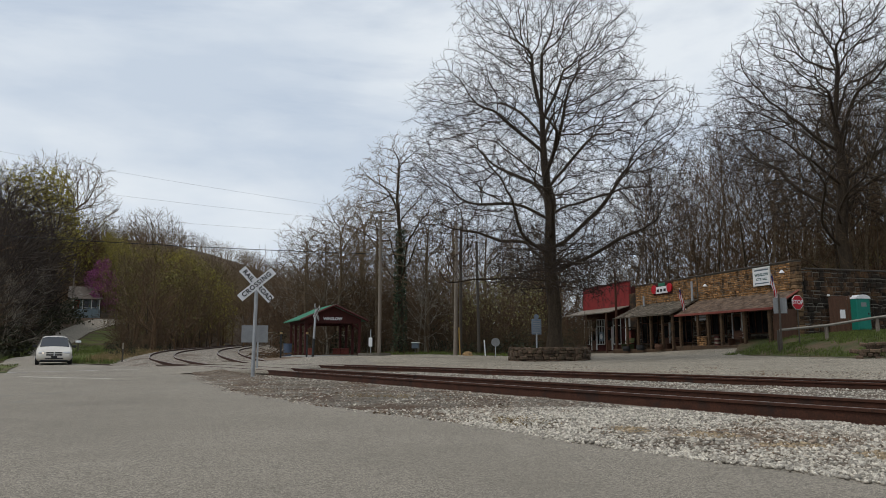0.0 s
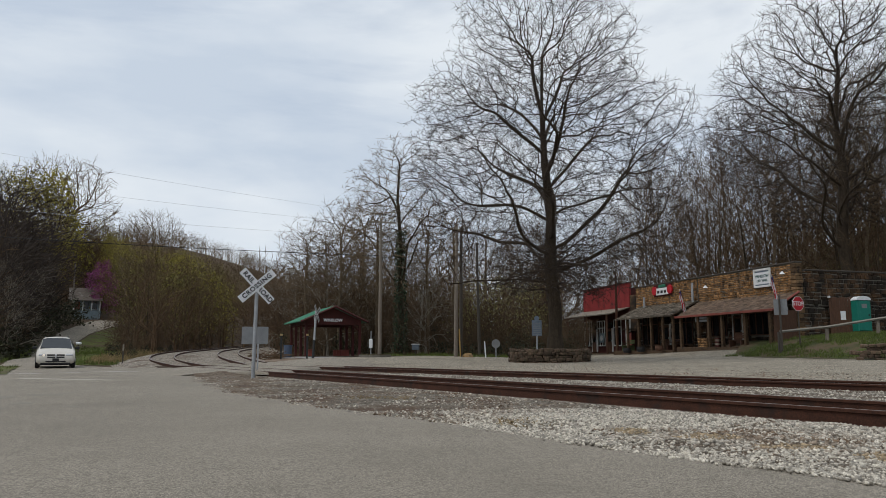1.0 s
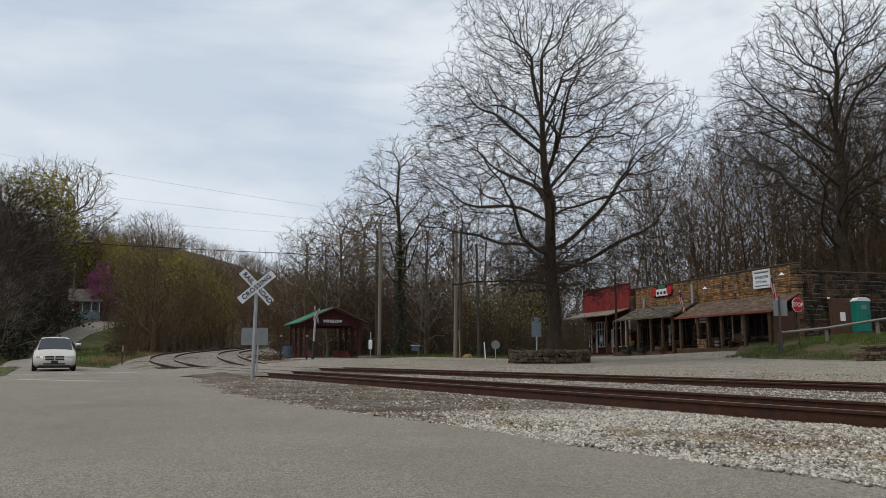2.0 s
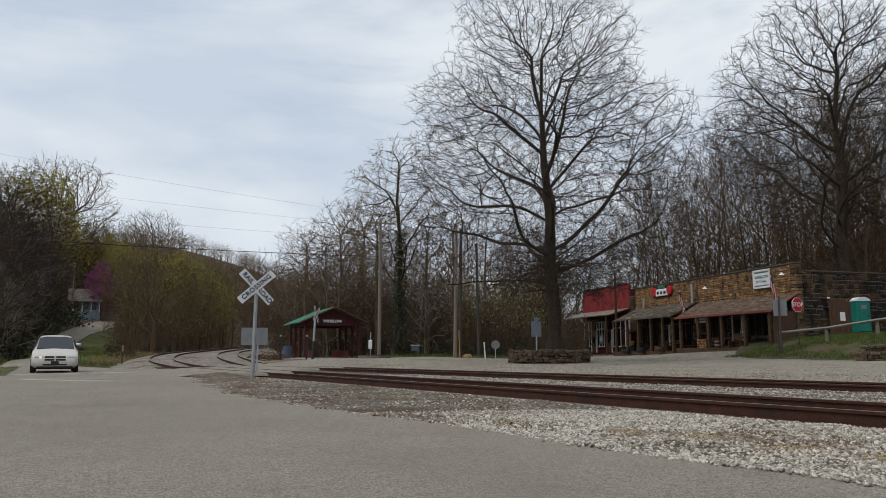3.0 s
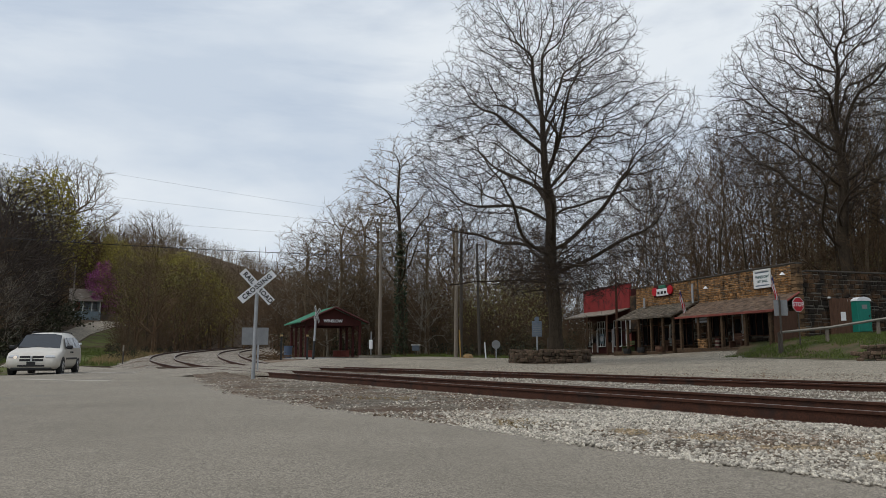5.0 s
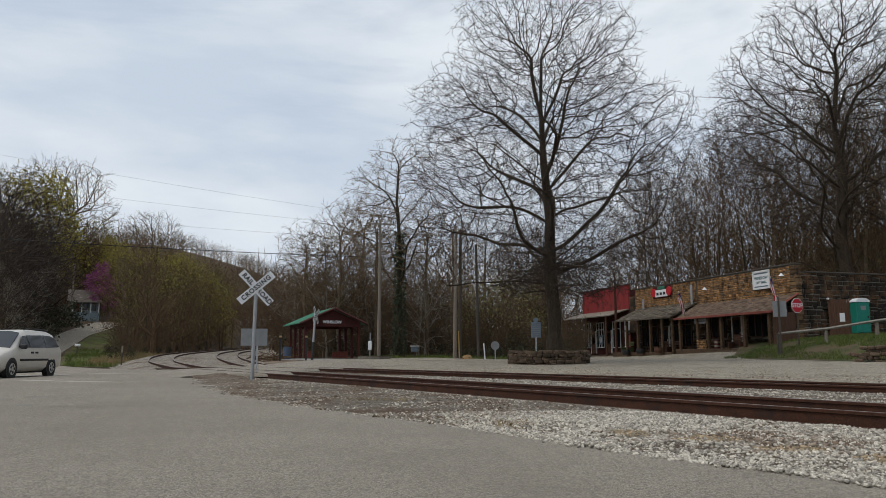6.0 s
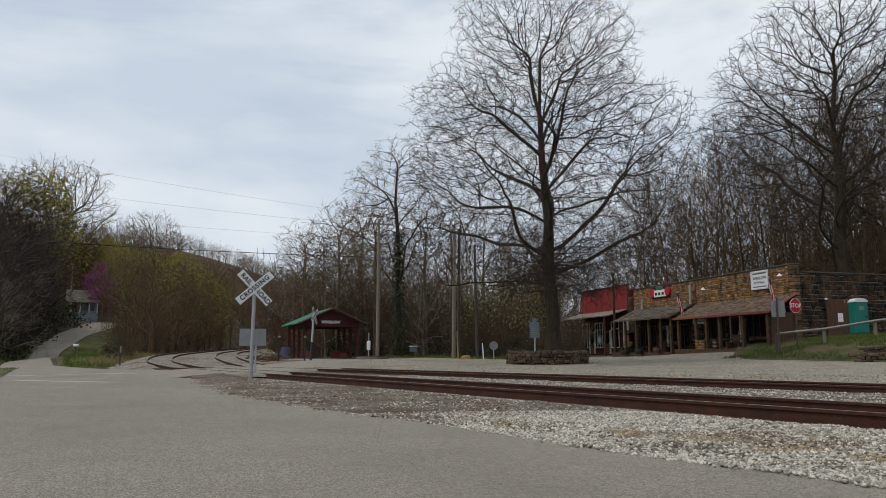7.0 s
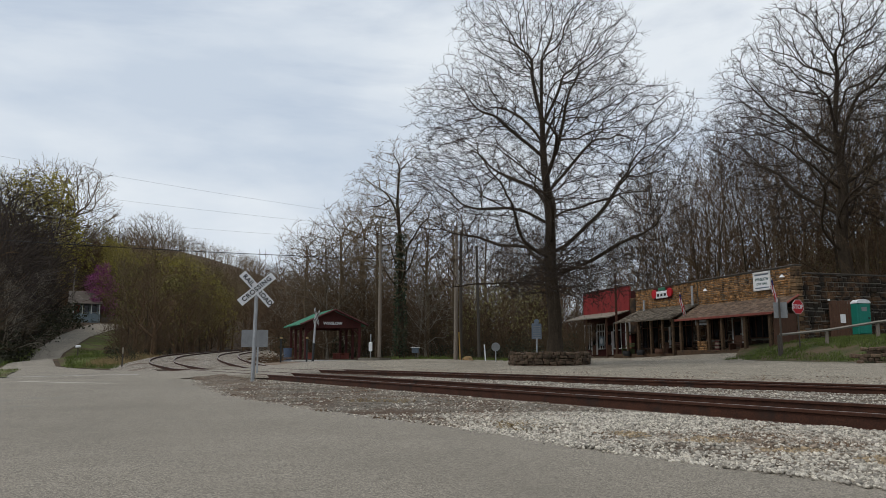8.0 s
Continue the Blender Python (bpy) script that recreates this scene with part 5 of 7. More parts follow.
for x, y, k, sc in ((27, 71, 1, 1.35), (30.5, 74, 1, 1.5), (36, 66, 1, 1.5), (39, 62, 4, 1.5), (43, 66, 1, 1.6), (31, 64, 3, 1.3), (41, 73, 4, 1.6), (24, 78, 1, 1.2), (22, 77, 1, 1.3), (26, 82, 4, 1.5), (30, 86, 1, 1.6), (33, 88, 1, 1.7), (29, 79, 3, 1.7), (25, 87, 1, 1.5), (36, 80, 1, 1.7), (35, 59.5, 3, 1.2), (40, 57, 3, 1.3), (45, 60, 1, 1.5)):
    plant("tree", FOREST_MESH[k], pose(x, y, land(x, y) - 0.1, 0, 0, x * 53 % 360), "spreading bare tree on the slope above the shops", "woodland trees", sc)


def straw(x0, y0, rx, ry):
    def here(x, y):
        if x is None:
            return (x0 - rx, x0 + rx), (y0 - ry, y0 + ry)
        return ((x - x0) / rx) ** 2 + ((y - y0) / ry) ** 2 < 1
    return here


for k, (x0, y0, rx, ry) in enumerate(((0.9, 7.9, 0.16, 0.25), (-1.0, 12.0, 0.7, 0.4))):
    tufts("dry_weeds", 420, 60 + k, straw(x0, y0, rx, ry), 0.05, DRY, "flattened straw-coloured weeds in the gravel", 1.4)


# ---- shops ----
SHOP = pose(17.2, 65.5, 0, 0, 0, -74.3)


def wall_stones(x0, x1, z0, z1, course, seed, gaps=()):
    """Squared rubble facing a wall in the xz plane, outward along -y, as (verts, faces)."""
    rnd, verts, faces = random.Random(seed), [], []
    z = z0
    while z < z1 - 0.05:
        h = min(course * rnd.uniform(0.7, 1.35), z1 - z)
        x = x0
        while x < x1 - 0.04:
            w = min(course * rnd.uniform(0.8, 2.4), x1 - x)
            if not any(a < x + w / 2 < b and c < z + h / 2 < d for a, b, c, d in gaps):
                d0, g = rnd.uniform(0.015, 0.08), 0.012
                b = len(verts)
                dz0, dz1 = rnd.uniform(-0.3, 0.3) * course, rnd.uniform(-0.3, 0.3) * course
                xa, xb, za, zb = x + g, x + w - g, max(z + g + dz0 * 0.5, z0), min(z + h - g + dz1 * 0.5, z1)
                i = min(0.035, (xb - xa) / 4, (zb - za) / 4)
                j = lambda: rnd.uniform(-0.02, 0.02)
                verts += [(xa, 0, za), (xb, 0, za), (xb, 0, zb), (xa, 0, zb)]
                verts += [(xa + i + j(), -d0 + j() * 0.6, za + i + j()), (xb - i + j(), -d0 + j() * 0.6, za + i + j()), (xb - i + j(), -d0 + j() * 0.6, zb - i + j()), (xa + i + j(), -d0 + j() * 0.6, zb - i + j())]
                faces += [(b + 4, b + 5, b + 6, b + 7)] + [(b + k, b + (k + 1) % 4, b + 4 + (k + 1) % 4, b + 4 + k) for k in range(4)]
            x += w
        z += h
    return verts, faces


def facing(parent, m, spec, material, label):
    me = mesh_of("stone_facing", *wall_stones(*spec), material)
    ob = new("stone_facing", me)
    ob.parent, ob.matrix_local = parent, m
    return tagged(ob, label, kind="stuff")


def shop_window(parent, x, z, w, h, bars=2, frame_mat=WHITE, y=-0.05):
    win = part("window", box(x, y + 0.02, z, w, 0.04, h), PANE, parent, "dark shop window pane")
    for k in range(bars + 1):
        part("frame_bar", box(x - w / 2 + w * k / bars, y - 0.03, z, 0.07, 0.07, h, 0.008), frame_mat, win)
    for zz in (z - 0.03, z + h - 0.04, z + h * 0.7):
        part("frame_bar", box(x, y - 0.03, zz, w, 0.06, 0.07, 0.008), frame_mat, win)
    return win


def shop_door(parent, x, z, material, w=0.95, h=2.1, y=-0.06):
    d = part("door", box(x, y, z, w, 0.06, h, 0.01), material, parent, "shop door")
    part("door_pane", box(x, y - 0.035, z + 0.95, w - 0.34, 0.012, 0.95), PANE, d)
    part("door_handle", box(x + w / 2 - 0.1, y - 0.06, z + 0.95, 0.04, 0.06, 0.14, 0.01), CHROME, d)
    for s in (-1, 1):
        part("jamb", box(x + s * (w / 2 + 0.05), y, z, 0.1, 0.12, h + 0.1), WHITE if material is not RED_PAINT else RED_DARK, d)
    part("transom", box(x, y + 0.02, z + h + 0.1, w, 0.03, 0.55), PANE, d)


def slope_roof(parent, x0, x1, y_out, z_out, z_in, material, piece, seed, name="porch_roof", label=""):
    """A lean-to roof deck with courses of shingles on it."""
    run, rise = -y_out, z_in - z_out
    bm = bmesh.new()
    vs = [bm.verts.new(v) for v in ((x0, y_out, z_out), (x1, y_out, z_out), (x1, 0, z_in), (x0, 0, z_in))]
    f = bm.faces.new(vs)
    r = bmesh.ops.extrude_face_region(bm, geom=[f])
    bmesh.ops.translate(bm, verts=[v for v in r["geom"] if isinstance(v, bmesh.types.BMVert)], vec=(0, 0, -0.08))
    bmesh.ops.recalc_face_normals(bm, faces=bm.faces[:])
    roof = part(name, bm, material, parent, label)
    rnd, verts, faces = random.Random(seed), [], []
    length = math.hypot(run, rise)
    rows_ = int(length / piece[1])
    for k in range(rows_):
        x = x0
        while x < x1 - 0.02:
            w = min(piece[0] * rnd.uniform(0.6, 1.4), x1 - x)
            t0, t1 = k / rows_, min((k + 1.25) / rows_, 1.0)
            lift = rnd.uniform(0.012, piece[2])
            b = len(verts)
            skew = rnd.uniform(-0.03, 0.03) * piece[2] * 10
            ya, za = y_out + run * t0 - 0.02 + skew, z_out + rise * t0 + lift
            yb, zb = y_out + run * t1, z_out + rise * t1 + 0.006
            verts += [(x + 0.006, ya, za), (x + w - 0.006, ya, za), (x + w - 0.006, yb, zb), (x + 0.006, yb, zb), (x + 0.006, ya, za - 0.03), (x + w - 0.006, ya, za - 0.03)]
            faces += [(b, b + 1, b + 2, b + 3), (b + 4, b + 5, b + 1, b), (b, b + 3, b + 4), (b + 1, b + 5, b + 2)]
            x += w
    me = mesh_of("shingles", verts, faces, material)
    ob = new("shingles", me)
    ob.parent = roof
    tagged(ob, kind="stuff")
    return roof


def flag(parent_m, label):
    fl = thing("wall_flag", parent_m, label, "flag", "wall flags")
    part("staff", tube([(0, 0, 0), (0.2, -0.5, 1.25)], 0.018, 6), WHITE, fl)
    n = 9
    for k in range(n):
        verts, faces = [], []
        for i in range(7):
            t = i / 6
            for e in (k, k + 1):
                s = e / n
                verts.append((0.2 * (1 - t * 0.8) + 0.05 * s + 0.03 * math.sin(9 * t + 4 * s), -0.5 * (1 - t * 0.8) - 0.05 * s + 0.05 * math.sin(11 * s + 3 * t), 1.25 * (1 - t * 0.8) - 0.42 * s - 0.1 * t * s))
        faces = [(2 * i, 2 * i + 1, 2 * i + 3, 2 * i + 2) for i in range(6)]
        if k < 4:
            canton = mesh_of("canton", verts[:6], faces[:2], FLAG_BLUE)
            ob = new("canton", canton)
            ob.parent = fl
            verts, faces = verts[4:], [(2 * i, 2 * i + 1, 2 * i + 3, 2 * i + 2) for i in range(4)]
        ob = new("stripe", mesh_of("stripe", verts, faces, STOP_RED if k % 2 == 0 else SIGN_WHITE))
        ob.parent = fl
    fl.scale = (1.3, 1.3, 1.3)
    return fl


FLAG_BLUE = surface("flag_blue", (0.02, 0.03, 0.12), (0.04, 0.05, 0.17), 5, 0.8, 0, 20)

# the stone shop nearest the bank
hall = thing("stone_shop", SHOP, "single-storey tan sandstone shop with a brown porch roof", "building", "row of shops")
X0, X1, TOP, BASE = 9.25, 19.63, 6.45, 0.5
part("front_wall", box((X0 + X1) / 2, 0.2, BASE, X1 - X0, 0.4, TOP - BASE), MORTAR, hall)
part("side_wall", box(X1 - 0.2, 7.2, BASE, 0.4, 13.6, TOP - BASE - 0.5), MORTAR, hall)
part("back_wall", box((X0 + X1) / 2, 14.2, BASE, X1 - X0, 0.4, TOP - BASE - 0.9), MORTAR, hall)
part("party_wall", box(X0 + 0.2, 7.2, BASE, 0.4, 13.6, TOP - BASE - 0.5), MORTAR, hall)
part("roof", box((X0 + X1) / 2, 7.2, TOP - 1.0, X1 - X0 - 0.8, 13.6, 0.15), TIN, hall)
part("coping", box((X0 + X1) / 2, 0.17, TOP, X1 - X0 + 0.1, 0.55, 0.1, 0.02), POLE_DARK, hall)
part("coping", box(X1 - 0.17, 7.4, TOP - 0.5, 0.5, 13.4, 0.1, 0.02), POLE_DARK, hall)
facing(hall, Matrix(), (X0, X1, 4.3, TOP, 0.14, 1), STONE, "narrow tan sandstone facing")
# Below the porch roof its shade is painted in with darker stone.
facing(hall, Matrix(), (X0, X1, BASE, 4.3, 0.24, 2, [(10.0, 12.6, 1.9, 4.1), (13.1, 14.4, 1.2, 4.1), (14.9, 17.0, 1.9, 4.1), (17.5, 18.8, 1.2, 4.1)]), STONE_DARK, "dark stone facing with the porch's shade in its colour")
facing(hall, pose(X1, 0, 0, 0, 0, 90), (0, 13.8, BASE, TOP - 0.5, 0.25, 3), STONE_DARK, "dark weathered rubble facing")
rnd_q, z_q = random.Random(5), BASE
while z_q < TOP - 0.1:
    h_q = rnd_q.uniform(0.2, 0.34)
    part("quoin", box(X1 - 0.17, 0.14, z_q, rnd_q.uniform(0.42, 0.56), rnd_q.uniform(0.42, 0.6), min(h_q, TOP - z_q) - 0.02, 0.025), STONE_QUOIN, hall)
    z_q += h_q
for x in (11.3, 16.0):
    shop_window(hall, x, 1.95, 2.4 if x < 12 else 2.0, 2.1, 3, BROWN_WOOD)
shop_door(hall, 13.75, 1.25, BROWN_WOOD)
shop_door(hall, 18.15, 1.45, WHITE, 0.9)
slope_roof(hall, X0, X1 + 0.15, -2.1, 3.45, 4.6, SHINGLE, (0.33, 0.16, 0.03), 4, label="brown shingled porch roof")
part("fascia", box((X0 + X1) / 2, -2.14, 3.33, X1 - X0 + 0.3, 0.05, 0.16, 0.01), RUSTRED, hall, "rust-red fascia board")
part("rake_board", tube([(X1 + 0.18, -2.1, 3.42), (X1 + 0.18, -0.05, 4.58)], 0.07, 4), RUSTRED, hall)
for x in (9.6, 11.8, 13.0, 14.5, 16.9, 19.3):
    part("porch_post", box(x, -1.9, 0.4, 0.23, 0.23, 3.0, 0.03), STONE_PILLAR, hall, "rough stone porch pillar")
part("porch_floor", box((X0 + X1) / 2, -1.05, 0.2, X1 - X0, 2.2, 0.95, 0.03), STONE_PILLAR, hall)
part("low_wall", box(12.4, -1.95, 1.1, 1.1, 0.3, 0.7, 0.04), STONE_PILLAR, hall)
facing(hall, pose(0, -2.1, 0), (11.9, 13.0, 1.1, 1.8, 0.15, 9), STONE, "tan stone facing of the low porch wall")
part("side_screen", box(X1 - 0.1, -1.0, 1.1, 0.08, 1.7, 2.3), BROWN_WOOD, hall)

shop = thing("stone_shop", SHOP, "tan sandstone shop with a ragged grey shake porch roof", "building", "row of shops")
part("front_wall", box(4.55, 0.2, BASE, 9.1, 0.4, 6.45 - BASE), MORTAR, shop)
part("side_wall", box(0.2, 7.2, BASE, 0.4, 13.6, 5.3), MORTAR, shop)
part("back_wall", box(4.55, 14.2, BASE, 9.1, 0.4, 4.9), MORTAR, shop)
part("roof", box(4.55, 7.2, 5.4, 8.3, 13.6, 0.15), TIN, shop)
part("coping", box(4.55, 0.17, 6.45, 9.2, 0.55, 0.09, 0.02), POLE_DARK, shop)
facing(shop, Matrix(), (0, 9.1, 4.5, 6.45, 0.14, 5), STONE, "narrow tan sandstone facing")
# Darker stone again, coloured for the shade below the shake roof.
facing(shop, Matrix(), (0, 9.1, BASE, 4.5, 0.24, 6, [(1.0, 3.6, 1.4, 4.0), (4.0, 5.4, 0.8, 4.0), (5.8, 8.4, 1.4, 4.0)]), STONE_DARK, "dark stone facing with the porch's shade in its colour")
for x in (2.3, 7.1):
    shop_window(shop, x, 1.4, 2.5, 2.4, 3, BROWN_WOOD)
shop_door(shop, 4.7, 0.9, BROWN_WOOD)
slope_roof(shop, 0.6, 9.2, -2.5, 3.6, 4.75, SHAKE, (0.26, 0.3, 0.09), 7, label="ragged grey wood-shake porch roof")
for x in (0.3, 2.2, 4.0, 5.9, 7.6, 9.0):
    part("porch_post", box(x, -2.2, 0.4, 0.19, 0.19, 3.15, 0.03), STONE_PILLAR, shop, "dark timber porch post")
part("porch_floor", box(4.55, -1.2, 0.2, 9.1, 2.4, 0.72, 0.03), STONE_PILLAR, shop)
for x, h in ((1.9, 0.9), (8.95, 1.5)):
    part("flue_pipe", tube([(x, -0.35, 4.5), (x, -0.35, 4.6 + h)], 0.09, 8), GALV, shop)

pier = part("pier", box(-0.6, 0.3, BASE, 1.1, 0.6, 5.4, 0.05), STONE_DARK, None)
tagged(pier, "dark stone pier between two shops", "pier")
pier.matrix_world = SHOP

red = thing("red_shop", SHOP, "false-fronted shop with a faded red upper wall", "building", "row of shops")
part("upper_front", box(-5.8, 0.1, 4.85, 9.2, 0.2, 2.2, 0.01), RED_PAINT, red, "faded red painted boards")
part("coping", box(-5.8, 0.08, 7.05, 9.4, 0.34, 0.08, 0.01), RED_DARK, red)
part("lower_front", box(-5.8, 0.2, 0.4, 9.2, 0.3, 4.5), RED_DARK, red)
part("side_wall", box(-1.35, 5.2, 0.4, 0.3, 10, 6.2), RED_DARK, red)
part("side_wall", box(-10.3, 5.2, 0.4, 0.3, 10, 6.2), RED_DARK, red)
part("roof", box(-6.2, 5.2, 6.2, 8.0, 10, 0.15), TIN, red)
slope_roof(red, -10.7, -1.2, -2.0, 4.25, 4.85, TIN, (0.7, 1.2, 0.016), 8, "awning", "sloping tin awning")
for x in (-10.4, -6.2, -2.2):
    part("porch_post", box(x, -1.8, 0.4, 0.14, 0.14, 3.85, 0.01), BROWN_WOOD, red)
for x in (-9.3, -6.6):
    shop_window(red, x, 1.4, 1.5, 2.4, 3, WHITE)
for x in (-8.0, -4.9):
    shop_door(red, x, 0.85, BROWN_WOOD, 0.9)
shop_window(red, -3.4, 1.4, 1.4, 2.4, 2, WHITE)
part("white_pier", box(-1.4, -0.1, 0.5, 0.5, 0.3, 3.6, 0.02), WHITE, red)

board = thing("hall_sign", SHOP @ pose(16.6, -0.12, 5.12), "white framed square wall sign with dark lettering", "sign")
part("panel", box(0, 0, 0, 1.5, 0.05, 1.2), SIGN_WHITE, board)
for x in (-0.77, 0.77):
    part("frame_bar", box(x, -0.02, 0, 0.13, 0.09, 1.26, 0.01), WHITE, board)
for z in (0, 1.14):
    part("frame_bar", box(0, -0.02, z, 1.6, 0.09, 0.12, 0.01), WHITE, board)
for z in (0.14, 1.03):
    part("band", box(0, -0.03, z, 1.36, 0.01, 0.08), MARKER_BLUE, board)
words("WINSLOW", 0.27, TEAL_INK, board, pose(0, -0.028, 0.75, 90, 0, 0), bold=0.008)
words("CITY HALL", 0.22, TEAL_INK, board, pose(0, -0.028, 0.45, 90, 0, 0), bold=0.008)

cola = thing("shop_sign", SHOP @ pose(4.45, -0.16, 5.42), "white shop sign with a red roundel at each end", "sign")
part("panel", box(0, 0, 0.1, 1.75, 0.08, 0.58, 0.02), SIGN_WHITE, cola)
part("frame_back", box(0, 0.06, 0.0, 2.7, 0.04, 1.0, 0.02), RED_DARK, cola, "dark red back board")
part("top_plate", box(0, 0, 0.72, 1.0, 0.08, 0.25, 0.02), GREEN_TIN, cola)
for x in (-1.15, 1.15):
    part("roundel", tube([(x, -0.06, 0.5), (x, 0.06, 0.5)], 0.36, 20), STOP_RED, cola, "red roundel")
for x in (-0.5, 0, 0.5):
    part("writing_bar", box(x, -0.05, 0.25, 0.32, 0.01, 0.22), BLACK, cola)
flag(SHOP @ pose(9.7, -1.5, 3.85, 0, 0, 0), "striped flag on a short angled staff")
flag(SHOP @ pose(19.3, -1.2, 4.0, 0, 0, 0), "striped flag on a short angled staff")

# porch things and wall lamps
def wall_lamp(m):
    wl = thing("wall_lamp", m, "small white barn lamp on a curved arm", "lamp", "wall lamps")
    part("arm", tube([(0, 0, 0), (0, -0.25, 0.12), (0, -0.45, 0.06), (0, -0.5, -0.05)], 0.018, 6), TRIM, wl)
    part("shade", tube([(0, -0.5, -0.02), (0, -0.5, -0.1), (0, -0.5, -0.2)], [0.05, 0.1, 0.19], 14), SIGN_WHITE, wl)


wall_lamp(SHOP @ pose(10.9, -0.05, 5.75))
wall_lamp(SHOP @ pose(19.0, -0.05, 5.95))


def garden_bench(m, material, label):
    b = thing("garden_bench", m, label, "bench", "porch benches")
    for k in range(3):
        part("seat_slat", box(0, -0.25 + 0.13 * k, 0.42, 1.4, 0.11, 0.035, 0.006), material, b)
    for k in range(3):
        part("back_slat", box(0, 0.17 + 0.02 * k, 0.55 + 0.13 * k, 1.4, 0.03, 0.1, 0.006), material, b)
    for x in (-0.6, 0.6):
        part("leg", box(x, -0.05, 0, 0.07, 0.5, 0.42), material, b)
        part("arm", box(x, -0.1, 0.62, 0.08, 0.5, 0.04), material, b)


garden_bench(SHOP @ pose(1.4, -1.7, 0.92), GREEN_BENCH, "green slatted garden bench on the porch")
garden_bench(SHOP @ pose(15.6, -1.5, 1.15), BROWN_WOOD, "brown timber bench on the porch")
garden_bench(SHOP @ pose(6.8, -0.7, 0.92), BROWN_WOOD, "dark timber bench against the shop front")


def tub(m, label, material):
    t = thing("planter_tub", m, label, "planter", "porch planters")
    part("tub", tube([(0, 0, 0), (0, 0, 0.2), (0, 0, 0.42)], [0.26, 0.33, 0.3], 14), material, t)
    part("soil", tube([(0, 0, 0.36), (0, 0, 0.43)], 0.27, 14), EARTH, t)


tub(SHOP @ pose(2.9, -2.75, land(17, 62) - 0.05), "dark round tyre planter before the porch", RUBBER)
tub(SHOP @ pose(5.2, -2.8, land(17.6, 60) - 0.05), "dark round tyre planter before the porch", RUBBER)
tub(SHOP @ pose(7.9, -2.8, land(18, 57) - 0.05), "half-barrel planter before the porch", BROWN_WOOD)
br = thing("striped_barrel", SHOP @ pose(13.5, -1.6, 1.15), "red and white striped small barrel on the porch", "barrel")
for k in range(5):
    part("band", tube([(0, 0, 0.13 * k), (0, 0, 0.13 * k + 0.125)], 0.2, 14), RED_DARK if k % 2 == 0 else TIN, br)
hs_ = thing("hanging_sign", SHOP @ pose(12.2, -1.9, 2.95), "pale board hanging under the porch eave", "sign")
part("board", box(0, 0, 0, 1.6, 0.04, 0.36, 0.01), SIGN_BACK, hs_)
part("writing_bar", box(0, -0.025, 0.13, 1.2, 0.006, 0.1), POLE_DARK, hs_)
for x in (-0.6, 0.6):
    part("chain", tube([(x, 0, 0.36), (x, 0, 0.48)], 0.012, 5), TRIM, hs_)
bb = thing("blue_poster", SHOP @ pose(-6.3, -0.2, 1.7, 0, 0, 0), "pale blue and white poster in the shop window", "poster")
part("sheet", box(0, 0, 0, 0.9, 0.01, 0.9), PALE_BLUE, bb)
part("motif", tube([(0, -0.012, 0.45), (0, -0.006, 0.45)], 0.28, 12), SIGN_WHITE, bb)
fen = thing("picket_fence", SHOP @ pose(-9.5, -2.4, land(13, 73) - 0.05), "low weathered picket rail before the red shop", "fence")
for k in range(26):
    part("picket", box(k * 0.16, 0, 0, 0.08, 0.025, 0.85 + 0.03 * (k % 3), 0.004), POLE_DARK, fen)
for z in (0.25, 0.62):
    part("rail", box(2.0, 0.03, z, 4.2, 0.04, 0.07), POLE_DARK, fen)
cab = thing("utility_cabinet", SHOP @ pose(-0.6, -0.15, 0.6), "rusty red steel cabinet between the shops", "cabinet")
part("body", box(0, -0.15, 0, 0.9, 0.4, 2.0, 0.02), RED_DARK, cab)
part("door", box(0, -0.36, 0.1, 0.8, 0.02, 1.8, 0.005), RUSTRED, cab)
part("ledge", box(0, -0.3, 2.2, 1.3, 0.7, 0.07), POLE_DARK, cab)

# ---- shelter ----
shel = thing("picnic_shelter", pose(-9.84, 53.0, 0.5, 0, 0, 22), "barn-red open timber shelter with a green metal roof", "shelter")
shel.scale = (0.95, 0.95, 0.95)
SW, SD = 4.16, 6.0
for y in (0, 2.0, 4.0, SD):
    for x in (0, SW):
        part("post", box(x, y, 0, 0.19, 0.19, 2.6, 0.01), RED_DARK, shel)
        for s in (-1, 1):
            if 0 <= y + 0.4 * s <= SD:
                part("brace", tube([(x, y, 1.95), (x, y + 0.55 * s, 2.45)], 0.06, 4), RED_DARK, shel)
for x, s in ((0, 1), (SW, -1)):
    part("brace", tube([(x, 0, 1.9), (x + 0.6 * s, 0, 2.42)], 0.07, 4), RED_DARK, shel)
for x in (0, SW):
    part("side_beam", box(x, SD / 2, 2.38, 0.16, SD, 0.3), RED_DARK, shel)
for y in (0, SD):
    bm = bmesh.new()
    vs = [bm.verts.new(v) for v in ((-0.1, y - 0.06, 2.38), (SW + 0.1, y - 0.06, 2.38), (SW + 0.1, y - 0.06, 2.74), (SW / 2, y - 0.06, 3.68), (-0.1, y - 0.06, 2.74))]
    r = bmesh.ops.extrude_face_region(bm, geom=[bm.faces.new(vs)])
    bmesh.ops.translate(bm, verts=[v for v in r["geom"] if isinstance(v, bmesh.types.BMVert)], vec=(0, 0.12, 0))
    bmesh.ops.recalc_face_normals(bm, faces=bm.faces[:])
    part("gable", bm, RED_DARK, shel)
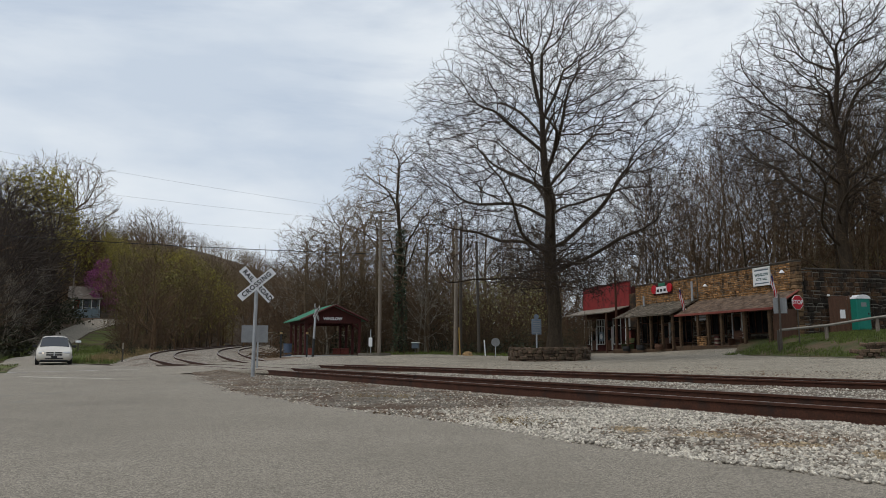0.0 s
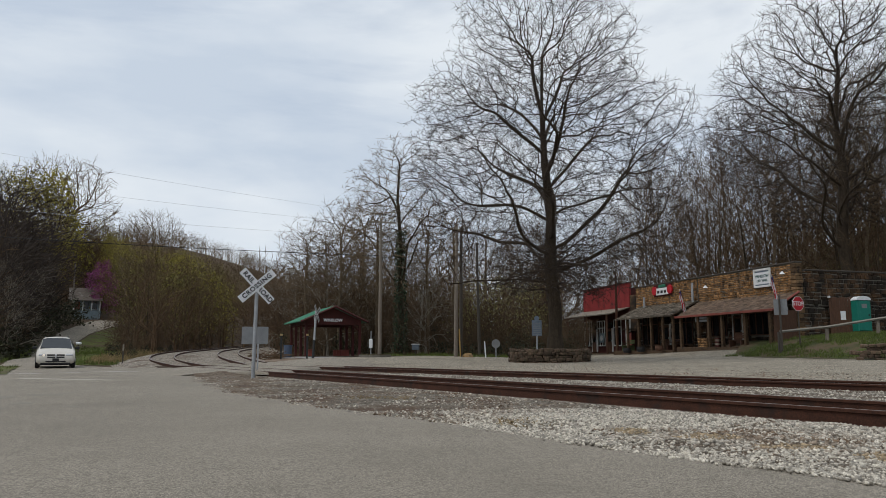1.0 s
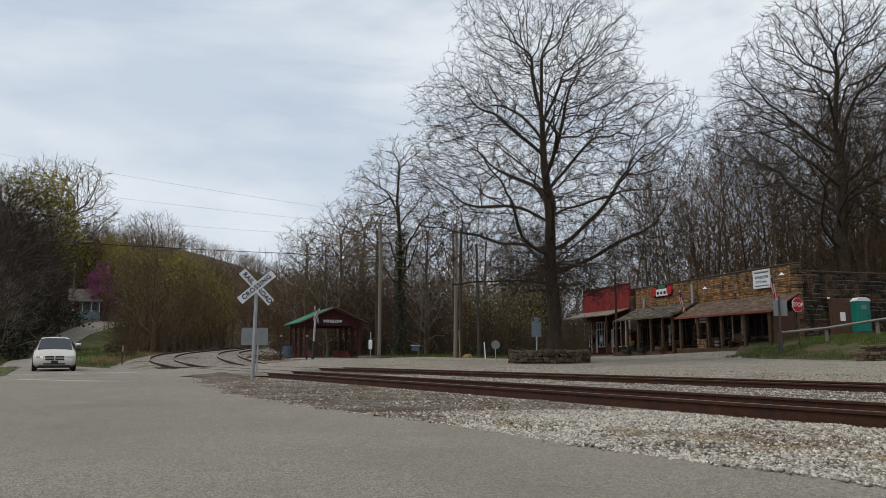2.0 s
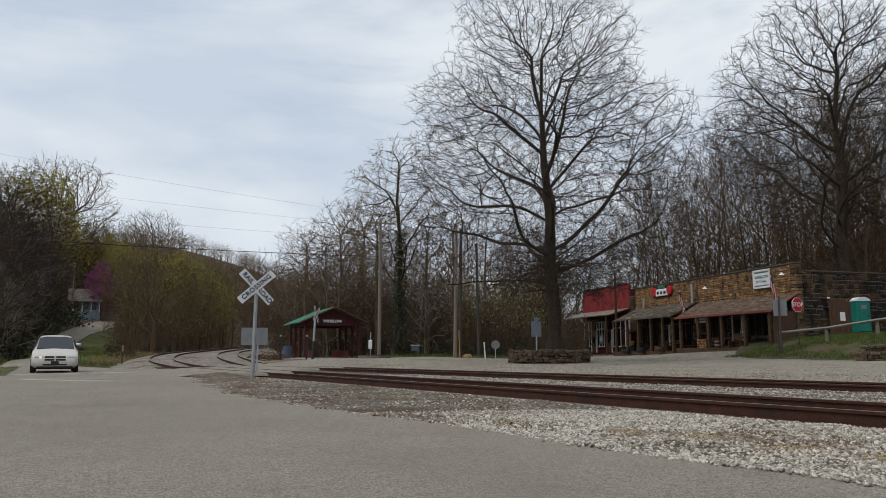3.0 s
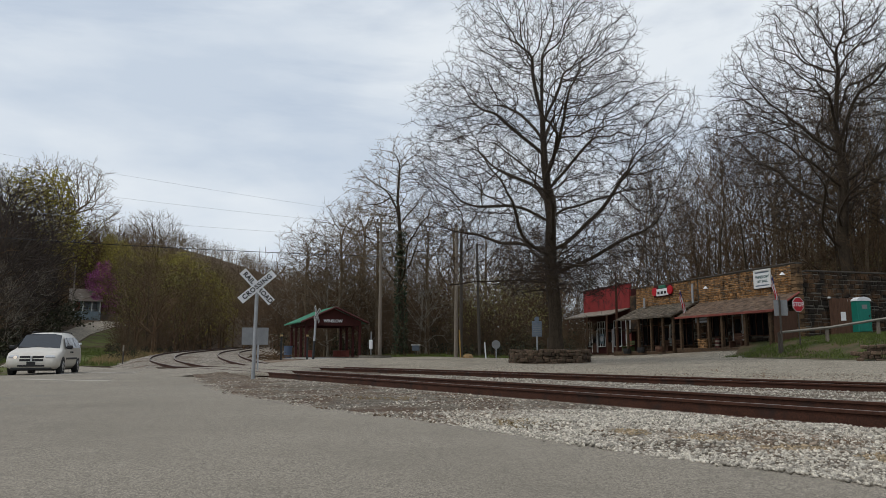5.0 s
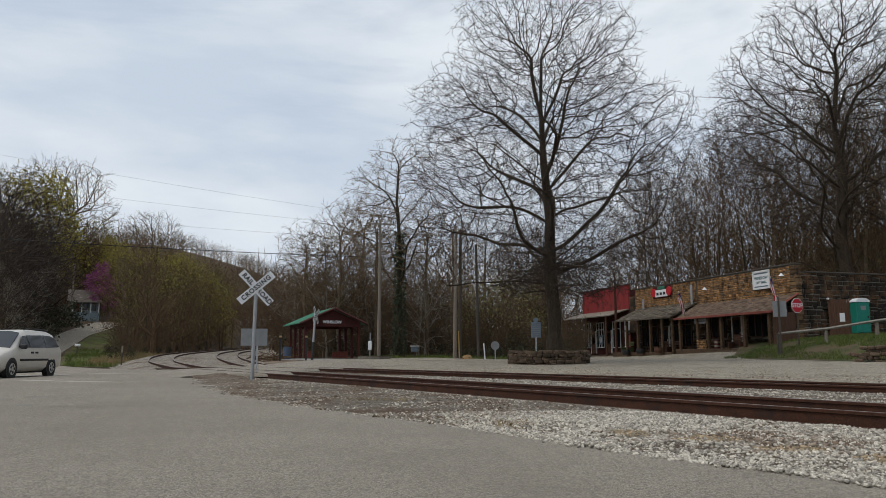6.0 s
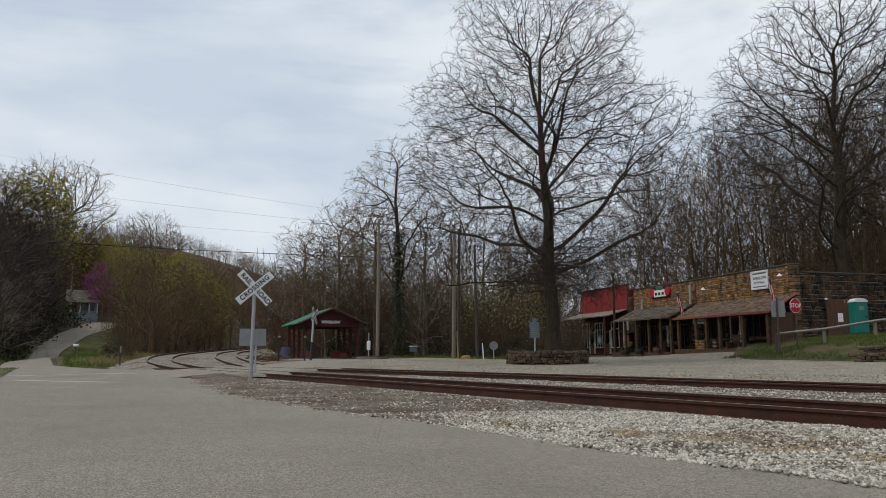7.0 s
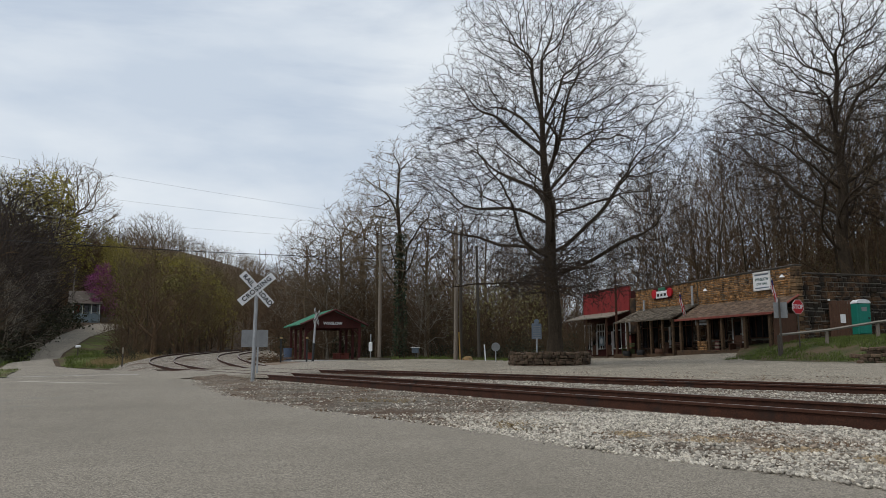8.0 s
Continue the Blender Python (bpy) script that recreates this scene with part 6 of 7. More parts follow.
for s in (-1, 1):
    bm = bmesh.new()
    x_e, x_r = SW / 2 + s * (SW / 2 + 0.55), SW / 2
    vs = [bm.verts.new(v) for v in ((x_e, -0.6, 2.62), (x_e, SD + 0.6, 2.62), (x_r, SD + 0.6, 3.80), (x_r, -0.6, 3.80))]
    r = bmesh.ops.extrude_face_region(bm, geom=[bm.faces.new(vs)])
    bmesh.ops.translate(bm, verts=[v for v in r["geom"] if isinstance(v, bmesh.types.BMVert)], vec=(0, 0, -0.06))
    bmesh.ops.recalc_face_normals(bm, faces=bm.faces[:])
    slope = part("roof_slope", bm, GREEN_TIN, shel, "green metal roof slope")
    for k in range(17):
        y = -0.5 + 7.0 * k / 16
        part("roof_rib", tube([(x_e, y, 2.635), (x_r, y, 3.815)], 0.018, 4), GREEN_TIN, slope)
    part("rake_board", tube([(x_e, -0.62, 2.57), (x_r, -0.62, 3.75)], 0.085, 4), RED_DARK, shel)
words("WINSLOW", 0.3, SIGN_WHITE, shel, pose(SW / 2 - 0.05, -0.08, 2.72, 90, 0, 0), bold=0.012)
slab = tagged(part("shelter_slab", box(SW / 2, SD / 2 - 1.0, -0.2, SW + 1.0, SD + 5, 0.13, 0.02), CONCRETE, None), "pale concrete slab under the shelter", "slab", kind="structure")
slab.matrix_world = pose(-9.84, 53.0, 0.5, 0, 0, 22)


def picnic_bench(m):
    b = thing("picnic_bench", m, "red-brown timber picnic bench under the shelter", "bench", "picnic benches")
    part("seat", box(0, 0, 0.42, 0.35, 1.5, 0.05, 0.01), RUSTRED, b)
    for y in (-0.6, 0.6):
        part("leg", box(0, y, 0, 0.3, 0.08, 0.42), RUSTRED, b)


for x, y in ((0.55, 1.5), (3.6, 2.8), (3.5, 5.0)):
    picnic_bench(pose(-9.84, 53.0, 0.51, 0, 0, 22) @ pose(x, y, 0))

bin_ = thing("litter_bin", pose(-10.9, 52.0, 0.42), "dark blue ribbed litter bin beside the shelter", "bin")
part("body", tube([(0, 0, 0), (0, 0, 0.8)], [0.26, 0.29], 14), BLUE_BIN, bin_)
part("rim", tube([(0, 0, 0.8), (0, 0, 0.86)], 0.31, 14), BLUE_BIN, bin_)


# ---- crossing signs ----
def blade(bm, length, width, ang, y):
    r = bmesh.ops.create_cube(bm, size=1.0, matrix=pose(0, y, 0, 0, ang, 0) @ Matrix.Diagonal((length, 0.006, width, 1)))
    return bm


def crossbuck(m, post_h, label, post_mat, backside, turn_a=46, turn_b=-42, thick=0.055):
    cb = thing("railroad_crossing_sign", m, label, "road sign", "crossing signs")
    part("post", tube([(0, 0, -0.3), (0, 0, post_h)], thick, 10), post_mat, cb, "round metal post")
    for ang, y, text in ((turn_a, -0.065, "RAIL ROAD"), (turn_b, -0.075, "CROSSING")):
        b = part("blade", blade(bmesh.new(), 1.22, 0.23, ang, y), SIGN_BACK if backside else SIGN_WHITE, cb, "white crossing blade")
        b.location = (0, 0, post_h - 0.12)
        if not backside:
            rot = Matrix.Translation((0, y - 0.006, 0)) @ Matrix.Rotation(radians(ang), 4, "Y") @ pose(0, 0, 0, 90, 0, 0)
            if text == "CROSSING":
                words(text, 0.185, BLACK, b, rot, bold=0.006, spread=1.18)
            else:
                for wd, dx in (("RAIL", -0.34), ("ROAD", 0.34)):
                    words(wd, 0.185, BLACK, b, rot @ Matrix.Translation((dx, 0, 0)), bold=0.006, spread=1.05)
    return cb


crossbuck(pose(-5.37, 21.0, 0.0, 0, 0.6, 14), 2.76, "white X-shaped railroad crossing sign on a grey post", GALV, False)
edge_sign = crossbuck(pose(-8.08, 46.0, 0.38, 0, 6.5, 78), 2.95, "X-shaped crossing sign turned edge-on", GALV, False, thick=0.07)
part("post_sleeve", tube([(0, 0, -0.3), (0, 0, 1.15)], 0.078, 10), BLACK, edge_sign, "black lower half of the post")
bs_ = thing("road_sign", pose(-6.75, 26.5, 0.0, 0, 0, 16), "rectangular grey sign seen from its unpainted back", "road sign")
part("plate", box(0, 0, 1.06, 0.92, 0.006, 0.61, 0.0), SIGN_BACK, bs_)
part("post", box(0.12, 0.03, -0.2, 0.06, 0.03, 1.8), GALV, bs_)

# ---- poles and wires ----
def utility_pole(m, tall, r, mat, label, arm=True):
    up = thing("utility_pole", m, label, "utility pole", "utility poles")
    part("shaft", tube([(0, 0, -0.5), (0, 0, tall * 0.5), (0, 0, tall)], [r, r * 0.85, r * 0.65], 10), mat, up)
    if arm:
        part("crossarm", box(0, -0.12, tall - 0.35, 2.0, 0.1, 0.12, 0.01), mat, up)
        for x in (-0.9, -0.3, 0.3, 0.9):
            part("insulator", tube([(x, -0.12, tall - 0.23), (x, -0.12, tall - 0.06)], 0.04, 6), TRIM, up)
    return up


utility_pole(pose(-4.3, 50, 0.5, 0, 0, 15), 9.45, 0.13, POLE_WOOD, "grey-brown wooden utility pole with a crossarm")
pale_pole = utility_pole(pose(0.87, 52, 0.5, 0, 0.6, 10), 9.4, 0.15, POLE_WOOD, "pale weathered utility pole at the grass edge", False)
part("guy_guard", tube([(0.32, -0.1, -0.1), (0.22, -0.05, 1.9)], 0.045, 8), YELLOW, pale_pole, "faded yellow guard")
utility_pole(pose(1.24, 52.6, 0.5, 0, 0.4, 10), 9.2, 0.13, POLE_DARK, "dark slim utility pole beside a paler one", False)
utility_pole(pose(2.92, 60, 0.5, 0, -1.0, 0), 9.2, 0.14, POLE_DARK, "dark wooden utility pole farther back", False)
utility_pole(pose(-65.6, 130, land(-65.6, 130), 0, 0, 0), 10.5, 0.15, POLE_WOOD, "grey utility pole near the hillside house", False)
utility_pole(pose(15.2, 64.6, 0.5, 0, 0, 0), 7.4, 0.13, RUST, "rusty steel pipe pole before the red shop", False)


def wire(a, b, sag, r, label, material=CABLE):
    a, b = Vector(a), Vector(b)
    pts = []
    for i in range(25):
        t = i / 24
        p = a.lerp(b, t)
        p.z -= sag * 4 * t * (1 - t)
        pts.append(p)
    w = part("overhead_wire", tube(pts, r, 4), material, None)
    return tagged(w, label, "cable", "overhead wires")


wire((-52, 36, 9.0), (-4.3, 50, 7.35), 0.5, 0.02, "thick black overhead cable")
for z0, z1 in ((27.0, 20.5), (22.5, 19.0), (18.6, 17.2)):
    wire((-75, 75, z0), (-8, 105, z1), 0.6, 0.012, "thin grey overhead wire crossing the sky", GALV)

# ---- planter, markers, signs ----
pl = thing("stone_planter", pose(5.95, 41.6, land(5.95, 39.6) - 0.05), "round rubble stone planter round the tree", "planter")
soil = part("soil", tube([(0, 0, 0), (0, 0, 0.62)], 2.0, 24), EARTH, pl)
rnd_p = random.Random(4)
for course in range(5):
    ang = rnd_p.uniform(0, 1)
    start = ang
    while ang < start + 2 * math.pi - 0.08:
        da = min(rnd_p.uniform(0.09, 0.26), start + 2 * math.pi - ang)
        h = rnd_p.uniform(0.13, 0.2)
        bm = box(0, 0, 0, 2.15 * da - 0.02, 0.34 + rnd_p.uniform(-0.06, 0.06), h, 0.03)
        for v in bm.verts:
            v.co += Vector((rnd_p.uniform(-0.014, 0.014), rnd_p.uniform(-0.02, 0.02), rnd_p.uniform(-0.014, 0.014)))
        st = part("stone", bm, WALL_RUBBLE, pl)
        r_ = 2.1 + rnd_p.uniform(-0.05, 0.05)
        st.matrix_local = pose(math.cos(ang + da / 2) * r_, math.sin(ang + da / 2) * r_, course * 0.165 - 0.04 + rnd_p.uniform(-0.015, 0.02), rnd_p.uniform(-4, 4), rnd_p.uniform(-5, 5), math.degrees(ang + da / 2) + 90 + rnd_p.uniform(-7, 7))
        ang += da

mk = thing("history_marker", pose(5.1, 40.3, 0.95, 0, 0, 12), "grey-blue history plaque with a small crest on a post", "marker")
part("post", tube([(0, 0, -0.3), (0, 0, 0.75)], 0.045, 10), GALV, mk)
part("plaque", box(0, 0, 0.7, 0.56, 0.05, 0.85, 0.02), MARKER_BLUE, mk)
part("crest", tube([(0, -0.02, 1.66), (0, 0.02, 1.66)], 0.14, 14), MARKER_BLUE, mk)
for k in range(7):
    part("writing_bar", box(0, -0.03, 0.78 + 0.1 * k, 0.42, 0.008, 0.03), SIGN_BACK, mk)


def disc_sign(m):
    s = thing("road_sign", m, "round pale grey sign seen from behind", "road sign")
    part("plate", tube([(0, -0.01, 0.9), (0, 0.01, 0.9)], 0.29, 24), SIGN_BACK, s)
    part("post", box(0, 0.03, -0.3, 0.06, 0.04, 1.4), GALV, s)


disc_sign(pose(3.55, 50, 0.45))

stop = thing("stop_sign", pose(20.75, 43, 1.1, 0, 0, 20), "red octagonal stop sign with white letters", "road sign")
stop.scale = (1.13, 1.13, 1.13)
part("post", box(0, 0.03, -0.3, 0.05, 0.05, 2.7), POLE_DARK, stop)
plate = part("plate", tube([(0, -0.005, 2.2), (0, 0.01, 2.2)], 0.40, 8), SIGN_WHITE, stop)
OCT = Matrix.Translation((0, 0, 2.2)) @ Matrix.Rotation(radians(22.5), 4, "Y") @ Matrix.Translation((0, 0, -2.2))
plate.matrix_local = OCT
face = part("face", tube([(0, -0.012, 2.2), (0, -0.004, 2.2)], 0.375, 8), STOP_RED, stop)
face.matrix_local = OCT
words("STOP", 0.3, SIGN_WHITE, stop, pose(0, -0.016, 2.2, 90, 0, 0), bold=0.006)

ps = thing("road_sign", pose(19.3, 42.2, 1.15, 0, 0, -20), "grey square sign plate on a dark timber post", "road sign")
part("post", box(0, 0, -0.3, 0.1, 0.1, 3.15, 0.01), POLE_DARK, ps)
part("plate", box(0.05, 0.09, 1.75, 0.72, 0.01, 0.9), SIGN_BACK, ps)

# ---- bank: rail, toilet, screen, low wall ----
gr = thing("guard_rail", Matrix(), "grey steel guard rail climbing the bank", "guard rail")
line = [(19.4, 42.6, 1.95), (21.8, 41.9, 2.2), (24.2, 41.0, 2.62), (28, 39.6, 3.15), (34, 37.0, 3.6)]
part("rail_beam", tube(line, 0.085, 6), RAIL_STEEL, gr)
for x, y, z in line[:4]:
    part("rail_post", box(x, y + 0.1, land(x, y) - 0.3, 0.16, 0.16, z - land(x, y) + 0.3, 0.02), POLE_WOOD if x > 20 else POLE_DARK, gr)

wc = thing("portable_toilet", pose(26.3, 46.6, land(26.3, 46.6) + 0.06, 0, 0, 8), "green portable toilet with a white domed roof", "portable toilet")
wc.scale = (0.86, 0.9, 1.0)
part("base", box(0, 0, -0.1, 1.15, 1.15, 0.16, 0.02), TRIM, wc)
part("cabin", box(0, 0, 0.05, 1.1, 1.1, 1.95, 0.03), TEAL, wc)
dr = part("door", box(0, -0.57, 0.1, 0.86, 0.04, 1.85, 0.02), TEAL, wc)
part("latch", box(0.33, -0.6, 1.0, 0.08, 0.03, 0.12), TRIM, dr)
part("notice", box(0, -0.595, 1.5, 0.42, 0.006, 0.26), SIGN_BACK, dr)
bm = bmesh.new()
arc = [(math.cos(math.pi * k / 10) * 0.58, 2.0 + math.sin(math.pi * k / 10) * 0.26) for k in range(11)]
a = [bm.verts.new((x, -0.6, z)) for x, z in arc]
b = [bm.verts.new((x, 0.6, z)) for x, z in arc]
for k in range(10):
    bm.faces.new((a[k], a[k + 1], b[k + 1], b[k]))
bm.faces.new(a)
bm.faces.new(b[::-1])
bm.faces.new((a[0], b[0], b[10], a[10]))
bmesh.ops.recalc_face_normals(bm, faces=bm.faces[:])
part("roof", bm, SIGN_WHITE, wc, "white translucent domed roof")

fe = thing("screen_fence", pose(24.6, 46.9, land(25, 47), 0, 0, -14), "brown board privacy screen beside the toilet", "fence")
for k in range(9):
    part("board", box(0.08 + k * 0.155, 0, -0.1, 0.145, 0.03, 2.45 + 0.02 * (k % 3), 0.004), BROWN_WOOD, fe)
for z in (0.5, 1.9):
    part("rail", box(0.7, 0.05, z, 1.4, 0.06, 0.09), BROWN_WOOD, fe)
part("notice", box(0.78, -0.022, 0.95, 0.3, 0.008, 0.55), SIGN_WHITE, fe)
part("lamp_head", box(0.0, -0.1, 2.35, 0.14, 0.2, 0.12, 0.02), SIGN_WHITE, fe)

rw = thing("low_stone_wall", pose(18.5, 34.6, 0, 0, 0, -24), "tumbled low dry-stone wall in the bank", "wall")
rnd_w = random.Random(8)
for course in range(6):
    x = rnd_w.uniform(0, 0.4) + abs(course - 2) * 0.25
    while x < 9:
        w = rnd_w.uniform(0.22, 0.6)
        wx, wy = 18.5 + x * 0.914, 34.6 - x * 0.407
        if rnd_w.random() < 0.9:
            st = part("stone", box(0, 0, 0, w - 0.015, 0.34 + rnd_w.uniform(-0.06, 0.06), 0.17 + rnd_w.uniform(-0.02, 0.06), 0.035), WALL_RUBBLE, rw)
            st.matrix_local = pose(x + w / 2, rnd_w.uniform(-0.08, 0.08) + course * 0.06, land(wx, wy) - 0.25 + course * 0.165, rnd_w.uniform(-7, 7), rnd_w.uniform(-7, 7), rnd_w.uniform(-9, 9))
        x += w

# ---- hillside house, mailboxes, posts ----
HZ = land(-66, 140)
ho = thing("hillside_house", pose(-69.6, 138, HZ + 1.0, 0, 0, 27), "small pale blue weathered house on the hill", "house")
part("wall", box(2.3, 2.5, -1.5, 4.6, 5, 4.1), PALE_BLUE, ho)
part("gable_wall", box(4.55, 2.5, 2.6, 0.1, 2.6, 1.0), PALE_BLUE, ho)
for ye in (-0.7, 5.7):
    bm = bmesh.new()
    vs = [bm.verts.new(v) for v in ((-0.8, ye, 2.55), (4.9, ye, 2.55), (3.6, 2.5, 4.9), (-0.8, 2.5, 4.9))]
    r = bmesh.ops.extrude_face_region(bm, geom=[bm.faces.new(vs)])
    bmesh.ops.translate(bm, verts=[v for v in r["geom"] if isinstance(v, bmesh.types.BMVert)], vec=(0, 0, -0.14))
    bmesh.ops.recalc_face_normals(bm, faces=bm.faces[:])
    part("roof_slope", bm, ROOF_DARK, ho, "dark weathered roof")
part("porch_wall", box(2.6, -1.5, -1.5, 4.3, 0.15, 1.9), PALE_BLUE, ho, "pale blue porch rail wall")
for x in (0.2, 1.7, 3.2, 4.6):
    part("porch_post", box(x, -1.5, 0.4, 0.16, 0.16, 2.0), WHITE, ho)
bm = bmesh.new()
vs = [bm.verts.new(v) for v in ((-0.4, -1.9, 2.3), (5.1, -1.9, 2.3), (5.1, -0.5, 2.85), (-0.4, -0.5, 2.85))]
r = bmesh.ops.extrude_face_region(bm, geom=[bm.faces.new(vs)])
bmesh.ops.translate(bm, verts=[v for v in r["geom"] if isinstance(v, bmesh.types.BMVert)], vec=(0, 0, -0.1))
bmesh.ops.recalc_face_normals(bm, faces=bm.faces[:])
part("porch_roof", bm, ROOF_DARK, ho, "weathered porch roof")
part("door", box(0.75, -0.03, 0.1, 0.9, 0.06, 2.0), RUSTRED, ho, "rust-red door")
for x in (2.2, 3.7):
    wn = part("window", box(x, -0.02, 0.8, 0.9, 0.05, 1.2), PANE, ho)
    part("sill", box(x, -0.06, 0.73, 1.1, 0.1, 0.07), WHITE, wn)


def mailbox(m, label, mat=SIGN_WHITE):
    mb = thing("mailbox", m, label, "mailbox", "mailboxes")
    mb.scale = (0.8, 0.8, 0.8)
    part("post", box(0, 0, -0.3, 0.09, 0.09, 1.3), POLE_DARK, mb)
    part("box", box(0, 0, 1.0, 0.55, 0.25, 0.26, 0.06), mat, mb)


mailbox(pose(-30.3, 61.5, land(-30.3, 61.5)), "white mailbox on a post by the lane")
info = thing("notice_box", pose(-2.0, 53.5, 0.45, 0, 0, -5), "small white roofed notice box on a post", "notice box")
part("post", box(0, 0, -0.2, 0.08, 0.08, 0.75), POLE_DARK, info)
part("case", box(0, 0, 0.5, 0.5, 0.3, 0.38, 0.02), MARKER_BLUE, info)
part("lid", box(0, -0.05, 0.88, 0.62, 0.45, 0.05, 0.01), WHITE, info)
mt = thing("meter_box", pose(-4.85, 49.6, 0.45), "grey-green electricity meter box on a thin post", "meter box")
part("post", tube([(0, 0, -0.2), (0, 0, 1.75)], 0.035, 8), GALV, mt)
part("case", box(0, -0.08, 0.6, 0.24, 0.16, 0.6, 0.03), SIGN_WHITE, mt)
wp = thing("whistle_post", pose(-20.3, 47, land(-20.3, 47)), "slim dark post with a white top beside the track", "marker post")
part("post", box(0, 0, -0.2, 0.07, 0.07, 1.1), POLE_DARK, wp)
part("top", box(0, 0, 0.9, 0.075, 0.075, 0.4), TIN, wp)
bl = thing("bollard", pose(-10.55, 48.2, 0.4), "slim dark post with a cap light near the shelter", "post")
part("post", box(0, 0, -0.2, 0.1, 0.1, 1.65), BLACK, bl)
part("cap", box(0, 0, 1.45, 0.15, 0.15, 0.12), DRY, bl)
bl2 = copy_thing(bl, pose(-8.75, 47.6, 0.38))


rk = thing("boulder", pose(1.75, 51.6, land(1.75, 51.6)), "grey boulder at the foot of the pale pole", "rock")
bm = bmesh.new()
bmesh.ops.create_icosphere(bm, subdivisions=2, radius=0.42)
for v in bm.verts:
    v.co = v.co * (1 + 0.35 * noise.noise(v.co * 3.1)) * 1.0
    v.co.z *= 0.7
part("stone", bm, STONE_PART, rk)
lp = thing("leaning_post", pose(3.0, 52.5, 0.4, 0, -4, 0), "slim white leaning marker post", "marker post")
part("post", box(0, 0, -0.2, 0.09, 0.09, 1.35, 0.01), SIGN_WHITE, lp)
kb = thing("kerb_island", pose(-4.6, 49.9, land(-4.6, 49.9)), "low dark kerb round the pole's foot", "kerb")
part("ring", tube([(0, 0, -0.1), (0, 0, 0.16)], 1.1, 18), MORTAR, kb)
part("soil", tube([(0, 0, 0.1), (0, 0, 0.19)], 0.98, 18), GRASS, kb)

heap = thing("brush_heap", pose(-11.9, 50.5, land(-11.9, 50.5)), "low heap of cut brown branches beside the track", "brush heap")
rnd_h = random.Random(6)
for _ in range(60):
    a, e, n_ = rnd_h.uniform(0, 6.28), rnd_h.gauss(0, 0.25), rnd_h.uniform(0.35, 0.9)
    c = Vector((rnd_h.gauss(0, 0.75), rnd_h.gauss(0, 0.35), rnd_h.uniform(0.0, 0.4)))
    d = Vector((math.cos(a) * math.cos(e), math.sin(a) * math.cos(e), math.sin(e))) * n_
    m_ = c + Vector((rnd_h.gauss(0, 0.08), rnd_h.gauss(0, 0.08), rnd_h.gauss(0, 0.06)))
    part("branch", tube([c - d, m_, c + d], [0.028, 0.022, 0.01], 4), TWIG_BROWN, heap)

# ---- loose ballast ----
def broken_stone(rnd):
    """A crushed stone: a skewed block, tumbled."""
    turn = Euler((rnd.uniform(-0.7, 0.7), rnd.uniform(-0.7, 0.7), rnd.uniform(0, 6.28))).to_matrix()
    size = Vector((rnd.uniform(0.8, 1.35), rnd.uniform(0.6, 1.0), rnd.uniform(0.35, 0.65)))
    vs = []
    for k in range(8):
        c = Vector((1 if k & 1 else -1, 1 if k & 2 else -1, 1 if k & 4 else -1))
        c = Vector([a * b * rnd.uniform(0.45, 1.0) for a, b in zip(c, size)])
        vs.append(tuple(turn @ c))
    return vs, [(0, 2, 3, 1), (4, 5, 7, 6), (0, 1, 5, 4), (2, 6, 7, 3), (0, 4, 6, 2), (1, 3, 7, 5)]


rnd_b = random.Random(12)
PEB = [broken_stone(rnd_b) for _ in range(12)]
verge = np.array(VERGE)
far = np.array(bed_far)
places = []
while len(places) < 60000:
    y = rnd_b.uniform(3.0, 9.5) if len(places) < 34000 else rnd_b.uniform(9.0, 27)
    x = rnd_b.uniform(-8.5, 13)
    if x > 0.66 * y + 0.6:
        continue
    vx = float(np.interp(y, verge[:, 1], verge[:, 0]))
    fx = float(np.interp(y, far[:, 1], far[:, 0]))
    over = rnd_b.gauss(0.02, 0.06)
    if y > 25.5 or x < vx + over or x > fx + abs(rnd_b.gauss(0, 0.3)):
        continue
    p = (x - 4.48) * ACROSS.x + (y - 7.59) * ACROSS.y
    q = (x - 8.17) * 0.80 + (y - 13.77) * 0.60
    if any(abs(v) < 0.09 for v in (p, p - 1.505, q, q - 1.5)):
        continue
    patch = noise.noise(Vector((x * 0.55, y * 0.4, 2.0))) + 0.35 * noise.noise(Vector((x * 2.0, y * 1.6, 5.0)))
    if y > 8 and p < 0.2 and patch > 0.16 and rnd_b.random() < 0.7:
        continue
    if y <= 8 and patch > 0.42 and rnd_b.random() < 0.7:
        continue
    s = rnd_b.uniform(0.010, 0.022) * (1.35 if rnd_b.random() < 0.12 else 1)
    places.append((rnd_b.randrange(12), x, y, max(land(x, y) + 0.035 + float(thin_edge(x, y)) + noise.noise(Vector((x * 1.7, y * 1.7, 3))) * 0.03, land(x, y)) - s * rnd_b.uniform(-0.15, 0.35), rnd_b.uniform(0, 6.28), s))
specks = []
while len(specks) < 3500:
    y = rnd_b.uniform(12, 36)
    x = rnd_b.uniform(-5, 0.62 * y)
    q = (x - 8.17) * 0.80 + (y - 13.77) * 0.60
    if 2.0 < q < 2.0 + abs(rnd_b.gauss(0, 5)) and land(x, y) < 0.6:
        specks.append((rnd_b.randrange(12), x, y, land(x, y) + 0.004, rnd_b.uniform(0, 6.28), rnd_b.uniform(0.012, 0.034)))
stuff("loose_gravel", copies_mesh("loose_gravel", PEB, specks, DUSTY), "scattered stones and grit on the lot", "gravel")


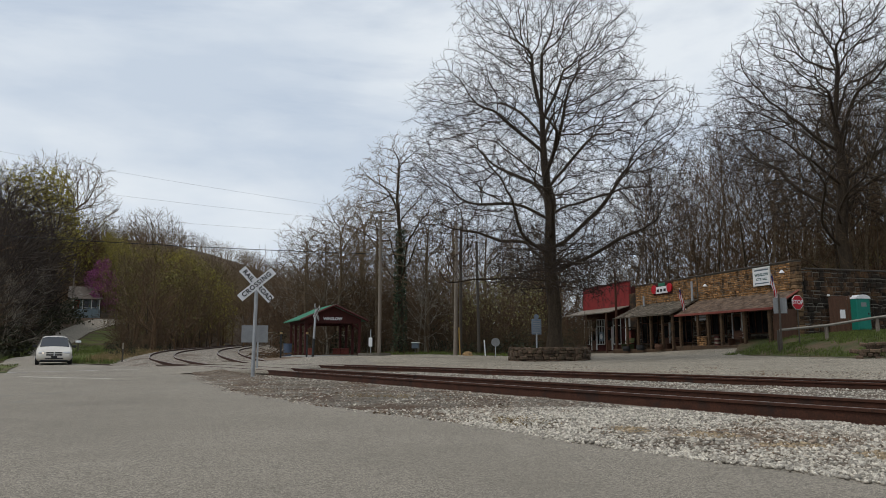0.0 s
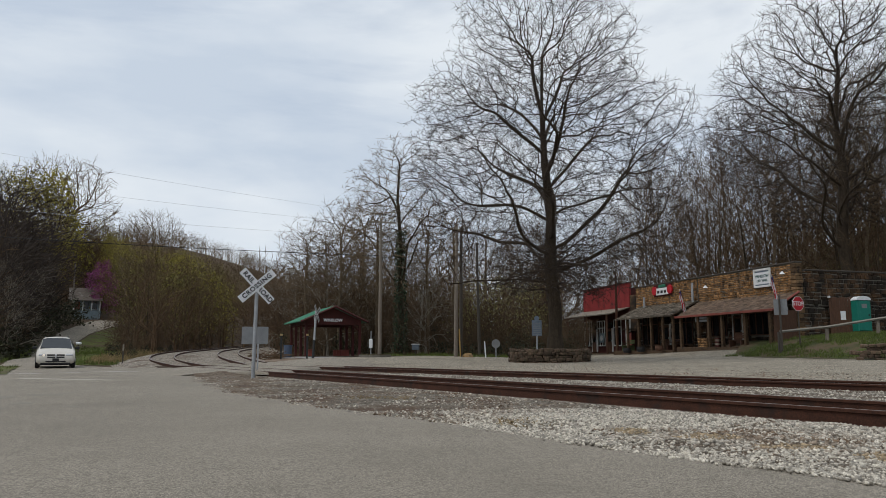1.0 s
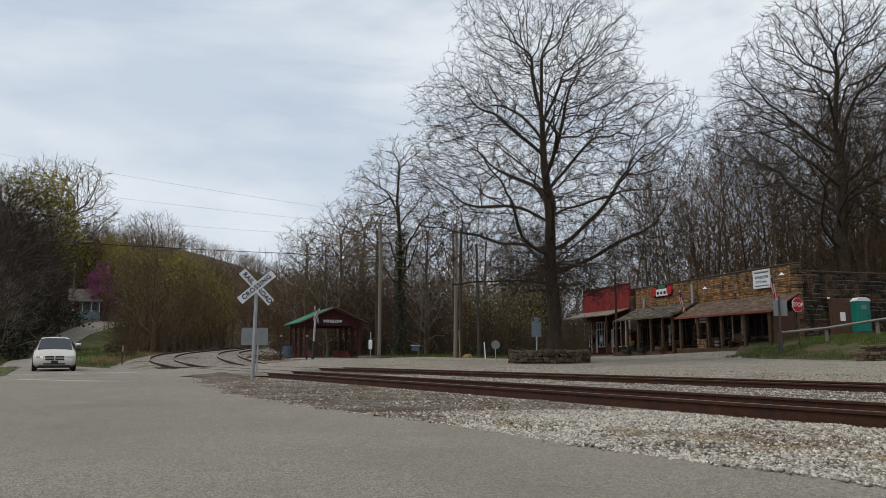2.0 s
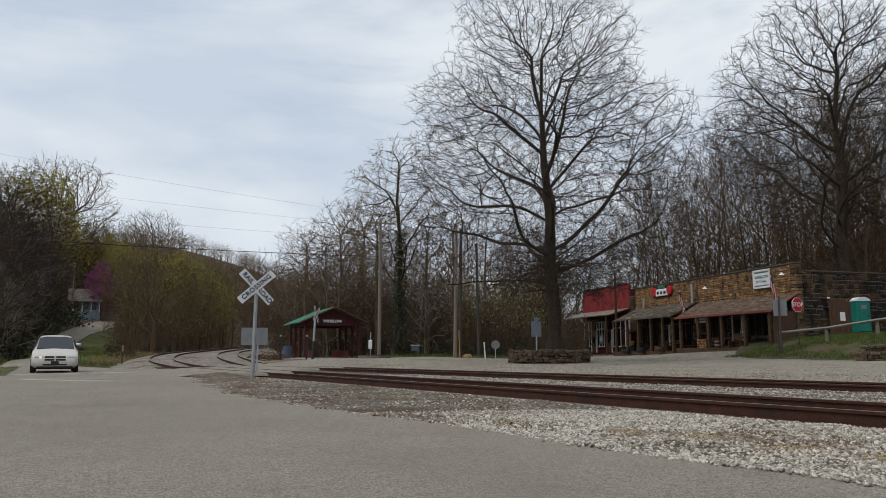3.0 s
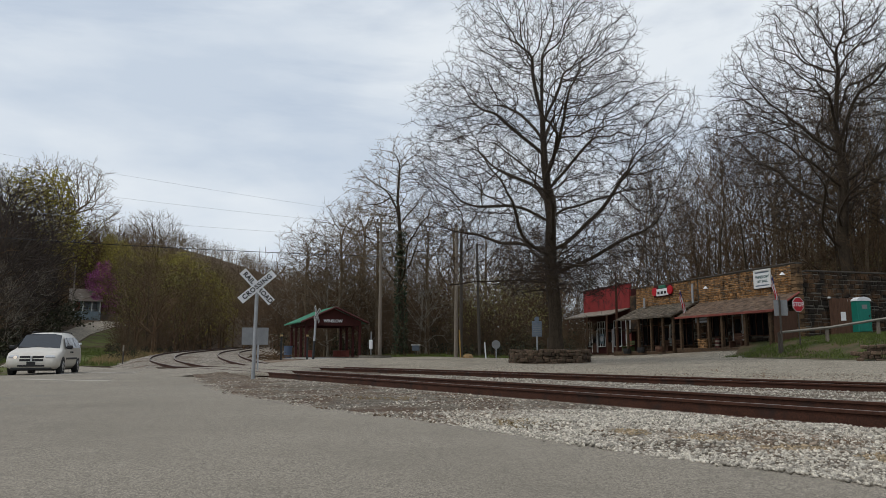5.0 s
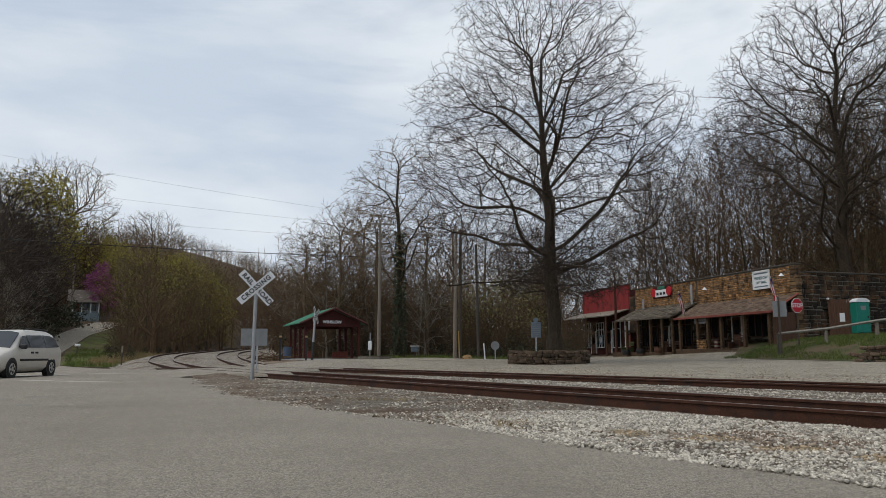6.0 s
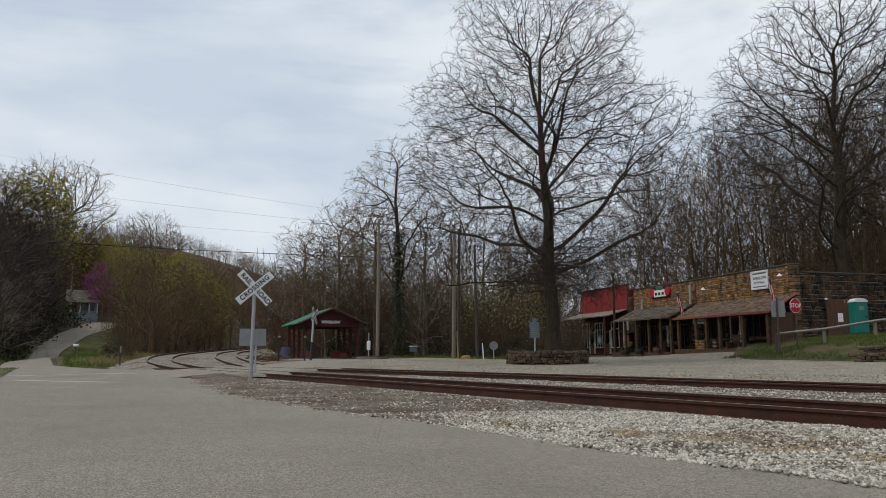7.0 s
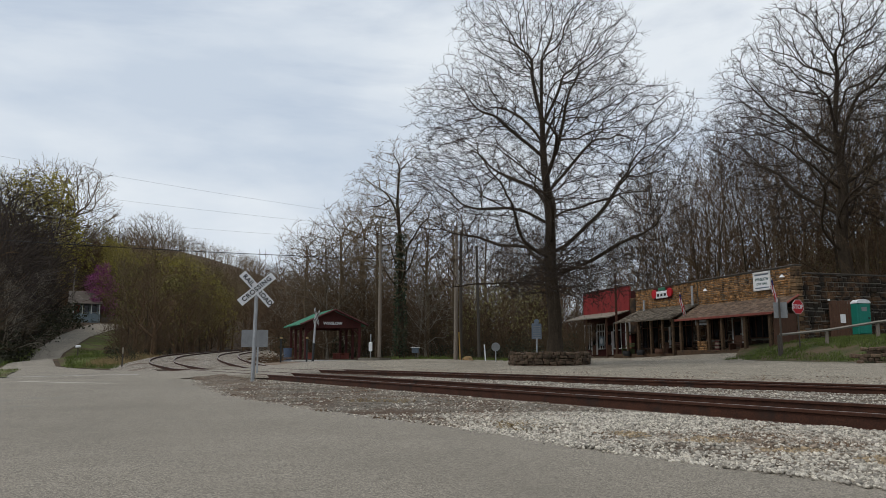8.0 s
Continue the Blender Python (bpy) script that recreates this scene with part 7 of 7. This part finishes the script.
def dusty(q):
    """Brown stones fade in away from the bend of the road, in drifts."""
    if (q[1] - 4.48) * ACROSS.x + (q[2] - 7.59) * ACROSS.y > 0.2:
        return False
    share = 0.16 * (q[2] - 7.2) + 0.9 * noise.noise(Vector((q[1] * 0.5, q[2] * 0.4, 7))) + 0.3 * noise.noise(Vector((q[1] * 2, q[2] * 1.5, 4)))
    return min(share, 0.72) > rnd_b.random() * 0.9


STAINED = surface("rust_stained_pebble", (0.20, 0.145, 0.085), (0.42, 0.325, 0.205), 20, 0.95, 0.3, 90, per="island", depth=0.004, vary=(0.5, 1.4))
STAINS = ((2.25, 6.42, 0.26, 0.24), (2.68, 5.76, 0.30, 0.17), (1.75, 6.95, 0.16, 0.2), (3.05, 5.2, 0.2, 0.2))


def stained(q):
    return any(((q[1] - x0) / rx) ** 2 + ((q[2] - y0) / ry) ** 2 < 1 + 0.6 * noise.noise(Vector((q[1] * 6, q[2] * 6, 1))) for x0, y0, rx, ry in STAINS) and q[0] % 5 > 0


stuff("ballast_stones", copies_mesh("ballast_stones", PEB, [q for q in places if stained(q)], STAINED), "rust-stained stones in patches of the ballast", "gravel")
places = [q for q in places if not stained(q)]
drifts = [dusty(q) for q in places]
stuff("ballast_stones", copies_mesh("ballast_stones", PEB, [q for q, d in zip(places, drifts) if not d], PEBBLE), "loose pale crushed limestone between the rails and the road", "gravel")
stuff("ballast_stones", copies_mesh("ballast_stones", PEB, [q for q, d in zip(places, drifts) if d], DUSTY), "brown dusty gravel round the crossing sign", "gravel")


# ---- minivan ----
def minivan():
    van = thing("minivan", Matrix(), "pale champagne-white minivan with its headlights on", "car")
    st = [  # from the nose: x, sill, belt, top, half-width low, half-width at the belt, half-width at the top
        (0.00, 0.34, 0.50, 0.52, 0.74, 0.76, 0.66), (0.05, 0.27, 0.62, 0.66, 0.84, 0.86, 0.74), (0.18, 0.23, 0.74, 0.78, 0.92, 0.94, 0.82), (0.45, 0.22, 0.86, 0.91, 0.96, 0.97, 0.84),
        (0.85, 0.22, 0.95, 1.01, 0.97, 0.98, 0.82), (1.12, 0.22, 0.99, 1.08, 0.97, 0.98, 0.80), (1.55, 0.22, 1.01, 1.36, 0.97, 0.98, 0.74), (2.00, 0.22, 1.02, 1.62, 0.97, 0.98, 0.68),
        (2.35, 0.22, 1.03, 1.70, 0.97, 0.99, 0.67), (3.2, 0.22, 1.04, 1.745, 0.97, 0.99, 0.68), (4.1, 0.23, 1.05, 1.72, 0.97, 0.99, 0.67), (4.55, 0.25, 1.06, 1.64, 0.96, 0.98, 0.66),
        (4.78, 0.28, 1.06, 1.40, 0.95, 0.96, 0.70), (4.93, 0.30, 1.0, 1.08, 0.92, 0.93, 0.78), (5.0, 0.34, 0.62, 0.66, 0.86, 0.88, 0.80)]
    bm = bmesh.new()
    rings = []
    for x, z0, zb, zt, wl, wb, wt in st:
        dz = zb - z0
        half = [(wl * 0.86, z0), (wl, z0 + dz * 0.18), (wb + 0.01, z0 + dz * 0.6), (wb - 0.015, zb), (wb + (wt - wb) * 0.5, zb + (zt - zb) * 0.5), (wt + 0.03, zb + (zt - zb) * 0.9), (wt - 0.06, zt), (wt * 0.5, zt + 0.025)]
        ring = half + [(0, zt + 0.035)] + [(-y, z) for y, z in reversed(half)]
        rings.append([bm.verts.new((2.5 - x, y, z)) for y, z in ring])
    for a, b in zip(rings, rings[1:]):
        n = len(a)
        for k in range(n):
            bm.faces.new((a[k], a[(k + 1) % n], b[(k + 1) % n], b[k]))
    bm.faces.new(rings[0])
    bm.faces.new(rings[-1][::-1])
    bmesh.ops.recalc_face_normals(bm, faces=bm.faces[:])
    for f in bm.faces:
        f.smooth = True
    body = part("body", bm, CAR_PAINT, van, "glossy champagne-white paint")

    def slab_of(pts, thick=0.012):
        b = bmesh.new()
        f = b.faces.new([b.verts.new(p) for p in pts])
        b.normal_update()
        nrm = f.normal.copy()
        r = bmesh.ops.extrude_face_region(b, geom=[f])
        bmesh.ops.translate(b, verts=[v for v in r["geom"] if isinstance(v, bmesh.types.BMVert)], vec=nrm * thick)
        bmesh.ops.recalc_face_normals(b, faces=b.faces[:])
        return b

    part("windscreen", slab_of([(1.40, -0.80, 1.07), (1.40, 0.80, 1.07), (0.62, 0.70, 1.60), (0.56, 0.4, 1.66), (0.56, -0.4, 1.66), (0.62, -0.70, 1.60)], 0.03), SCREEN, van, "tinted windscreen")
    for y in (0.36, -0.30):
        part("wiper", tube([(1.44, y, 1.085), (1.36, y - 0.5, 1.135)], 0.014, 5), TRIM, van)
    for s in (-1, 1):
        def side(pts):
            q = [(x, s * (0.985 + (0.70 - 0.985) * (z - 1.03) / 0.66 + 0.012), z) for x, z in pts]
            return slab_of(q if s > 0 else q[::-1], 0.012)
        part("side_window", side([(1.15, 1.08), (0.32, 1.08), (0.36, 1.52), (0.62, 1.50)]), PANE, van, "dark side window")
        part("side_window", side([(0.25, 1.08), (-0.95, 1.09), (-0.95, 1.56), (0.29, 1.53)]), PANE, van, "dark side window")
        part("side_window", side([(-1.02, 1.09), (-2.12, 1.12), (-1.90, 1.48), (-1.60, 1.55), (-1.02, 1.56)]), PANE, van, "dark side window")
        part("side_moulding", box(-0.1, s * 0.992, 0.60, 2.2, 0.03, 0.08, 0.01), TRIM, van, "dark rub strip")
        for x in (0.12, -0.22):
            part("door_handle", box(x, s * 0.99, 0.87, 0.2, 0.04, 0.07, 0.01), TRIM, van)
        mir = part("mirror", box(1.02, s * 1.10, 1.03, 0.14, 0.24, 0.17, 0.04), TRIM, van, "black wing mirror")
        part("headlight", box(2.33, s * 0.66, 0.615, 0.24, 0.40, 0.17, 0.06), LENS, van, "clear headlight")
        if s < 0:
            part("lamp_bulb", tube([(2.44, s * 0.60, 0.70), (2.458, s * 0.60, 0.70)], 0.065, 12), LIT, van, "glowing headlamp")
        part("fog_recess", box(2.43, s * 0.6, 0.38, 0.1, 0.2, 0.06, 0.01), TRIM, van)
        part("tail_light", box(-2.38, s * 0.83, 0.78, 0.12, 0.16, 0.26, 0.03), STOP_RED, van)
        part("roof_rail", tube([(0.1, s * 0.60, 1.74), (-0.1, s * 0.60, 1.79), (-1.6, s * 0.60, 1.79), (-1.8, s * 0.60, 1.73)], 0.02, 6), TRIM, van)
    for z, x in ((0.545, 2.47), (0.665, 2.42)):
        for s in (-1, 1):
            part("grille_slot", box(x, s * 0.235, z, 0.08, 0.40, 0.09, 0.012), BLACK, van, "black grille slot")
    part("grille_cross", box(2.46, 0, 0.53, 0.09, 0.08, 0.24, 0.015), CHROME, van)
    part("bumper_lip", box(2.40, 0, 0.20, 0.2, 1.5, 0.09, 0.02), TRIM, van)
    part("lower_intake", box(2.47, 0, 0.33, 0.08, 1.0, 0.07, 0.01), BLACK, van)
    part("number_plate", box(2.515, 0, 0.36, 0.02, 0.32, 0.17), BLACK, van, "dark front plate")
    part("underbody", box(0, 0, 0.16, 4.2, 1.6, 0.14), TRIM, van)
    wheels = []
    for x in (1.55, -1.48):
        for s in (-1, 1):
            part("wheel_arch", tube([(x, s * 0.80, 0.34), (x, s * 0.992, 0.34)], 0.39, 22), TRIM, van, "dark wheel arch")
            w = new("wheel")
            w.parent = van
            part("tyre", tube([(0, -0.11, 0), (0, -0.08, 0), (0, 0.08, 0), (0, 0.11, 0)], [0.29, 0.33, 0.33, 0.29], 26), RUBBER, w, "black tyre")
            rim = part("rim", tube([(0, s * 0.09, 0), (0, s * 0.118, 0)], [0.215, 0.2], 22), CHROME, w, "five-spoke alloy rim")
            for k in range(5):
                part("rim_opening", box(0, s * 0.119, 0.08, 0.09, 0.006, 0.09, 0.0, Matrix.Rotation(k * 2 * math.pi / 5, 4, "Y")), TRIM, w)
            wheels.append((w, x, s * 0.90))
    van.scale = (0.97, 0.96, 0.97)
    return van, wheels


VAN, WHEELS = minivan()
# seconds, place on the road and heading in degrees
VAN_WAY = [(0.0, -23.7, 45.2, -62), (1.0, -21.9, 41.9, -62), (2.0, -20.1, 38.4, -62), (3.0, -18.4, 35.2, -62), (4.0, -17.4, 33.3, -64), (4.7, -16.95, 32.2, -70), (5.2, -16.5, 30.4, -77), (5.8, -15.8, 27.5, -84),
           (6.2, -15.75, 26.0, -88), (6.5, -16.05, 24.5, -92), (7.0, -16.6, 22.0, -97), (8.0, -18.3, 16.0, -106)]


def van_at(t):
    k = np.array(VAN_WAY)
    out = []
    for c in (1, 2, 3):
        m = np.gradient(k[:, c], k[:, 0])
        i = int(np.clip(np.searchsorted(k[:, 0], t) - 1, 0, len(k) - 2))
        h = k[i + 1, 0] - k[i, 0]
        u = (t - k[i, 0]) / h
        out.append((2 * u ** 3 - 3 * u ** 2 + 1) * k[i, c] + (u ** 3 - 2 * u ** 2 + u) * h * m[i] + (3 * u ** 2 - 2 * u ** 3) * k[i + 1, c] + (u ** 3 - u ** 2) * h * m[i + 1])
    return out


def motions():
    rows, spins, gone, last = [], [], 0.0, None
    for i in range(81):
        x, y, turn = van_at(i / 10)
        if last:
            gone += math.hypot(x - last[0], y - last[1])
        last = (x, y)
        rows.append((i / 10, pose(x, y, land(x, y) + 0.01, 0, 0, turn)))
        spins.append((i / 10, math.degrees(gone / 0.33)))
    walk(VAN, rows)
    for w, x, y in WHEELS:
        walk(w, [(t, pose(x, y, 0.33, 0, a, 0)) for t, a in spins])


motions()
